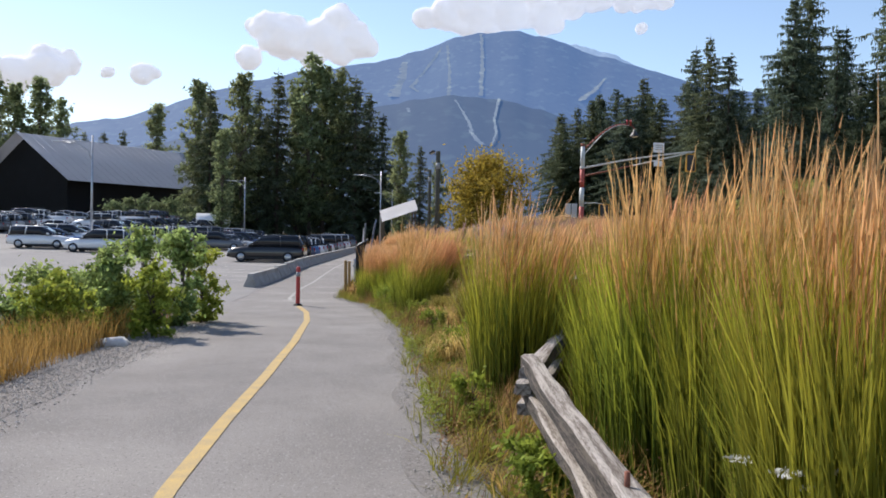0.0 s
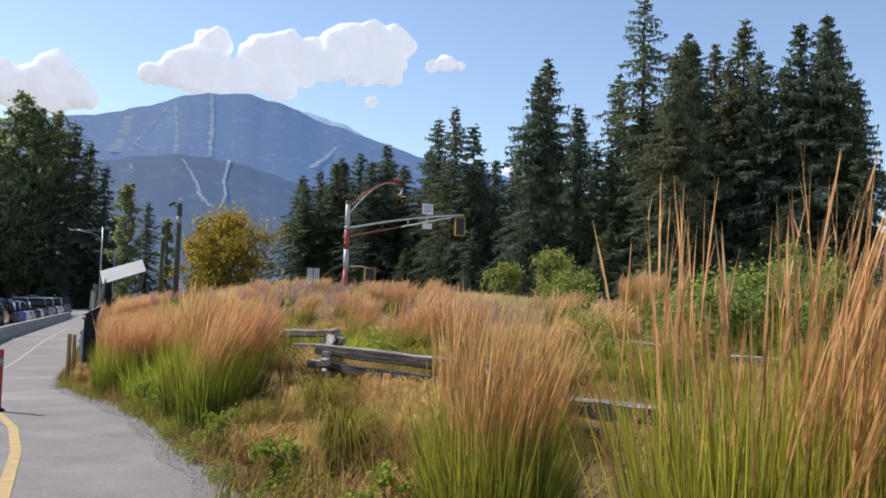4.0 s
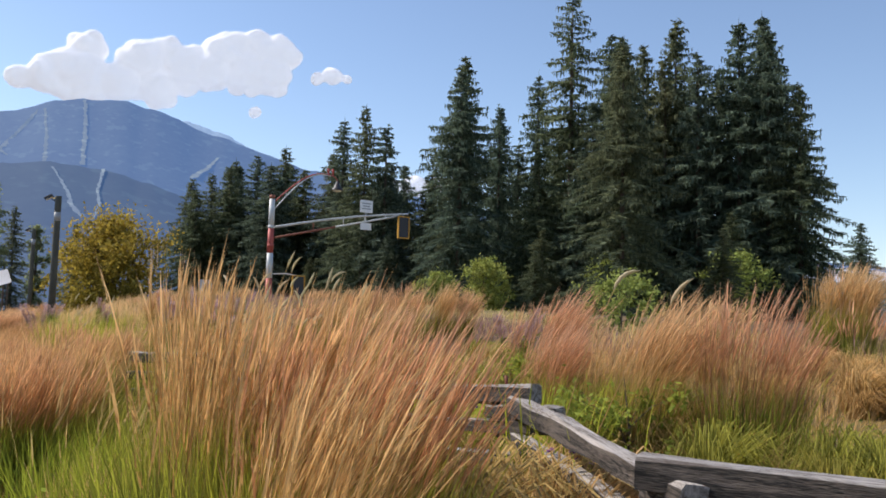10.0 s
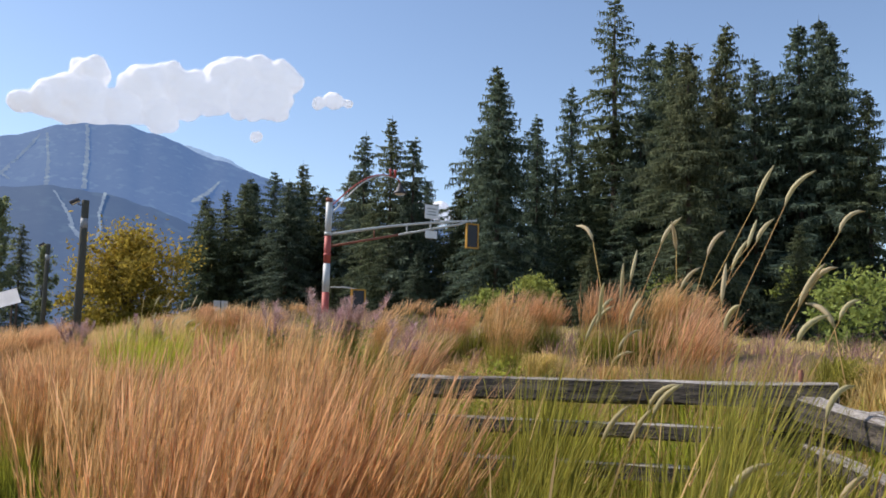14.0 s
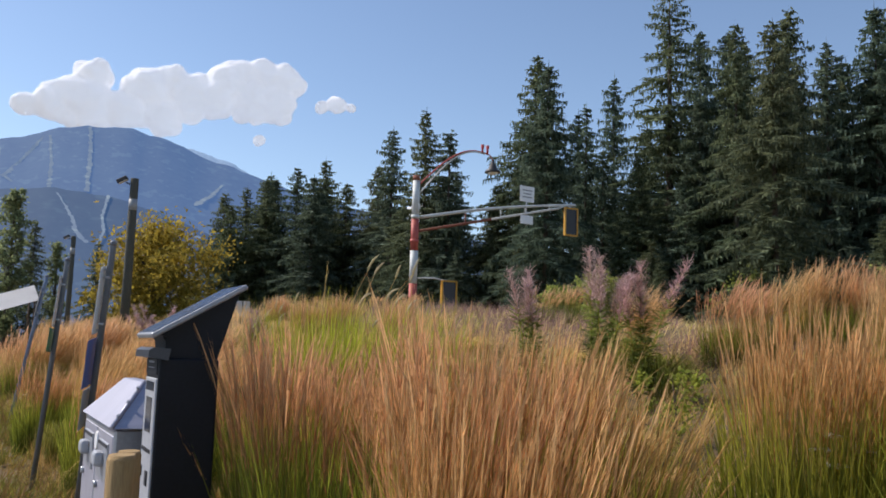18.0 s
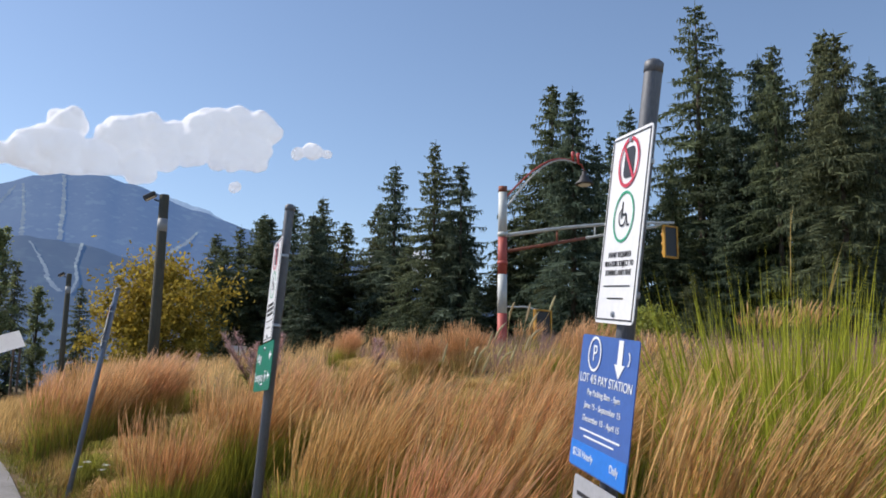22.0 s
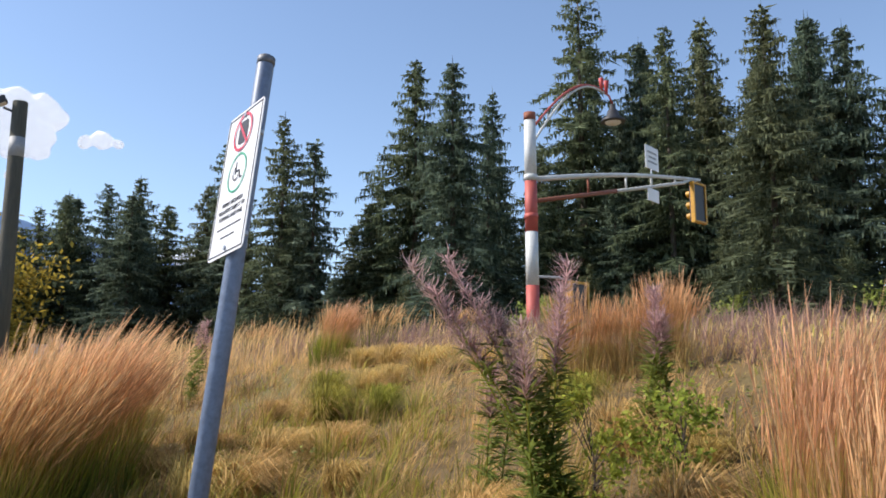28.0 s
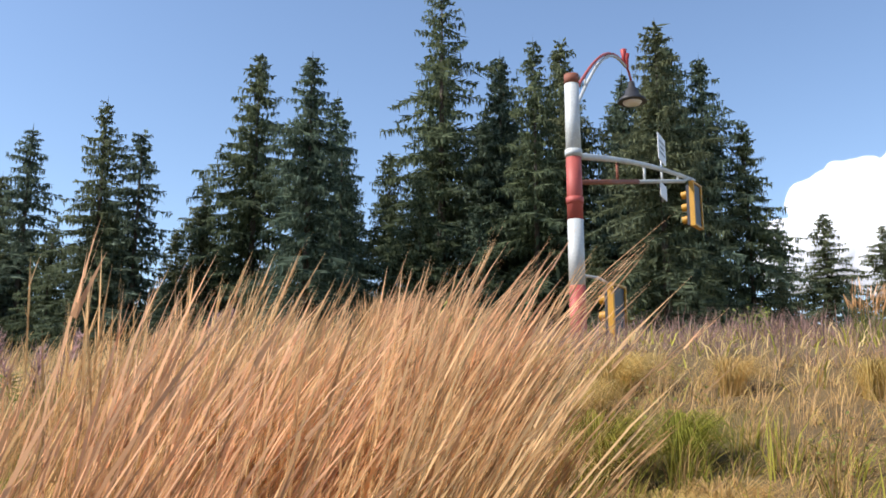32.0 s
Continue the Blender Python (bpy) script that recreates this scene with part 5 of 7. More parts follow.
# ==== fireweed, oats and low leafy weeds ====
def fireweed(x, y, h, seed, n=5, tilt=(0.0, 0.0), spread=0.14):
    """Fireweed gone to seed: leafy stems, each with a loose spike of curling pink pods."""
    rg = np.random.default_rng(seed)
    t = thing("fireweed", pose(x, y, float(land(x, y))), "tall fireweed with narrow leaves and pink seed spikes", "wildflower", "fireweed plants")
    for i in range(n):
        hh = h * rg.uniform(0.7, 1.0)
        lean = (rg.normal(0, spread, 2) + np.array(tilt) + WIND * 0.08) * hh
        foot = np.array([rg.normal(0, 0.06), rg.normal(0, 0.06), -0.05])

        def at(u):
            return np.stack([foot[0] + lean[0] * u ** 1.4, foot[1] + lean[1] * u ** 1.4, hh * u], -1)
        s = part("stem", bm_tube([tuple(p) for p in at(np.array([0, 0.3, 0.6, 0.85, 1.0]))], [0.008, 0.007, 0.005, 0.003, 0.001], 5), M_blade, t)
        m = 130
        u = rg.uniform(0.1, 0.74, m)
        base, a, ln = at(u), rg.uniform(0, 6.28, m), rg.uniform(0.10, 0.19, m)
        way = np.stack([np.cos(a), np.sin(a), rg.uniform(-0.1, 0.8, m)], -1) * ln[:, None]
        side = np.stack([-np.sin(a), np.cos(a), 0 * a], -1) * 0.011
        v = np.stack([base, base + way * 0.45 + side, base + way - np.array([0, 0, 0.02]), base + way * 0.45 - side], 1).reshape(-1, 3)
        o = (np.arange(m) * 4)[:, None]
        lf = new("leaves", fast_mesh("leaves", v, [(o + [0, 1, 2, 3], 0)], [M_leaf_shrub]))
        lf.parent = s
        m = 260
        u = rg.uniform(0.68, 1.02, m)
        base, a = at(u), rg.uniform(0, 6.28, m)
        ln = rg.uniform(0.05, 0.13, m) * (1.6 - u)
        out = np.stack([np.cos(a), np.sin(a), rg.uniform(0.1, 0.9, m)], -1) * ln[:, None]
        tip = base + out * 1.6 + np.stack([rg.normal(0, 0.02, m), rg.normal(0, 0.02, m), rg.uniform(-0.05, 0.05, m)], -1)
        side = np.stack([-np.sin(a), np.cos(a), 0 * a], -1) * 0.0035
        v = np.stack([base - side, base + side, base + out + side, base + out - side, tip], 1).reshape(-1, 3)
        o = (np.arange(m) * 5)[:, None]
        sp = new("seed_spike", fast_mesh("seed_spike", v, [(o + [0, 1, 2, 3], 0), (o + [3, 2, 4], 0)], [M_pink]))
        sp.parent = s
        sp["label"] = "fuzzy pink seed spike"


for i, (x, y, h, n, tilt) in enumerate([(5.0, 40.02, 1.75, 5, (-0.36, 0.43)), (4.95, 40.25, 1.7, 3, (0, 0)), (5.4, 40.9, 1.3, 2, (0.05, 0)), (6.1, 28.8, 2.0, 4, (0, 0)), (6.5, 28.5, 1.9, 4, (0, 0)),
                                        (5.7, 29.3, 1.75, 4, (-0.1, 0.1)), (7.1, 29.8, 1.8, 4, (0, 0)), (5.0, 24.8, 1.3, 3, (0, 0)), (7.6, 52, 1.5, 3, (0, 0)), (9.0, 50.0, 1.4, 3, (0, 0)), (7.4, 50.6, 1.5, 3, (0, 0)), (7.0, 40.6, 1.3, 4, (0, 0)), (6.2, 18.4, 1.1, 4, (0, 0))]):
    fireweed(x, y, h, 500 + i, n, tilt, 0.14 if tilt == (0, 0) else 0.09)


def foxtail(x, y, h, seed, n):
    """Tall stems that end in thick nodding cream heads, with broad arching leaves."""
    rg = np.random.default_rng(seed)
    t = thing("foxtail_grass", pose(x, y, float(land(x, y))), "tall grass with thick nodding cream seed heads", "wild grass", "nodding foxtails")
    m = 26 * n
    f = np.concatenate([rg.normal(0, 0.16, (m, 2)), np.full((m, 1), -0.05)], 1)
    hl = h * rg.uniform(0.25, 0.6, m)
    v, q, tr = blade_arrays(f, hl, rg.uniform(0.009, 0.018, m), rg.normal(0, 0.22, (m, 2)), rg, 1.0)
    lf = new("leaf_tuft", fast_mesh("leaf_tuft", v, [(q, 0), (tr, 0)], [M_lime]))
    lf.parent = t
    for i in range(n):
        hh, d = h * rg.uniform(0.72, 1.05), np.append(WIND * rg.uniform(0.1, 0.3) + rg.normal(0, 0.1, 2), 0)
        foot = np.array([rg.normal(0, 0.13), rg.normal(0, 0.13), -0.05])
        pts = [foot + d * hh * u ** 2 + np.array([0, 0, hh * u]) for u in (0, 0.4, 0.75, 1.0)]
        st = part("stem", bm_tube([tuple(p) for p in pts], [0.0035, 0.003, 0.0025, 0.002], 4), M_straw, t)
        nod, ln, hd = rg.uniform(-0.1, 0.9), rg.uniform(0.15, 0.24), []
        w = d / (np.linalg.norm(d) + 1e-6)
        p = pts[-1].copy()
        for j in range(6):
            hd.append(tuple(p))
            ang = 0.35 + nod * j * 0.33
            p = p + (w * math.sin(ang) + np.array([0, 0, math.cos(ang)])) * ln / 5
        part("seed_head", bm_tube(hd, [0.004, 0.011, 0.0125, 0.012, 0.009, 0.002], 6), M_foxtail, st, "thick cream seed head")


for i, (x, y, h, n) in enumerate([(2.95, 19.5, 1.75, 6), (3.2, 19.1, 1.8, 6), (3.05, 18.6, 1.45, 5), (3.1, 17.9, 1.6, 4), (3.15, 17.2, 1.65, 4), (3.3, 19.9, 1.55, 4), (2.4, 17.9, 1.2, 4), (2.1, 16.9, 1.0, 4), (2.6, 16.3, 1.05, 4), (1.8, 17.6, 0.95, 3), (2.75, 13.8, 1.8, 2), (3.6, 20.6, 1.4, 4),
                                  (4.3, 34.9, 1.6, 6), (4.45, 34.5, 1.75, 6), (4.6, 34.9, 1.6, 5), (3.5, 30.3, 1.95, 5), (3.9, 30.6, 2.0, 5), (2.3, 18.8, 1.1, 4)]):
    foxtail(x, y, h, 800 + i, n)

OATS = [clump_meshes("wild_oats", reed_mesh(60 + i, 0.6, 1.25, 420, 22, 0.16, 0.95, 1.0, 14, 4), [M_lime, M_weed, M_straw]) for i in range(2)]
reeds([(1.2, 16.5), (1.0, 17.3), (1.5, 18.2), (1.7, 17.1), (2.2, 17.9), (0.95, 15.7), (2.9, 28.6), (3.6, 27.4), (4.1, 20.0), (4.6, 18.0)], OATS, "thin pale wild oats with nodding heads", "wild oats", 1.0)
for i, (x, y, h, r) in enumerate([(0.55, 14.7, 0.5, 0.5), (0.45, 15.6, 0.45, 0.45), (0.55, 11.2, 0.4, 0.45), (0.45, 9.0, 0.35, 0.4), (0.2, 6.2, 0.35, 0.4), (0.65, 7.2, 0.4, 0.4), (-0.2, 2.9, 0.35, 0.35), (-0.35, 0.6, 0.4, 0.35), (4.2, 14.6, 0.8, 0.8), (5.0, 17.0, 0.8, 0.7), (6.6, 13.0, 0.8, 0.9), (5.6, 40.3, 0.8, 0.6), (6.1, 39.9, 0.75, 0.7), (5.2, 27.0, 0.7, 0.7), (4.8, 22.6, 0.8, 0.7)]):
    leafy_tree("leafy_weed", pose(x, y, float(land(x, y))), 160 + i, h, r, 1300, 0.026, 16, M_leaf_weed, "low leafy yellow-green weed in the meadow", "weed", 0.05, 0.5, 0.012, "leafy weeds")


# ==== small wildflowers ====
def flower_stand(name, x, y, h, n, head, material, label, seed, umbel):
    """Thin stems with flower heads: purple tufts, or flat white umbels."""
    rg = np.random.default_rng(seed)
    t = thing(name, pose(x, y, float(land(x, y))), label, "wildflower")
    for i in range(n):
        hh = h * rg.uniform(0.7, 1.0)
        dx, dy = rg.normal(0, 0.13, 2)
        s = part("stem", bm_tube([(dx * 0.4, dy * 0.4, -0.03), (dx * 0.8, dy * 0.8, hh * 0.6), (dx, dy, hh)], [0.003, 0.0025, 0.0015], 4), M_blade, t)
        m = 60
        if umbel:
            r, a = head * np.sqrt(rg.uniform(0, 1, m)), rg.uniform(0, 6.28, m)
            c = np.stack([dx + r * np.cos(a), dy + r * np.sin(a), hh + 0.02 - r * r * 3], -1)
            d = rg.normal(0, 0.006, (m, 3, 3))
        else:
            c = np.tile([[dx, dy, hh]], (m, 1))
            d = rg.normal(0, 1, (m, 3, 3)) * 0.15
            w = rg.normal(0, 1, (m, 3))
            w[:, 2] = abs(w[:, 2])
            d[:, 2] = w / np.linalg.norm(w, axis=1)[:, None]
            d = d * head
        v = (c[:, None] + d).reshape(-1, 3)
        hd = new("flower_head", fast_mesh("flower_head", v, [((np.arange(m) * 3)[:, None] + [0, 1, 2], 0)], [material]))
        hd.parent = s


M_purple = leaf("purple_petals", (0.36, 0.16, 0.42), (0.46, 0.24, 0.52), 0, 1.0, 0.3, 0.4)
M_umbel = leaf("white_petals", (0.62, 0.62, 0.55), (0.75, 0.75, 0.7), 0, 1.0, 0.2, 0.4)
for i, (x, y, h, n) in enumerate([(1.35, 3.35, 0.7, 8), (1.2, 2.85, 0.65, 8), (1.55, 3.0, 0.6, 7), (2.75, 13.6, 0.6, 6), (3.4, 15.2, 0.6, 5), (2.5, 16.8, 0.7, 5)]):
    flower_stand("knapweed", x, y, h, n, 0.028, M_purple, "thin weed with small purple flower heads", 700 + i, False)
for i, (x, y, h, n) in enumerate([(0.12, -1.25, 0.65, 5), (0.3, -1.5, 0.55, 4), (3.1, 24.2, 0.8, 5), (2.4, 40.0, 0.5, 4)]):
    flower_stand("white_umbel_flower", x, y, h, n, 0.05, M_umbel, "wild plant with flat white flower umbels", 720 + i, True)


# ==== materials of made things ====
M_steel = mat("galvanised_steel", (0.50, 0.52, 0.55), (0.36, 0.38, 0.41), 5, 0.42, 0.85, 0.05, 40)
M_bin = mat("brushed_bin_steel", (0.47, 0.46, 0.53), (0.38, 0.375, 0.44), 2, 0.42, 0.5, 0.04, 60, (1, 14, 1))
M_bin_dark = mat("bin_side_steel", (0.42, 0.43, 0.47), (0.34, 0.35, 0.38), 3, 0.4, 0.6, 0.04, 50)
# blue of the reflected sky is mixed into this post's base colour
M_bluepost = mat("sky_tinted_post_steel", (0.18, 0.235, 0.34), (0.12, 0.155, 0.22), 3, 0.5, 0.1, 0.05, 50)
M_greypost = mat("grey_steel_post", (0.17, 0.18, 0.20), (0.11, 0.115, 0.125), 3, 0.55, 0.3, 0.08, 50, (6, 6, 1))
M_signwhite = mat("sign_white", (0.80, 0.80, 0.80), (0.72, 0.73, 0.75), 3, 0.4, fine=40)
M_signgreen = mat("sign_green", (0.0, 0.20, 0.12), (0.0, 0.16, 0.10), 3, 0.4, fine=40)
M_signblue = mat("sign_blue", (0.06, 0.14, 0.42), (0.05, 0.115, 0.35), 3, 0.4, fine=40)
M_signblue2 = mat("sign_bright_blue", (0.02, 0.20, 0.68), (0.02, 0.17, 0.58), 3, 0.4, fine=40)
M_ink = plain("sign_black", (0.02, 0.02, 0.025), 0.5)
M_red = plain("sign_red", (0.55, 0.03, 0.06), 0.45)
M_gring = plain("sign_ring_green", (0.02, 0.32, 0.17), 0.45)
M_lettering = plain("sign_lettering_white", (0.78, 0.80, 0.82), 0.45)
M_black = mat("black_enamel", (0.010, 0.012, 0.017), (0.007, 0.008, 0.011), 4, 0.5, 0.0, 0.04, 60)
M_grey = mat("light_grey_enamel", (0.45, 0.46, 0.49), (0.37, 0.38, 0.41), 5, 0.45, 0.2, fine=50)
M_black.node_tree.nodes["Principled BSDF"].inputs["Specular IOR Level"].default_value = 0.25
M_canopy = mat("dark_canopy_metal", (0.07, 0.075, 0.09), (0.05, 0.055, 0.065), 5, 0.35, 0.3, fine=50)
M_lip = mat("grey_edge_metal", (0.33, 0.34, 0.37), (0.26, 0.27, 0.29), 5, 0.4, 0.4, fine=50)
M_solar = mat("solar_glass", (0.10, 0.135, 0.21), (0.07, 0.095, 0.16), 3, 0.12, 0.35, fine=12)
M_screen = plain("dark_screen", (0.02, 0.022, 0.028), 0.12)
M_trwhite = mat("chalky_white_paint", (0.62, 0.64, 0.63), (0.47, 0.49, 0.48), 2.5, 0.6, 0.1, 0.05, 30)
M_trred = mat("faded_red_paint", (0.48, 0.095, 0.075), (0.38, 0.085, 0.07), 2.5, 0.6, 0.1, 0.05, 30)
M_rust = mat("rusty_red_metal", (0.30, 0.10, 0.06), (0.22, 0.09, 0.06), 6, 0.75, 0.2, 0.1, 30)
M_sigyellow = mat("signal_yellow", (0.58, 0.29, 0.02), (0.42, 0.21, 0.02), 4, 0.5, fine=40)
M_bollred = mat("red_plastic", (0.50, 0.045, 0.04), (0.38, 0.04, 0.035), 6, 0.5, fine=40)
M_band = mat("grey_wrap", (0.34, 0.35, 0.36), (0.26, 0.27, 0.28), 6, 0.6, fine=30)
M_glow = plain("lamp_glass", (0.75, 0.72, 0.66), 0.3)
M_lamphead = mat("dark_lamp_metal", (0.06, 0.06, 0.065), (0.04, 0.04, 0.042), 6, 0.5, 0.4, fine=40)
M_roofwhite = mat("white_metal_sheet", (0.80, 0.80, 0.80), (0.70, 0.70, 0.71), 0.5, 0.5, fine=8)
M_darkwall = mat("dark_stained_boards", (0.018, 0.018, 0.02), (0.011, 0.011, 0.012), 0.4, 0.8, fine=6)
M_roofgrey = mat("standing_seam_roof", (0.50, 0.52, 0.56), (0.44, 0.46, 0.50), 0.2, 0.4, 0.0, fine=5)
M_rock = mat("pale_stone", (0.76, 0.75, 0.73), (0.62, 0.6, 0.58), 6, 0.9, bump=0.5, fine=40)


def text_bm(body, size, width=None):
    """Lettering in the built-in font as a flat mesh, centred, in the x-z plane, read from -y."""
    cu = bpy.data.curves.new("lettering", "FONT")
    cu.body, cu.size, cu.align_x, cu.align_y, cu.extrude = body, size, "CENTER", "CENTER", 0.0006
    ob = bpy.data.objects.new("lettering", cu)
    scene.collection.objects.link(ob)
    bpy.context.view_layer.update()
    me = bpy.data.meshes.new_from_object(ob.evaluated_get(bpy.context.evaluated_depsgraph_get()))
    bpy.data.objects.remove(ob)
    bm = bmesh.new()
    bm.from_mesh(me)
    bpy.data.meshes.remove(me)
    if width:
        xs = [v.co.x for v in bm.verts]
        bm.transform(Matrix.Diagonal((width / (max(xs) - min(xs)), 1, 1, 1)))
    bm.transform(pose(0, 0, 0, 90, 0, 0))
    return bm


def ring_bm(r, w, t=0.0012, n=32, a0=0.0, a1=360.0):
    """A flat ring or arc in the x-z plane."""
    bm = bmesh.new()
    k = n + 1
    vs = []
    for i in range(k):
        a = radians(a0 + (a1 - a0) * i / n)
        for rr in (r - w / 2, r + w / 2):
            vs.append(bm.verts.new((rr * math.cos(a), -t, rr * math.sin(a))))
    for i in range(n):
        bm.faces.new((vs[2 * i], vs[2 * i + 1], vs[2 * i + 3], vs[2 * i + 2]))
    return bm


def bar_bm(w, h, x=0, z=0, t=0.0014, turn=0):
    return bm_box((w, t, h), (x, 0, z), m=pose(0, 0, 0, 0, turn, 0))


def plate_bm(w, h, t=0.003, r=0.02, seg=4):
    """A thin plate with rounded corners in the x-z plane."""
    pts = []
    for cx, cz, a0 in ((w / 2 - r, h / 2 - r, 0), (-w / 2 + r, h / 2 - r, 90), (-w / 2 + r, -h / 2 + r, 180), (w / 2 - r, -h / 2 + r, 270)):
        for i in range(seg + 1):
            a = radians(a0 + 90 * i / seg)
            pts.append((cx + r * math.cos(a), cz + r * math.sin(a)))
    return bm_prism(pts, t)


def permit_sign(post, z, turn):
    """White permit-parking plate on a post: border, two ringed symbols and lines of print."""
    W, H = 0.30, 0.58
    plate = part("permit_plate", plate_bm(W, H), M_signwhite, post, "white parking sign with red and green rings")
    plate.matrix_local = pose(0, 0, z, 0, 0, turn) @ Matrix.Translation((0, -0.042, 0))
    y = -0.0030
    def on(name, bm, m, x, zz, k=0.0):
        o = part(name, bm, m, plate)
        o.location = (x, y - k, zz)
        return o
    edge = bm_join(*[bar_bm(W - 0.02, 0.004, 0, s * (H / 2 - 0.012)) for s in (-1, 1)], *[bar_bm(0.004, H - 0.028, s * (W / 2 - 0.012), 0) for s in (-1, 1)])
    on("border", edge, M_ink, 0, 0)
    on("symbol", plate_bm(0.075, 0.095, 0.001, 0.02), M_ink, 0, 0.195)
    on("red_ring", bm_join(ring_bm(0.072, 0.011), bar_bm(0.011, 0.14, 0, 0, turn=-40)), M_red, 0, 0.195, 0.0012)
    on("green_ring", ring_bm(0.074, 0.008), M_gring, 0, 0.03)
    chair = bm_join(ring_bm(0.026, 0.006, a0=110, a1=380, n=20), bar_bm(0.007, 0.05, -0.008, 0.022), bar_bm(0.034, 0.007, 0.006, 0.008), bar_bm(0.007, 0.036, 0.03, -0.008, turn=-25), bar_bm(0.018, 0.006, 0.043, -0.025))
    on("access_symbol", chair, M_ink, -0.006, 0.028)
    for s, zz, sz, w in (("PERMIT REQUIRED", -0.085, 0.024, 0.17), ("VIOLATORS SUBJECT TO", -0.112, 0.024, 0.22), ("TOWING AND FINE", -0.139, 0.024, 0.20)):
        on("lettering", text_bm(s, sz, w), M_ink, 0, zz)
    on("fine_print", bar_bm(0.2, 0.004), M_ink, 0, -0.178)
    on("fine_print", bar_bm(0.12, 0.004), M_ink, 0.0, -0.215)
    for zz in (0.265, -0.262):
        b = part("bolt", bm_tube([(0, 0.02, 0), (0, -0.008, 0)], 0.009, 8), M_steel, plate)
        b.location = (0, 0, zz)
    clamp = part("clamp", bm_join(bm_box((0.085, 0.05, 0.02), (0, 0.035, 0.2), 0.004), bm_box((0.085, 0.05, 0.02), (0, 0.035, -0.2), 0.004)), M_steel, plate)
    return plate


def sign_post(x, y, top, material, label, r=0.032, lean=(0, 0)):
    g0 = float(land(x - lean[0] * 2.5, y - lean[1] * 2.5))
    h = top - g0
    p = thing("sign_post", pose(x - lean[0] * h, y - lean[1] * h, g0, -math.degrees(math.atan(lean[1])), math.degrees(math.atan(lean[0])), 0), label, "sign post")
    part("pole", bm_tube([(0, 0, -0.4), (0, 0, h - 0.02), (0, 0, h - 0.004), (0, 0, h)], [r, r, r * 0.9, r * 0.55], 14), material, p)
    part("cap", bm_tube([(0, 0, h - 0.035), (0, 0, h - 0.004), (0, 0, h + 0.006)], [r * 1.05, r * 1.05, r * 0.6], 14), M_greypost, p)
    return p, g0


FACE = -102.7      # plates look across the path
FACE_1 = -115.5
FACE_2 = -106.5
p1, g0 = sign_post(1.148, 29.663, 2.03, M_greypost, "grey steel post with a white permit sign and blue pay-station sign", 0.028, (0.024, -0.144))
permit_sign(p1, 1.52 - g0, FACE_1)
blue = part("pay_station_plate", plate_bm(0.45, 0.41, 0.003, 0.012), M_signblue, p1, "blue pay-station sign with white lettering")
blue.matrix_local = pose(0, 0, 0.985 - g0, 0, 0, FACE_1) @ Matrix.Translation((0, -0.046, 0))
for name, bm, m, x, zz in (("price_strip", bar_bm(0.446, 0.075), M_signblue2, 0, -0.163), ("ring", ring_bm(0.05, 0.008), M_lettering, -0.10, 0.148), ("lettering", text_bm("P", 0.07), M_lettering, -0.10, 0.148),
                           ("arrow", bm_join(bar_bm(0.034, 0.07, 0, 0.015), bm_prism([(-0.038, -0.02), (0, -0.06), (0.038, -0.02)], 0.0014)), M_lettering, 0.10, 0.15),
                           ("route_mark", ring_bm(0.022, 0.006, a0=-60, a1=60, n=8), M_lettering, 0.15, 0.15),
                           ("lettering", text_bm("LOT 4/5 PAY STATION", 0.04, 0.41), M_lettering, 0, 0.07), ("lettering", text_bm("Pay Parking 8am - 5pm", 0.026, 0.26), M_lettering, 0, 0.03),
                           ("lettering", text_bm("June 15 - September 15", 0.026, 0.29), M_lettering, 0, -0.01), ("lettering", text_bm("December 15 - April 15", 0.026, 0.29), M_lettering, 0, -0.05),
                           ("fine_print", bar_bm(0.32, 0.005), M_lettering, 0, -0.085), ("fine_print", bar_bm(0.24, 0.005), M_lettering, 0, -0.103),
                           ("lettering", text_bm("$2.50 Hourly", 0.032, 0.17), M_lettering, -0.11, -0.16), ("lettering", text_bm("Daily", 0.032), M_lettering, 0.14, -0.16)):
    o = part(name, bm, m, blue)
    o.location = (x, -0.0030 - (0.0014 if zz < -0.15 and name == "lettering" else 0), zz)
b = part("notice_plate", plate_bm(0.34, 0.34, 0.003, 0.012), M_grey, p1, "grey notice plate with fine print")
b.matrix_local = pose(0, 0, 0.59 - g0, 0, 0, FACE_1) @ Matrix.Translation((0, -0.044, 0))
for i in range(5):
    o = part("fine_print", bar_bm(0.26 - 0.03 * (i % 2), 0.012), M_ink, b)
    o.location = (0, -0.003, 0.12 - i * 0.045)

p2, g0 = sign_post(1.377, 32.54, 2.09, M_greypost, "grey steel post with a white permit sign and green wayfinding sign", 0.028, (0.07, 0.0))
permit_sign(p2, 1.585 - g0, FACE_2)
green = part("wayfinding_plate", plate_bm(0.57, 0.265, 0.003, 0.03), M_signgreen, p2, "green wayfinding sign with white lettering")
green.matrix_local = pose(0, 0, 1.15 - g0, 0, 0, FACE_2) @ Matrix.Translation((0, -0.046, 0))


def arrow_left(w, h):
    return bm_join(bar_bm(w * 0.6, h * 0.25, w * 0.2, 0), bm_prism([(-w / 2, 0), (-w * 0.05, h / 2), (-w * 0.05, -h / 2)], 0.0014))


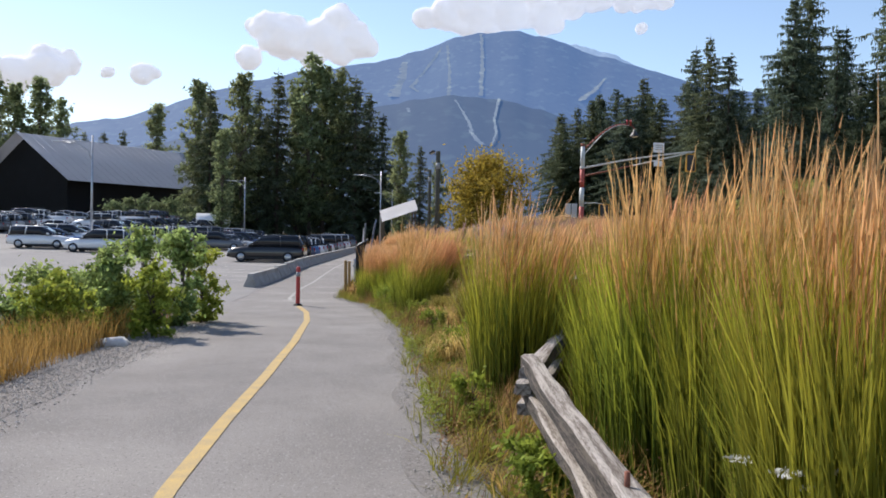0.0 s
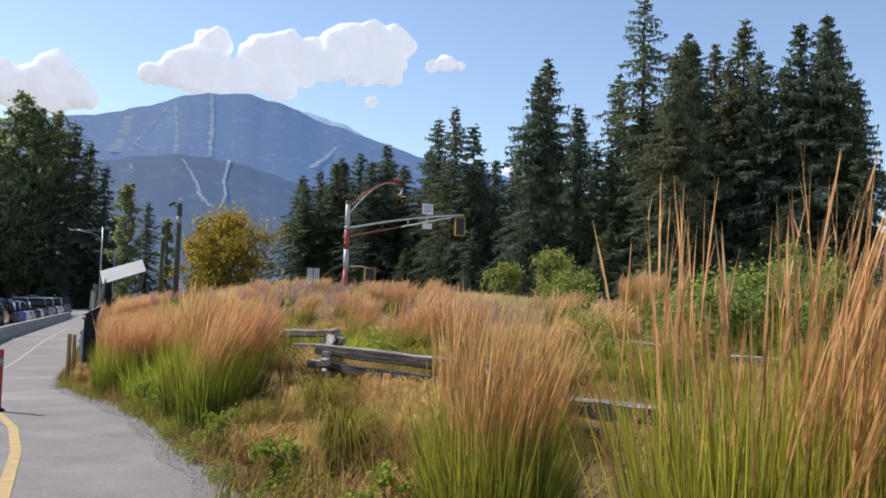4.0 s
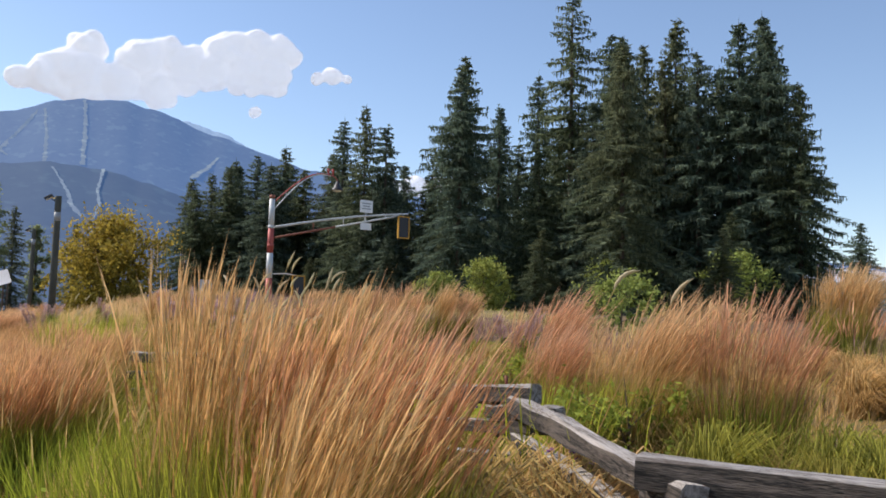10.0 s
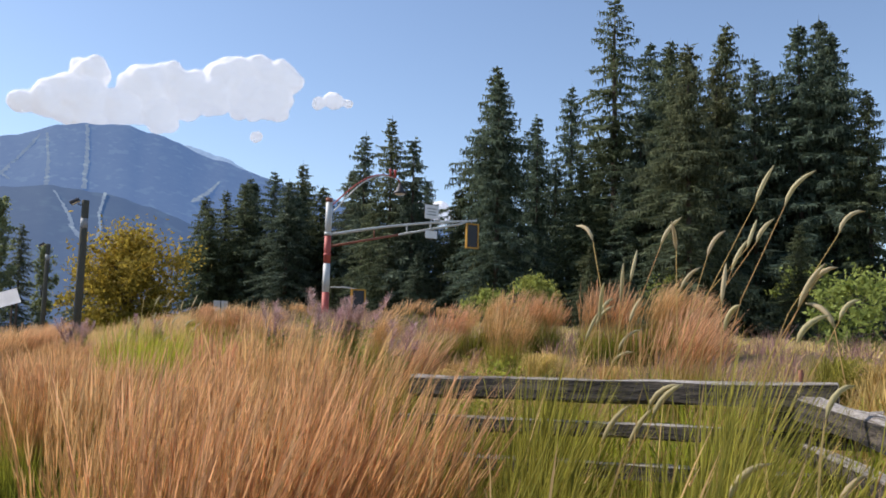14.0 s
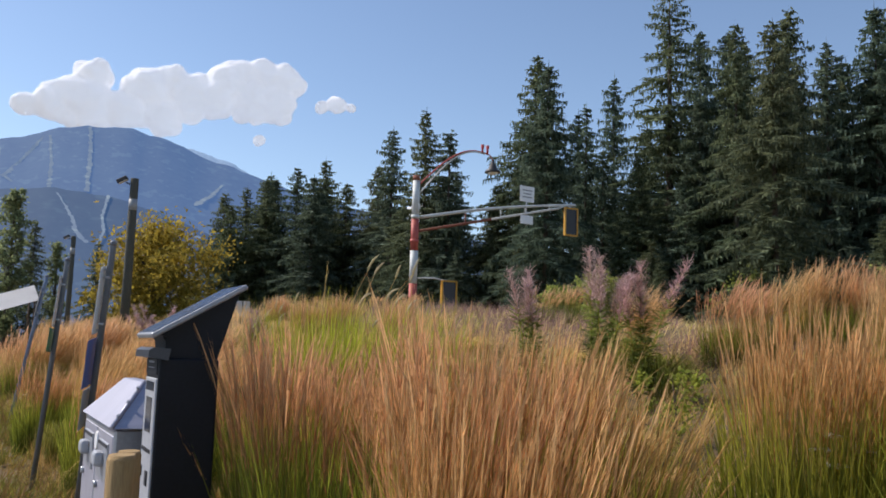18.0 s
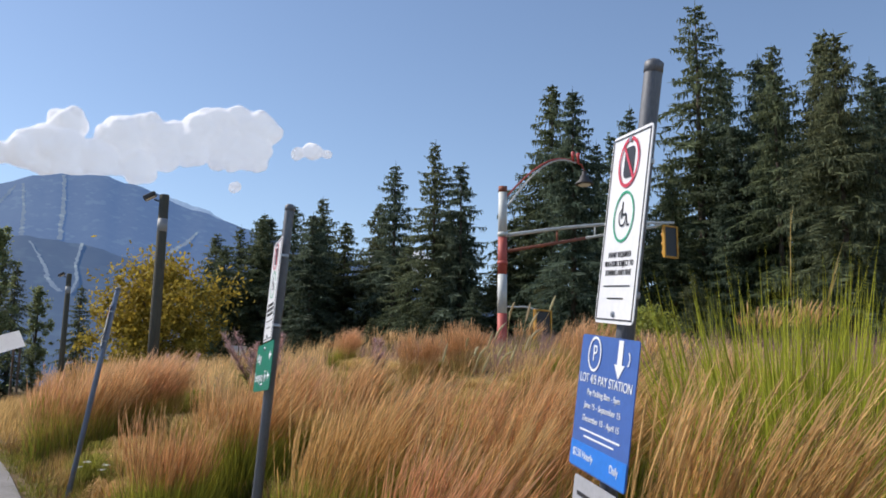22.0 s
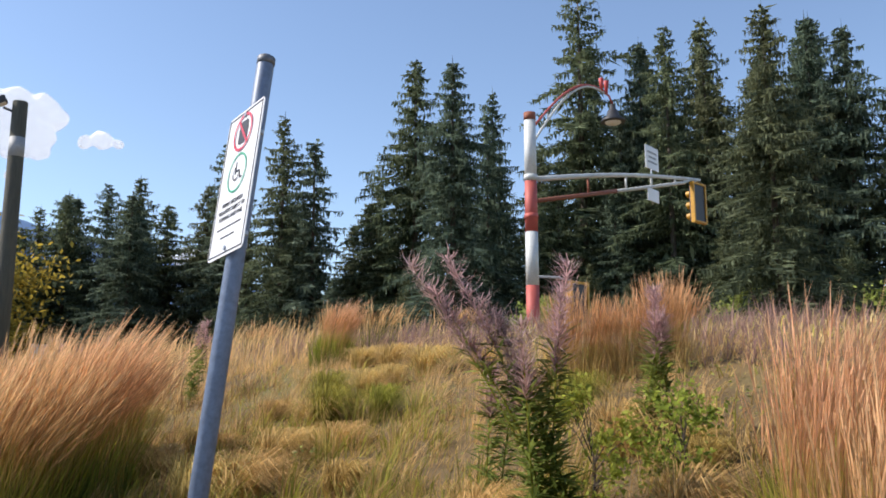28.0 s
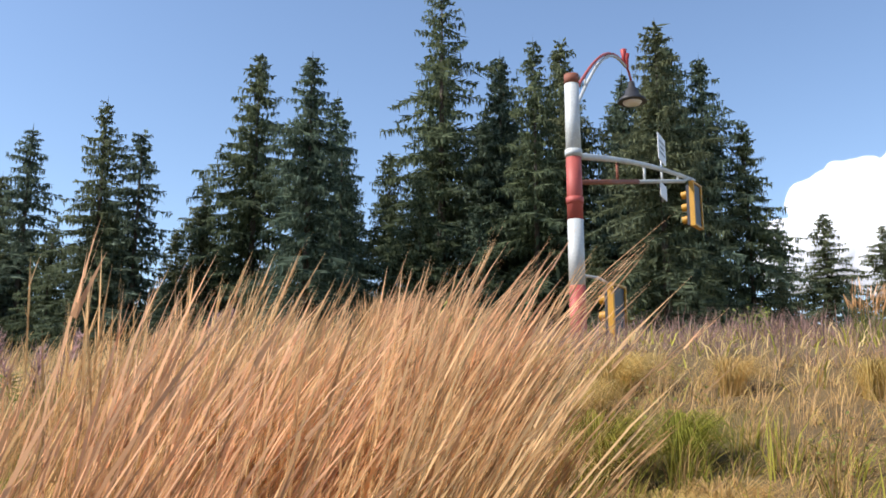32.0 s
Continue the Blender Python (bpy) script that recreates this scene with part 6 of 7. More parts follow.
for name, bm, m, x, zz in (("lettering", text_bm("Village", 0.072, 0.165), M_lettering, -0.165, 0.055), ("lettering", text_bm("Emergency", 0.072, 0.29), M_lettering, -0.105, -0.055),
                           ("arrow", arrow_left(0.085, 0.055), M_lettering, 0.215, 0.055), ("arrow", arrow_left(0.085, 0.055), M_lettering, 0.215, -0.055),
                           ("cross", bm_join(bar_bm(0.035, 0.012), bar_bm(0.012, 0.035), *[bar_bm(0.058, 0.004, 0, s * 0.027) for s in (-1, 1)], *[bar_bm(0.004, 0.05, s * 0.027, 0) for s in (-1, 1)]), M_lettering, 0.108, -0.055)):
    o = part(name, bm, m, green)
    o.location = (x, -0.003, zz)
for zz in (0.1, -0.1):
    o = part("bolt", bm_tube([(0, 0.02, 0), (0, -0.008, 0)], 0.009, 8), M_steel, green)
    o.location = (0, 0, zz)

p3, g0 = sign_post(2.528, 39.855, 2.42, M_bluepost, "leaning blue-grey steel post with a white permit sign", 0.033, (0.165, 0.045))
permit_sign(p3, 1.89 - g0, FACE)


# ==== pay station, bin, posts ====
def pay_station():
    g0 = float(land(0.75, 26.35)) - 0.03
    k = thing("pay_station", pose(0.556, 26.377, g0, 0, 0, -7.4), "black parking pay station with tilted solar panel", "pay station")
    top, W = 1.075 - g0, 0.34
    part("cabinet", bm_box((0.29, W, top), (0.147, 0, top / 2), 0.012, seg=2), M_black, k)
    part("base_plate", bm_box((0.42, 0.46, 0.05), (0.15, 0, 0.02), 0.008), M_black, k)
    part("canopy", bm_prism([(-0.055, top + 0.002), (0.04, top - 0.012), (0.05, top + 0.045), (-0.03, top + 0.05), (-0.052, top + 0.036)], 0.40), M_canopy, k, "dark grey rounded metal canopy lip")
    part("neck", bm_prism([(0.035, top), (0.285, top), (0.385, top + 0.35), (0.34, top + 0.33), (0.0, top + 0.125), (0.03, top + 0.08)], 0.30), M_black, k)
    part("neck_shoulder", bm_prism([(-0.02, top + 0.118), (0.36, top + 0.345), (0.34, top + 0.29), (0.03, top + 0.10)], 0.38), M_black, k)
    sp = part("solar_panel", bm_box((0.516, 0.459, 0.026), (0, 0, 0), 0.008, seg=2), M_lip, k, "tilted solar panel with grey rim")
    sp.matrix_local = pose(0.171, -0.021, 1.309 - g0, 0, -30.7, 0)
    part("solar_glass", bm_box((0.488, 0.431, 0.006), (0, 0, 0.0125)), M_solar, sp)
    for i in range(1, 4):
        part("cell_line", bm_box((0.488, 0.003, 0.002), (0, -0.2155 + i * 0.108, 0.0162)), M_lip, sp)
    f = part("front_panel", bm_box((0.012, 0.285, 0.80), (0.0, -0.022, top - 0.50), 0.004), M_grey, k, "light grey front panel with screen and keys")
    part("slot_plate", bm_box((0.006, 0.30, 0.075), (0.0, 0, top - 0.045), 0.002), M_black, k)
    part("slot", bm_box((0.006, 0.15, 0.010), (-0.002, 0, top - 0.022)), M_lip, k)
    part("slot", bm_box((0.006, 0.15, 0.006), (-0.002, 0, top - 0.05)), M_lip, k)
    for nm, sz, at, mm in (("display", (0.004, 0.215, 0.045), (-0.007, -0.018, top - 0.14), M_screen), ("screen", (0.004, 0.155, 0.17), (-0.007, -0.018, top - 0.28), M_screen), ("card_slot", (0.01, 0.05, 0.07), (-0.008, -0.08, top - 0.58), M_ink),
                           ("coin_slot", (0.01, 0.02, 0.05), (-0.008, 0.07, top - 0.56), M_ink), ("ticket_tray", (0.01, 0.16, 0.07), (-0.008, -0.02, top - 0.74), M_ink)):
        part(nm, bm_box(sz, at, 0.0015), mm, f)
    for i in range(5):
        part("key", bm_box((0.01, 0.024, 0.02), (-0.008, -0.12 + i * 0.05, top - 0.45), 0.003), M_ink, f)
    part("lock", bm_tube([(0.0, 0.14, top - 0.5), (-0.012, 0.14, top - 0.5)], 0.012, 10), M_steel, k)


def litter_bin():
    x, y = 0.947, 27.45
    g0 = float(land(x, y)) - 0.02
    k = thing("litter_bin", pose(x, y, g0, 0, 0, -6.5), "galvanised steel twin litter bin with sloped lid", "bin")
    z = 0.679 - g0
    part("body", bm_box((0.50, 1.27, z), (-0.10, 0, z / 2 - 0.004), 0.012), M_bin_dark, k)
    bm = bmesh.new()
    lo = [bm.verts.new(p) for p in ((-0.376, -0.668, z), (0.17, -0.668, z), (0.17, 0.668, z), (-0.376, 0.668, z))]
    hi = [bm.verts.new(p) for p in ((-0.17, -0.364, z + 0.239), (-0.09, -0.364, z + 0.239), (-0.09, 0.364, z + 0.239), (-0.17, 0.364, z + 0.239))]
    bm.faces.new(hi)
    bm.faces.new(lo[::-1])
    for i in range(4):
        bm.faces.new((lo[i], lo[(i + 1) % 4], hi[(i + 1) % 4], hi[i]))
    bmesh.ops.bevel(bm, geom=bm.edges[:], offset=0.006, segments=1, affect="EDGES")
    lid = part("lid", bm, M_bin, k, "bright sloped steel lid")
    a, c = Vector((-0.376, -0.668, z)), Vector((-0.17, -0.364, z + 0.239))
    part("seam_strip", bm_tube([a + Vector((0, 0, 0.006)), c + Vector((0, 0, 0.006))], 0.012, 6), M_bin, lid)
    for u in (0.2, 0.5, 0.8):
        p = a.lerp(c, u)
        part("rivet", bm_tube([p + Vector((0, 0, 0.010)), p + Vector((-0.004, -0.012, 0.024))], 0.009, 8), M_bin_dark, lid)
    for s in (-1, 1):
        d = part("door", bm_box((0.014, 0.58, z - 0.12), (-0.347, s * 0.315, z / 2 + 0.02), 0.006), M_bin, k, "steel door with a pull hatch")
        part("hatch", bm_box((0.012, 0.36, 0.22), (-0.358, s * 0.315, z - 0.20), 0.006), M_bin_dark, d)
        part("hatch_gap", bm_box((0.006, 0.34, 0.018), (-0.364, s * 0.315, z - 0.11)), M_ink, d)
        part("handle", bm_box((0.06, 0.13, 0.085), (-0.385, s * 0.315, z - 0.19), 0.02, seg=2), M_grey, d)
        part("lock", bm_tube([(-0.352, s * 0.315 + 0.2, z - 0.36), (-0.374, s * 0.315 + 0.2, z - 0.36)], 0.02, 10), M_steel, d)
    part("notice", bm_tube([(-0.352, 0, z - 0.12), (-0.362, 0, z - 0.12)], 0.055, 16), M_signwhite, k, "round white notice")


pay_station()
litter_bin()
for x, y, top, r in ((0.15, 25.28, 0.74, 0.055), (0.30, 25.72, 0.70, 0.05)):
    g0 = float(land(x, y))
    p = thing("wooden_post", pose(x, y, g0, 1.5, -1, 0), "short round tan wooden post beside the pay station", "post", "wooden posts")
    part("shaft", bm_tube([(0, 0, -0.3), (0, 0, top - g0 - 0.02), (0, 0, top - g0)], [r, r * 0.97, r * 0.85], 14), M_post_tan, p)

# flexible red bollard on the centre line
bo = thing("bollard", pose(-1.5, 16.0, float(land(-1.5, 16.0))), "worn red plastic bollard with a grey band on the path", "bollard")
part("post", bm_tube([(0, 0, 0.02), (0, 0, 0.1), (0, 0, 0.78), (0, 0, 0.87), (0, 0, 0.885)], [0.055, 0.048, 0.046, 0.046, 0.03], 16), M_bollred, bo)
part("band", bm_tube([(0, 0, 0.66), (0, 0, 0.76)], [0.0485, 0.0485], 16), M_band, bo, "grey reflective band")
part("base", bm_tube([(0, 0, 0.0), (0, 0, 0.03), (0, 0, 0.045)], [0.10, 0.095, 0.06], 16), M_black, bo)
st = new("stone", fast_mesh("stone", np.array([[-.22, -.1, 0], [.2, -.12, 0], [.24, .1, 0], [-.18, .13, 0], [-.15, -.05, .10], [.12, -.06, .13], [.15, .05, .11], [-.1, .08, .08]]), [(np.array([[0, 1, 5, 4], [1, 2, 6, 5], [2, 3, 7, 6], [3, 0, 4, 7], [4, 5, 6, 7], [3, 2, 1, 0]]), 0)], [M_rock], smooth=False))
st.matrix_world = pose(-3.95, 7.9, float(land(-3.95, 7.9)) + 0.005)
tagged(st, "pale stone lying on the gravel verge", "stone")

# concrete barrier blocks between path and car park
yb, nb = 29.8, 0
blk = None
while yb < 84:
    y2 = yb + 3.02
    xa, xb = float(left_edge(yb)) - 0.3, float(left_edge(y2)) - 0.3
    ang = math.degrees(math.atan2(-(xb - xa), y2 - yb))
    m = pose((xa + xb) / 2, (yb + y2) / 2, float(land((xa + xb) / 2, (yb + y2) / 2)), 0, 0, ang)
    if blk is None:
        blk = thing("concrete_barrier", m, "low grey concrete barrier block beside the path", "barrier", "barrier blocks")
        bm = bm_prism([(-0.26, 0), (0.26, 0), (0.24, 0.12), (0.12, 0.36), (0.10, 0.52), (-0.10, 0.52), (-0.12, 0.36), (-0.24, 0.12)], 2.99)
        bmesh.ops.bevel(bm, geom=[e for e in bm.edges if abs(e.verts[0].co.y - e.verts[1].co.y) < 0.01], offset=0.02, segments=1, affect="EDGES")
        part("block", bm, M_concrete, blk)
    else:
        copy_thing(blk, m)
    yb, nb = y2, nb + 1


# ==== split-rail zigzag fence ====
def rail_bm(a, c, w, h, seed):
    """A split log: an uneven six-sided bar from a to c with checked, chamfered edges."""
    rg = np.random.default_rng(seed)
    a, c = Vector(a), Vector(c)
    t = (c - a).normalized()
    s = t.cross(Vector((0, 0, 1))).normalized()
    u = s.cross(t)
    prof = [(-0.5, -0.35), (-0.45, 0.4), (-0.3, 0.5), (0.3, 0.48), (0.48, 0.37), (0.45, -0.4), (0.1, -0.5)]
    bm = bmesh.new()
    rings = []
    n = 9
    for i in range(n):
        p = a.lerp(c, i / (n - 1)) + u * rg.normal(0, 0.003) + s * rg.normal(0, 0.006)
        k = 1 + rg.normal(0, 0.035)
        rings.append([bm.verts.new(p + s * (x * w * k + rg.normal(0, 0.005)) + u * (z * h * k + rg.normal(0, 0.0045))) for x, z in prof])
    m = len(prof)
    for r0, r1 in zip(rings, rings[1:]):
        for j in range(m):
            # top faces stay pale; sides and underside take the wood with painted shade
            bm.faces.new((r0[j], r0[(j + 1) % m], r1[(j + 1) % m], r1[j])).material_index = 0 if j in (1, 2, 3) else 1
    bm.faces.new(rings[0][::-1])
    bm.faces.new(rings[-1])
    bmesh.ops.recalc_face_normals(bm, faces=bm.faces)
    return bm


def rail_part(a, c, w, h, seed, parent):
    """A rail built along its own x, laid from a to c."""
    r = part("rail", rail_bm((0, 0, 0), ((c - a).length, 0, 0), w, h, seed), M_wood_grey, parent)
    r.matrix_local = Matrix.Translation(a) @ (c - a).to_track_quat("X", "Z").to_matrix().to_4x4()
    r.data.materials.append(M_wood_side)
    return r


def fence(nodes, label, long_rail=-1):
    f = thing("split_rail_fence", pose(nodes[0][0], nodes[0][1], float(land(nodes[0][0], nodes[0][1]))), label, "fence")
    o = f.matrix_world.translation
    for i, (p, q) in enumerate(zip(nodes, nodes[1:])):
        p, q = Vector(p), Vector(q)
        t = (q - p).normalized()
        drop = 0.06 if i % 2 else 0.0
        thin = 0.78 if p.y > 12 or p.y < 5 else 1.0
        levels = 3 if p.y > 13 else 2
        for k in range(levels):
            z = -0.08 - drop - k * 0.195
            over = 0.14 if k % 2 == 0 else 0.26
            a, c = p - t * (0.55 if i == long_rail and k == 0 else over) + Vector((0, 0, z)) - o, q + t * over + Vector((0, 0, z)) - o
            foot = min(float(land(p.x, p.y)), float(land(q.x, q.y)))
            if min(a.z, c.z) + o.z < foot - 0.15:
                continue
            r = rail_part(a, c, (0.16 if k == 0 else 0.13) * thin, (0.155 if k == 0 else 0.11) * thin, 300 + i * 10 + k, f)
            way = Vector(((c - a).length, 0, 0))
            part("spike", bm_tube([way * 0.07 + Vector((0, 0, 0.04)), way * 0.07 + Vector((0.004, 0, 0.115))], 0.011, 7), M_rust, r) if k == 0 else None
    for i, p in enumerate(nodes[1:-1]):
        foot, c = float(land(p[0], p[1])), Vector(p)
        t = (Vector(nodes[i + 2]) - c).normalized()
        m = c + Vector((0, 0, -0.19)) - o
        if m.z + o.z > foot:
            rail_part(m - t * 0.32, m + t * 0.2, 0.12, 0.09, 360 + i * 5, f).name = "log_end"


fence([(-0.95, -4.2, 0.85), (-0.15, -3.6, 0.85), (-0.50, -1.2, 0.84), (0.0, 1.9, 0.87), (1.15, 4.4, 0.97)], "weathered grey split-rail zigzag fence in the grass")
fence([(2.9, 7.3, 0.98), (2.0, 8.5, 1.0), (3.22, 10.42, 1.09), (2.13, 12.42, 1.17), (2.87, 14.25, 1.32), (2.3, 17.0, 1.19), (3.2, 18.35, 1.32), (2.3, 20.0, 1.28)], "weathered grey split-rail zigzag fence with shade painted into its dark undersides", 2)
far_f = thing("split_rail_fence", pose(7.2, 12.0, float(land(7.2, 12.0))), "low grey log fence farther up the meadow", "fence")
for i, (a, c) in enumerate((((7.25, 13.3, 0.16), (7.15, 11.1, 0.18)), ((7.25, 11.4, 0.12), (7.05, 9.0, 0.14)))):
    z0 = far_f.matrix_world.translation
    a, c = [Vector((p[0], p[1], float(land(p[0], p[1])) + p[2])) - z0 for p in (a, c)]
    r = rail_part(a, c, 0.16, 0.13, 400 + i, far_f)
    part("prop", bm_tube([c + Vector((0, 0, -0.4)), c], 0.05, 7), M_wood_dark, far_f)


# ==== traffic signal mast ====
def mast():
    x, y = 16.07, 47.91
    g0 = float(land(x, y))
    k = thing("signal_mast", pose(x, y, g0), "red and white banded traffic signal mast with arm and lamp", "traffic signal")
    def seg(name, z0, z1, r0, r1, m, label=""):
        part(name, bm_tube([(0, 0, z0 - g0), (0, 0, z1 - g0)], [r0, r1], 16), m, k, label)
    seg("pole_foot", g0 - 0.3, 3.57, 0.150, 0.145, M_trred)
    seg("pole_white_band", 3.57, 4.75, 0.145, 0.142, M_trwhite)
    seg("pole_red_band", 4.75, 5.9, 0.142, 0.138, M_trred, "faded red band")
    seg("pole_top", 5.9, 7.3, 0.138, 0.132, M_trwhite)
    seg("cap", 7.3, 7.48, 0.137, 0.137, M_rust, "rusty red cap")
    for z in (5.1, 5.98):
        seg("collar", z - 0.06, z + 0.06, 0.155, 0.155, M_trred if z < 5.5 else M_trwhite)
    part("base_flange", bm_tube([(0, 0, -0.02), (0, 0, 0.04)], 0.26, 16), M_rust, k)
    tip = Vector((23.10 - x, 47.05 - y, 7.17 - g0))
    a = Vector((0.12, 0, 5.97 - g0))
    def up(u):
        return a.lerp(tip, u) + Vector((0, 0, 0.12 * math.sin(u * math.pi)))
    part("upper_arm", bm_tube([up(i / 12) for i in range(13)], [0.062 - 0.018 * i / 12 for i in range(13)], 12), M_trwhite, k)
    lo0, lo1 = Vector((0.12, -0.0, 5.47 - g0)), up(0.88) + Vector((0, 0, -0.12))
    part("lower_arm_root", bm_tube([lo0, lo0.lerp(lo1, 0.5)], 0.05, 10), M_rust, k, "rusty red lower brace")
    part("lower_arm_end", bm_tube([lo0.lerp(lo1, 0.5), lo1, up(0.93)], 0.046, 10), M_trwhite, k)
    for u in (0.28, 0.5, 0.66, 0.82):
        lu = lo0.lerp(lo1, u / 0.88)
        part("strut", bm_tube([up(u), lu], 0.028, 8), M_trwhite if u > 0.3 else M_rust, k)
    # lamp bracket
    def arch(u, s):
        return Vector((0.1 + 2.75 * u, -0.30 * u, 7.15 - 0.35 * s - g0 + (1.6 + 0.32 * s) * math.sin(min(1, u * 1.02) * math.pi * 0.56)))
    for s in (0, 1):
        part("lamp_bracket", bm_tube([arch(i / 12, s) for i in range(13)], 0.03, 8), M_trred if s == 0 else M_trwhite, k)
    for u in (0.2, 0.4, 0.6):
        part("bracket_rung", bm_tube([arch(u, 0), arch(u, 1)], 0.016, 6), M_trwhite, k)
    e = arch(1, 0)
    for dx in (-0.12, 0.12):
        part("red_finial", bm_tube([e + Vector((dx, 0, -0.02)), e + Vector((dx, 0, 0.16)), e + Vector((dx, 0, 0.3)), e + Vector((dx, 0, 0.32))], [0.035, 0.045, 0.07, 0.03], 8), M_bollred, k)
    b = e + Vector((0.38, -0.02, -0.25))
    part("lamp_stem", bm_tube([e, e + Vector((0.25, 0, -0.05)), b], 0.026, 8), M_trred, k)
    bell = part("lamp_bell", bm_tube([b, b + Vector((0, 0, -0.13)), b + Vector((0, 0, -0.16)), b + Vector((0, 0, -0.30)), b + Vector((0, 0, -0.40)), b + Vector((0, 0, -0.46))], [0.07, 0.08, 0.13, 0.17, 0.29, 0.31], 18), M_lamphead, k, "dark bell-shaped street lamp")
    part("lamp_glass", bm_tube([b + Vector((0, 0, -0.44)), b + Vector((0, 0, -0.50)), b + Vector((0, 0, -0.52))], [0.22, 0.18, 0.08], 14), M_glow, bell)
    def signal(name, c, face, w, h):
        s = part(name, bm_box((w * 0.55, 0.2, h * 0.92), (0, 0, 0), 0.02), M_lamphead, k, "dark three-light signal head with a yellow-rimmed backboard")
        s.matrix_local = Matrix.Translation(c) @ pose(0, 0, 0, 0, 0, face)
        part("backboard", bm_box((w * 0.84, 0.02, h * 0.9), (0, -0.108, 0), 0.004), M_ink, s)
        rim = bm_join(*[bm_box((w * 0.09, 0.12, h), (q * w * 0.46, -0.09, 0), 0.004) for q in (-1, 1)], *[bm_box((w * 0.82, 0.12, w * 0.09), (0, -0.09, q * (h / 2 - w * 0.045)), 0.004) for q in (-1, 1)])
        part("rim", rim, M_sigyellow, s)
        for i in (-1, 0, 1):
            part("visor", bm_tube([(0, 0.09, i * h * 0.28), (0, 0.25, i * h * 0.28 - 0.02)], [0.09, 0.095], 14, False), M_sigyellow, s)
            part("lens", bm_tube([(0, 0.1, i * h * 0.28), (0, 0.115, i * h * 0.28)], [0.105, 0.09], 14), M_lamphead, s)
    signal("signal_head", tip + Vector((-0.28, 0.02, -0.72)), -8, 0.62, 1.12)
    part("signal_hanger", bm_tube([tip + Vector((-0.28, 0.02, 0)), tip + Vector((-0.28, 0.02, -0.2))], 0.03, 8), M_steel, k)
    signal("signal_head", Vector((1.35, -0.25, 3.2 - g0)), -8, 0.62, 1.12)
    part("side_bracket", bm_tube([(0.12, 0, 3.78 - g0), (0.8, -0.15, 3.82 - g0), (1.35, -0.25, 3.74 - g0)], 0.028, 8), M_trwhite, k)
    n = up(0.67)
    pl = part("street_name_plate", bm_box((0.72, 0.02, 0.62), tuple(n + Vector((0, 0, 0.48))), 0.006), M_signwhite, k, "white road sign with grey print")
    for i in range(3):
        part("print", bm_box((0.5 - 0.1 * (i % 2), 0.004, 0.05), tuple(n + Vector((0, -0.0135, 0.62 - i * 0.13)))), M_band, pl)
    part("sign_stem", bm_tube([n + Vector((0, 0.03, -0.75)), n + Vector((0, 0.03, 0.78))], 0.022, 8), M_steel, k)
    part("lower_plate", bm_box((0.62, 0.02, 0.34), tuple(n + Vector((0, 0, -0.52))), 0.006), M_signwhite, k)


mast()


# ==== poles and lamps ====
def wood_pole(x, y, top, turn, r=0.16):
    g0 = float(land(x, y))
    k = thing("wooden_light_pole", pose(x, y, g0), "round dark wooden pole with grey wrap and floodlight", "light pole", "wooden light poles")
    h = top - g0
    part("shaft", bm_tube([(0, 0, -0.4), (0, 0, h * 0.5), (0, 0, h - 0.02), (0, 0, h)], [r * 1.12, r * 1.04, r * 0.95, r * 0.9], 16), M_post, k)
    part("wrap", bm_tube([(0, 0, h - 1.23), (0, 0, h - 0.8)], r * 0.99, 16), M_band, k, "pale grey wrap")
    d = Vector((math.cos(radians(turn)), math.sin(radians(turn)), 0))
    part("bracket", bm_tube([(0, 0, h - 0.28), d * 0.32 + Vector((0, 0, h - 0.16))], 0.028, 8), M_lamphead, k)
    hd = part("floodlight", bm_box((0.42, 0.26, 0.16), (0, 0, 0), 0.04, seg=2), M_lamphead, k, "dark floodlight head")
    hd.matrix_local = Matrix.Translation(d * 0.46 + Vector((0, 0, h - 0.06))) @ pose(0, 0, 0, 0, 28, turn)
    part("glass", bm_box((0.34, 0.2, 0.012), (0, 0, -0.083)), M_glow, hd)


wood_pole(8.26, 55.72, 7.42, 150)
wood_pole(12.25, 84.67, 8.28, 150)


def street_lamp(x, y, top, reach, label):
    g0 = float(land(x, y))
    k = thing("street_lamp", pose(x, y, g0), label, "street lamp", "car park lamps")
    h = top - g0
    part("mast", bm_tube([(0, 0, -0.2), (0, 0, h)], [0.11, 0.07], 12), M_steel, k)
    for s in (-1,):
        part("arm", bm_tube([(0, 0, h - 2.2), (s * reach * 0.12, 0, h - 1.2), (s * reach * 0.4, 0, h - 0.75), (s * reach, 0, h - 0.55)], 0.045, 8), M_steel, k)
        part("brace", bm_tube([(0, 0, h - 0.5), (s * reach, 0, h - 0.52)], 0.03, 8), M_steel, k)
        part("lamp_head", bm_box((0.7, 0.28, 0.12), (s * (reach + 0.3), 0, h - 0.55), 0.03), M_steel, k)


street_lamp(9.88, 111.3, 9.8, 3.0, "tall galvanised street lamp with a curved arm")
street_lamp(13.2, 127, 8.2, 2.0, "galvanised street lamp with a curved arm")
street_lamp(-17.6, 70, 9.0, 2.4, "galvanised car park lamp with a short arm")
street_lamp(-8.2, 120, 9.0, 1.8, "galvanised car park lamp with a short arm")

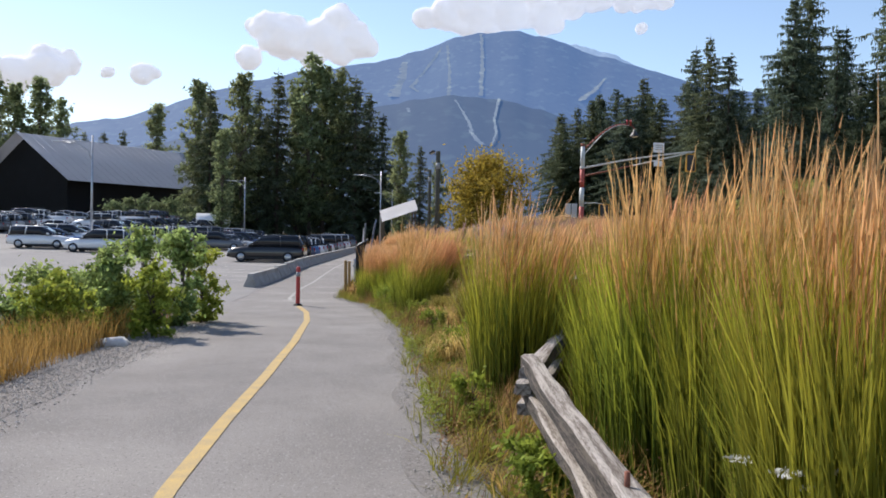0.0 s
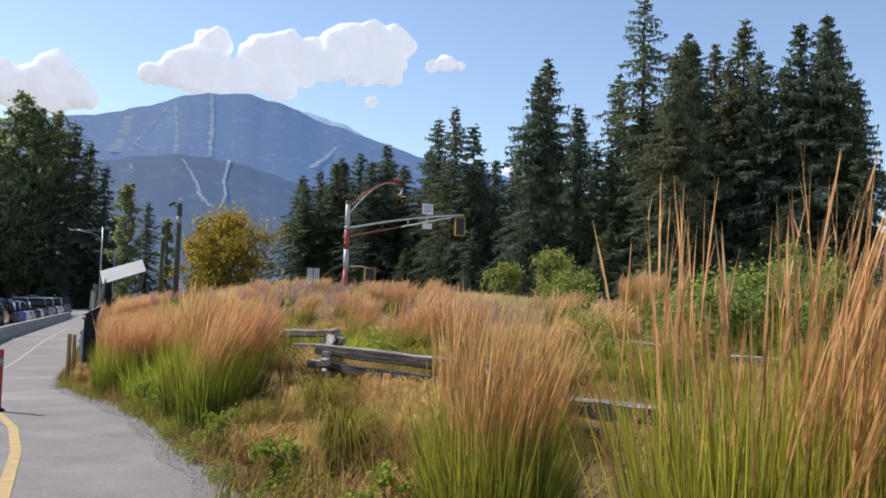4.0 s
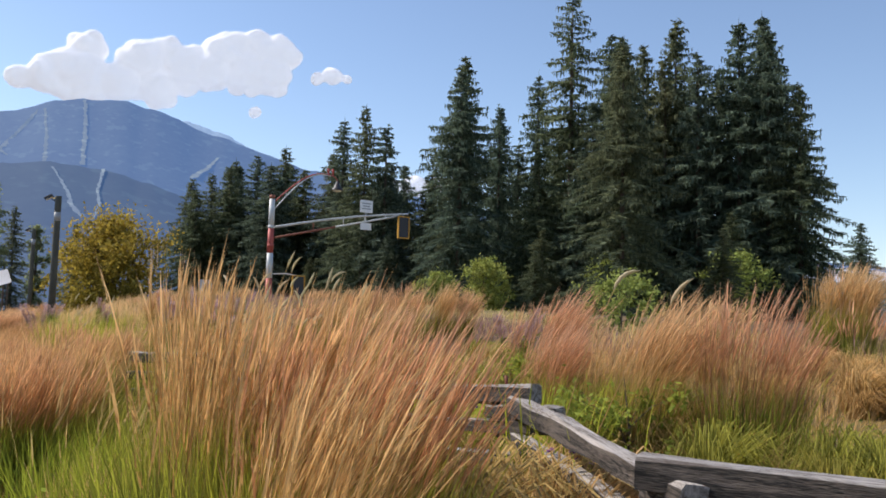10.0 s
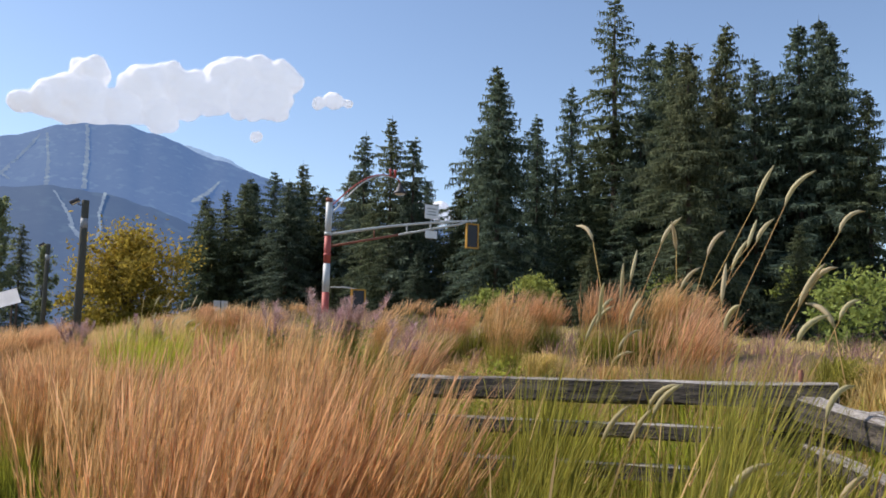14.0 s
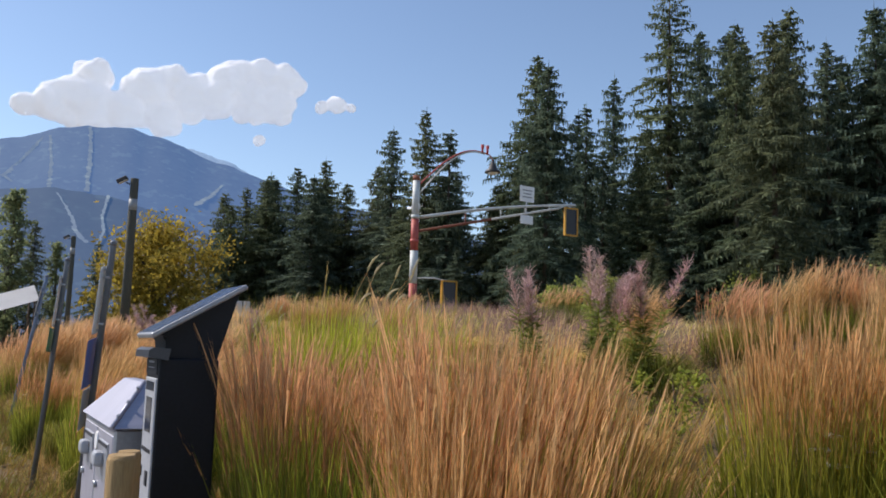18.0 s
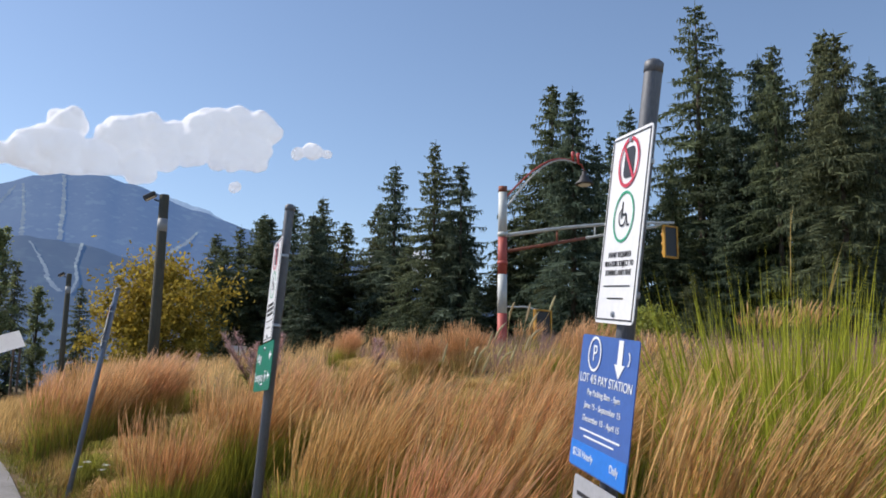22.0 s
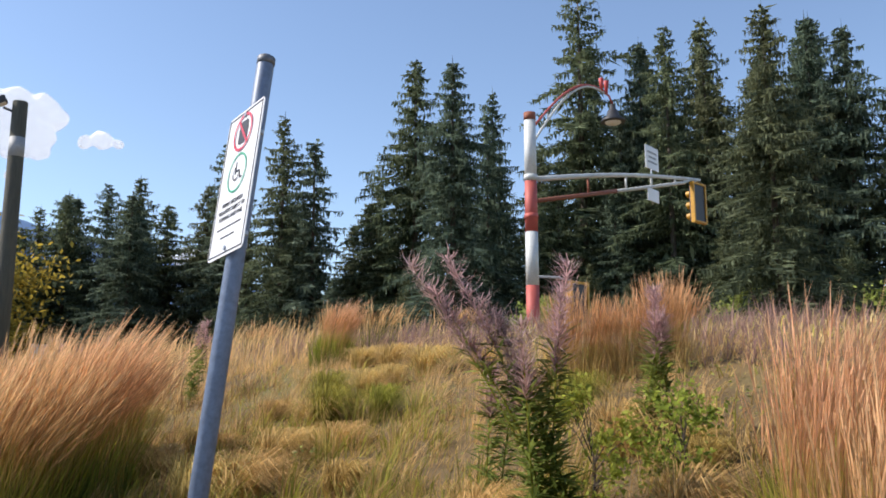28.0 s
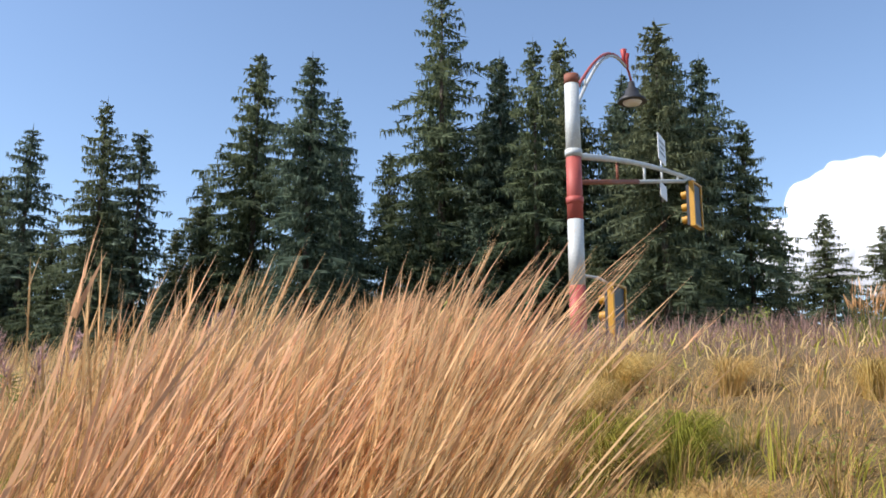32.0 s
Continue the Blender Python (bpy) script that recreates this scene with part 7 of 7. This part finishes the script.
# shelter with white sloped roof, boards by the road
sh = thing("shelter", pose(11.5, 104.5, float(land(11.5, 104.5))), "open shelter with a bright white sloped roof", "shelter")
g0 = float(land(11.5, 104.5))
bm = bmesh.new()
q = [bm.verts.new(p) for p in ((-2.25, -1.6, 3.0 - g0), (2.2, -1.6, 4.6 - g0), (2.2, 1.4, 6.0 - g0), (-2.25, 1.4, 4.45 - g0))]
f = bm.faces.new(q)
bmesh.ops.solidify(bm, geom=[f], thickness=0.12)
part("roof", bm, M_roofwhite, sh, "white metal roof")
for px, py, pz in ((-2.0, -1.3, 3.05), (1.9, -1.3, 4.45), (1.9, 1.2, 5.7), (-2.0, 1.2, 4.3)):
    part("post", bm_box((0.16, 0.16, pz - g0), (px, py, (pz - g0) / 2), 0.01), M_wood_dark, sh)
part("bench", bm_box((2.6, 0.5, 0.5), (0, 0.4, 0.25), 0.03), M_wood_dark, sh)
bd = thing("notice_boards", pose(39.7, 121.8, float(land(39.7, 121.8))), "pair of white notice boards on posts by the road", "notice board")
for s in (-1, 1):
    part("board", bm_box((0.85, 0.05, 2.1), (s * 0.5, 0, 6.6 - 1.0 - float(land(39.7, 121.8))), 0.01), M_signwhite, bd)
    part("post", bm_box((0.1, 0.1, 5.2 - float(land(39.7, 121.8))), (s * 0.5, 0.08, (5.2 - float(land(39.7, 121.8))) / 2)), M_greypost, bd)


# ==== hall beyond the car park ====
def hall():
    A = Vector((-40.5, 156.9, 0))
    ax = Vector((0.591, 0.806, 0)).normalized()
    inn = Vector((-0.806, 0.591, 0))
    L, D, E, R = 47.0, 24.0, 10.2, 18.35
    k = thing("hall", Matrix.Translation(A), "large dark hall with a broad grey metal roof", "building")
    def P(u, v, z):
        return ax * u + inn * v + Vector((0, 0, z))
    def slab(name, pts, thick, m, parent, label=""):
        bm = bmesh.new()
        f = bm.faces.new([bm.verts.new(p) for p in pts])
        bmesh.ops.solidify(bm, geom=[f], thickness=thick)
        return part(name, bm, m, parent, label)
    slab("front_wall", [P(1, 1, -1), P(L - 1, 1, -1), P(L - 1, 1, E + 0.3), P(1, 1, E + 0.3)], 0.4, M_darkwall, k)
    slab("back_wall", [P(1, D - 1, -1), P(L - 1, D - 1, -1), P(L - 1, D - 1, E), P(1, D - 1, E)], 0.4, M_darkwall, k)
    for u in (1.0, L - 1):
        slab("gable_wall", [P(u, 1, -1), P(u, D - 1, -1), P(u, D - 1, E), P(u, D / 2, R - 0.7), P(u, 1, E)], 0.4, M_darkwall, k)
    rf = slab("roof", [P(-1, -1.5, E - 0.6), P(L + 1, -1.5, E - 0.6), P(L + 1, D / 2, R), P(-1, D / 2, R)], -0.3, M_roofgrey, k, "grey standing-seam metal roof")
    slab("roof", [P(-1, D + 1.5, E - 0.6), P(-1, D / 2, R), P(L + 1, D / 2, R), P(L + 1, D + 1.5, E - 0.6)], -0.3, M_roofgrey, k)
    n = 26
    for i in range(n):
        u = -0.5 + (L + 1) * i / (n - 1)
        a, c = P(u, -1.5, E - 0.5), P(u, D / 2, R + 0.1)
        part("seam", bm_tube([a, c], 0.025, 4), M_roofgrey, rf)
    for i in range(6):
        part("front_door", bm_box((2.6, 0.12, 3.2), (0, 0, 0)), M_screen, k).matrix_local = Matrix.Translation(P(6 + i * 8, 0.86, 1.2)) @ pose(0, 0, 0, 0, 0, math.degrees(math.atan2(ax.y, ax.x)))


hall()
# pale building right of the firs
rb = thing("hotel", pose(150, 96, 0, 0, 0, 20), "pale grey building with a low pyramid roof", "building")
part("wall", bm_box((26, 18, 10.5), (0, 0, 5.2)), mat("pale_render", (0.5, 0.5, 0.48), (0.42, 0.42, 0.41), 0.3, 0.8, fine=4), rb)
bm = bmesh.new()
bmesh.ops.create_cone(bm, cap_ends=True, segments=4, radius1=19, radius2=3, depth=3.2, matrix=Matrix.Translation((0, 0, 12.0)) @ pose(0, 0, 0, 0, 0, 45))
part("roof", bm, M_roofgrey, rb)
for i in range(5):
    for j in range(3):
        part("window", bm_box((2.2, 0.1, 1.5), (-10 + i * 5, -9.03, 2.2 + j * 3.1)), M_screen, rb)


# ==== cars ====
M_glass = plain("car_glass", (0.012, 0.014, 0.018), 0.06)
M_tyre = plain("tyre_rubber", (0.018, 0.018, 0.019), 0.85)
M_rim = plain("alloy_rim", (0.45, 0.46, 0.48), 0.3, 0.8)
M_tail = plain("tail_light_red", (0.35, 0.01, 0.012), 0.2)
M_head = plain("headlight_glass", (0.62, 0.64, 0.66), 0.12)
M_trim = plain("black_trim", (0.02, 0.02, 0.021), 0.5)


def paint(name, c):
    m = plain(name, c, 0.28, 0.15)
    b = m.node_tree.nodes["Principled BSDF"]
    b.inputs["Coat Weight"].default_value, b.inputs["Coat Roughness"].default_value = 1.0, 0.05
    return m


PAINT = {"white": paint("white_car_paint", (0.74, 0.75, 0.76)), "silver": paint("silver_car_paint", (0.42, 0.44, 0.46)), "black": paint("black_car_paint", (0.012, 0.012, 0.014)),
         "dark blue": paint("dark_blue_car_paint", (0.02, 0.04, 0.11)), "grey": paint("grey_car_paint", (0.12, 0.125, 0.135)), "red": paint("red_car_paint", (0.28, 0.015, 0.015)), "blue": paint("blue_car_paint", (0.04, 0.12, 0.30))}


def loft(sections):
    """Closed cross-sections (lists of equal length) joined into a shell."""
    bm = bmesh.new()
    rings = [[bm.verts.new(p) for p in s] for s in sections]
    n = len(rings[0])
    for a, c in zip(rings, rings[1:]):
        for j in range(n):
            f = bm.faces.new((a[j], a[(j + 1) % n], c[(j + 1) % n], c[j]))
            f.smooth = True
    bm.faces.new(rings[0][::-1])
    bm.faces.new(rings[-1])
    bmesh.ops.recalc_face_normals(bm, faces=bm.faces)
    return bm


def car(kind, colour):
    """A parked car with its nose at +x."""
    L, W, belt, roof = {"suv": (4.7, 1.88, 1.05, 1.70), "sedan": (4.6, 1.80, 0.92, 1.44), "pickup": (5.6, 1.95, 1.15, 1.82), "van": (6.2, 2.1, 1.2, 2.7)}[kind]
    words = {"suv": "sport utility car", "sedan": "saloon car", "pickup": "pickup truck", "van": "box van"}[kind]
    t = thing("car", pose(0, 0, -400), f"parked {colour} {words} in the car park", "car", "parked cars")
    def sec(x, half, z0, z1, tuck=0.88):
        return [(x, -half * 0.92, z0), (x, -half, z0 + 0.22), (x, -half, (z0 + z1) / 2 + 0.1), (x, -half * tuck, z1), (x, half * tuck, z1), (x, half, (z0 + z1) / 2 + 0.1), (x, half, z0 + 0.22), (x, half * 0.92, z0)]
    h = W / 2
    if kind == "van":
        prof = [(-L / 2, h, 0.35, roof), (L * 0.18, h, 0.35, roof), (L * 0.19, h * 0.95, 0.3, 1.25), (L * 0.42, h * 0.93, 0.3, 1.05), (L / 2, h * 0.85, 0.35, 0.8)]
    else:
        tail = 0.92 if kind == "pickup" else 1.0
        prof = [(-L / 2, h * 0.88, 0.42, belt * 0.9 * tail), (-L / 2 + 0.12, h * 0.96, 0.28, belt * 0.97), (-L * 0.3, h, 0.22, belt), (L * 0.1, h, 0.22, belt * 0.99), (L * 0.28, h * 0.99, 0.22, belt * 0.93), (L * 0.42, h * 0.94, 0.25, belt * 0.82), (L / 2 - 0.03, h * 0.82, 0.32, belt * 0.66)]
    part("body", loft([sec(*p) for p in prof]), PAINT[colour], t)
    c0, r0, r1, c1 = {"suv": (-0.485, -0.42, 0.02, 0.22), "sedan": (-0.40, -0.20, 0.03, 0.22), "pickup": (-0.05, -0.03, 0.14, 0.27), "van": (0.19, 0.19, 0.24, 0.34)}[kind]
    rz = roof if kind != "van" else 2.05
    cab = [[(L * x, -w * 0.94, z), (L * x, -w * k, z2), (L * x, w * k, z2), (L * x, w * 0.94, z)] for x, w, z, z2, k in
           ((c0, h, belt - 0.03, belt + 0.02, 0.9), (r0, h, belt - 0.03, rz - 0.06, 0.76), (r1, h, belt - 0.03, rz - 0.05, 0.76), (c1, h, belt - 0.06, belt, 0.88))]
    part("glasshouse", loft(cab), M_glass, t, "dark tinted glass")
    part("roof", loft([[(L * x, -h * 0.74, rz - 0.07), (L * x, -h * 0.70, rz - dz), (L * x, h * 0.70, rz - dz), (L * x, h * 0.74, rz - 0.07)] for x, dz in ((r0 - 0.012, 0.05), (r0 + 0.05, 0.0), (r1 - 0.04, 0.0), (r1 + 0.01, 0.045))]), PAINT[colour], t)
    if kind != "van":
        for s in (-1, 1):
            for x in (c0 * 0.5 + r0 * 0.5, r0 + (r1 - r0) * 0.5):
                part("pillar", bm_tube([(L * x, s * h * 0.945, belt - 0.02), (L * (x + 0.012), s * h * 0.765, rz - 0.06)], 0.035, 6), PAINT[colour], t)
            part("mirror", bm_box((0.16, 0.16, 0.13), (L * 0.17, s * (h + 0.07), belt + 0.06), 0.03), PAINT[colour], t)
            part("sill", bm_box((L * 0.52, 0.05, 0.12), (0, s * h * 0.97, 0.27), 0.02), M_trim, t)
    for s in (-1, 1):
        part("headlight", bm_box((0.18, 0.34, 0.13), (L / 2 - 0.16, s * h * 0.66, belt * 0.72), 0.03), M_head, t)
        part("tail_light", bm_box((0.10, 0.22, 0.24), (-L / 2 + 0.06, s * h * 0.80, belt * 0.80), 0.03), M_tail, t)
        for x in (-L * 0.30, L * 0.31):
            w = part("wheel", bm_tube([(0, s * -0.11, 0), (0, s * -0.10, 0), (0, s * 0.10, 0), (0, s * 0.11, 0)], [0.30, 0.34, 0.34, 0.30], 14), M_tyre, t)
            w.location = (x, s * (h - 0.10), 0.34)
            part("rim", bm_tube([(0, s * 0.09, 0), (0, s * 0.118, 0), (0, s * 0.124, 0)], [0.22, 0.21, 0.06], 10), M_rim, w)
    part("front_bumper", bm_box((0.16, W * 0.86, 0.2), (L / 2 - 0.07, 0, 0.42), 0.05), M_trim, t)
    part("rear_bumper", bm_box((0.16, W * 0.9, 0.2), (-L / 2 + 0.06, 0, 0.45), 0.05), M_trim if kind != "sedan" else PAINT[colour], t)
    part("number_plate", bm_box((0.02, 0.34, 0.15), (-L / 2 - 0.01, 0, belt * 0.66), 0.004), M_head, t)
    return t


MASTERS = [car(k, c) for k, c in (("suv", "black"), ("suv", "white"), ("suv", "grey"), ("suv", "silver"), ("sedan", "white"), ("sedan", "dark blue"), ("sedan", "silver"), ("sedan", "red"), ("pickup", "white"), ("pickup", "grey"), ("van", "white"), ("sedan", "blue"), ("suv", "dark blue"), ("sedan", "black"))]


def park(i, x, y, turn):
    copy_thing(MASTERS[i], pose(x, y, float(land(x, y)) + 0.008, 0, 0, turn))


def lot_point(along, off):
    """A place in the car park: metres along the barrier from its near end, metres out from it."""
    d, n = Vector((0.143, 0.99)), Vector((-0.99, 0.143))
    p = Vector((-3.2, 29.8)) + d * along + n * off
    return p.x, p.y


BARRIER = 98.2          # heading of the barrier's outward side, degrees
order = [0, 0, 5, 11, 4, 6, 13, 4, 2, 6, 3, 5, 4, 1, 9, 6, 12]
for i in range(17):
    x, y = lot_point(21.2 + i * 2.75, 3.0)
    park(order[i], x, y, BARRIER + 90 - 8 + rng.uniform(-2, 2) if i else 172)
crng = np.random.default_rng(5)
pool = [1, 2, 3, 4, 5, 6, 4, 1, 3, 6, 8, 9, 11, 12, 13, 7, 2, 0]
for row, (off, first, count, flip) in enumerate([(17.0, 31, 21, 0), (22.2, 31, 21, 180), (36.0, 36, 19, 0), (41.2, 36, 19, 180), (54, 44, 15, 0), (59.2, 44, 15, 180), (72, 50, 12, 0), (11.6, 46, 13, 180), (29, 52, 13, 0), (47.6, 46, 12, 180), (65.5, 48, 10, 0)]):
    for j in range(count):
        if crng.random() < 0.10:
            continue
        x, y = lot_point(first + j * 2.8, off)
        park(int(pool[int(crng.integers(len(pool)))]), x, y, 172 + flip + crng.uniform(-2, 2))
x, y = lot_point(88, 23)
park(10, x, y, 172)
for t in MASTERS:
    for o in (*t.children_recursive, t):
        bpy.data.objects.remove(o)
# bay lines
for i in range(8):
    x, y = lot_point(2.5 + i * 2.75, 3.2)
    ln = new("bay_line", fast_mesh("bay_line", np.array([[-2.4, -0.05, 0], [2.4, -0.05, 0], [2.4, 0.05, 0], [-2.4, 0.05, 0]]), [(np.array([[0, 1, 2, 3]]), 0)], [M_white]))
    ln.matrix_world = pose(x, y, float(land(x, y)) + 0.012, 0, 0, 172)
    tagged(ln, "white painted parking bay line", kind="structure")
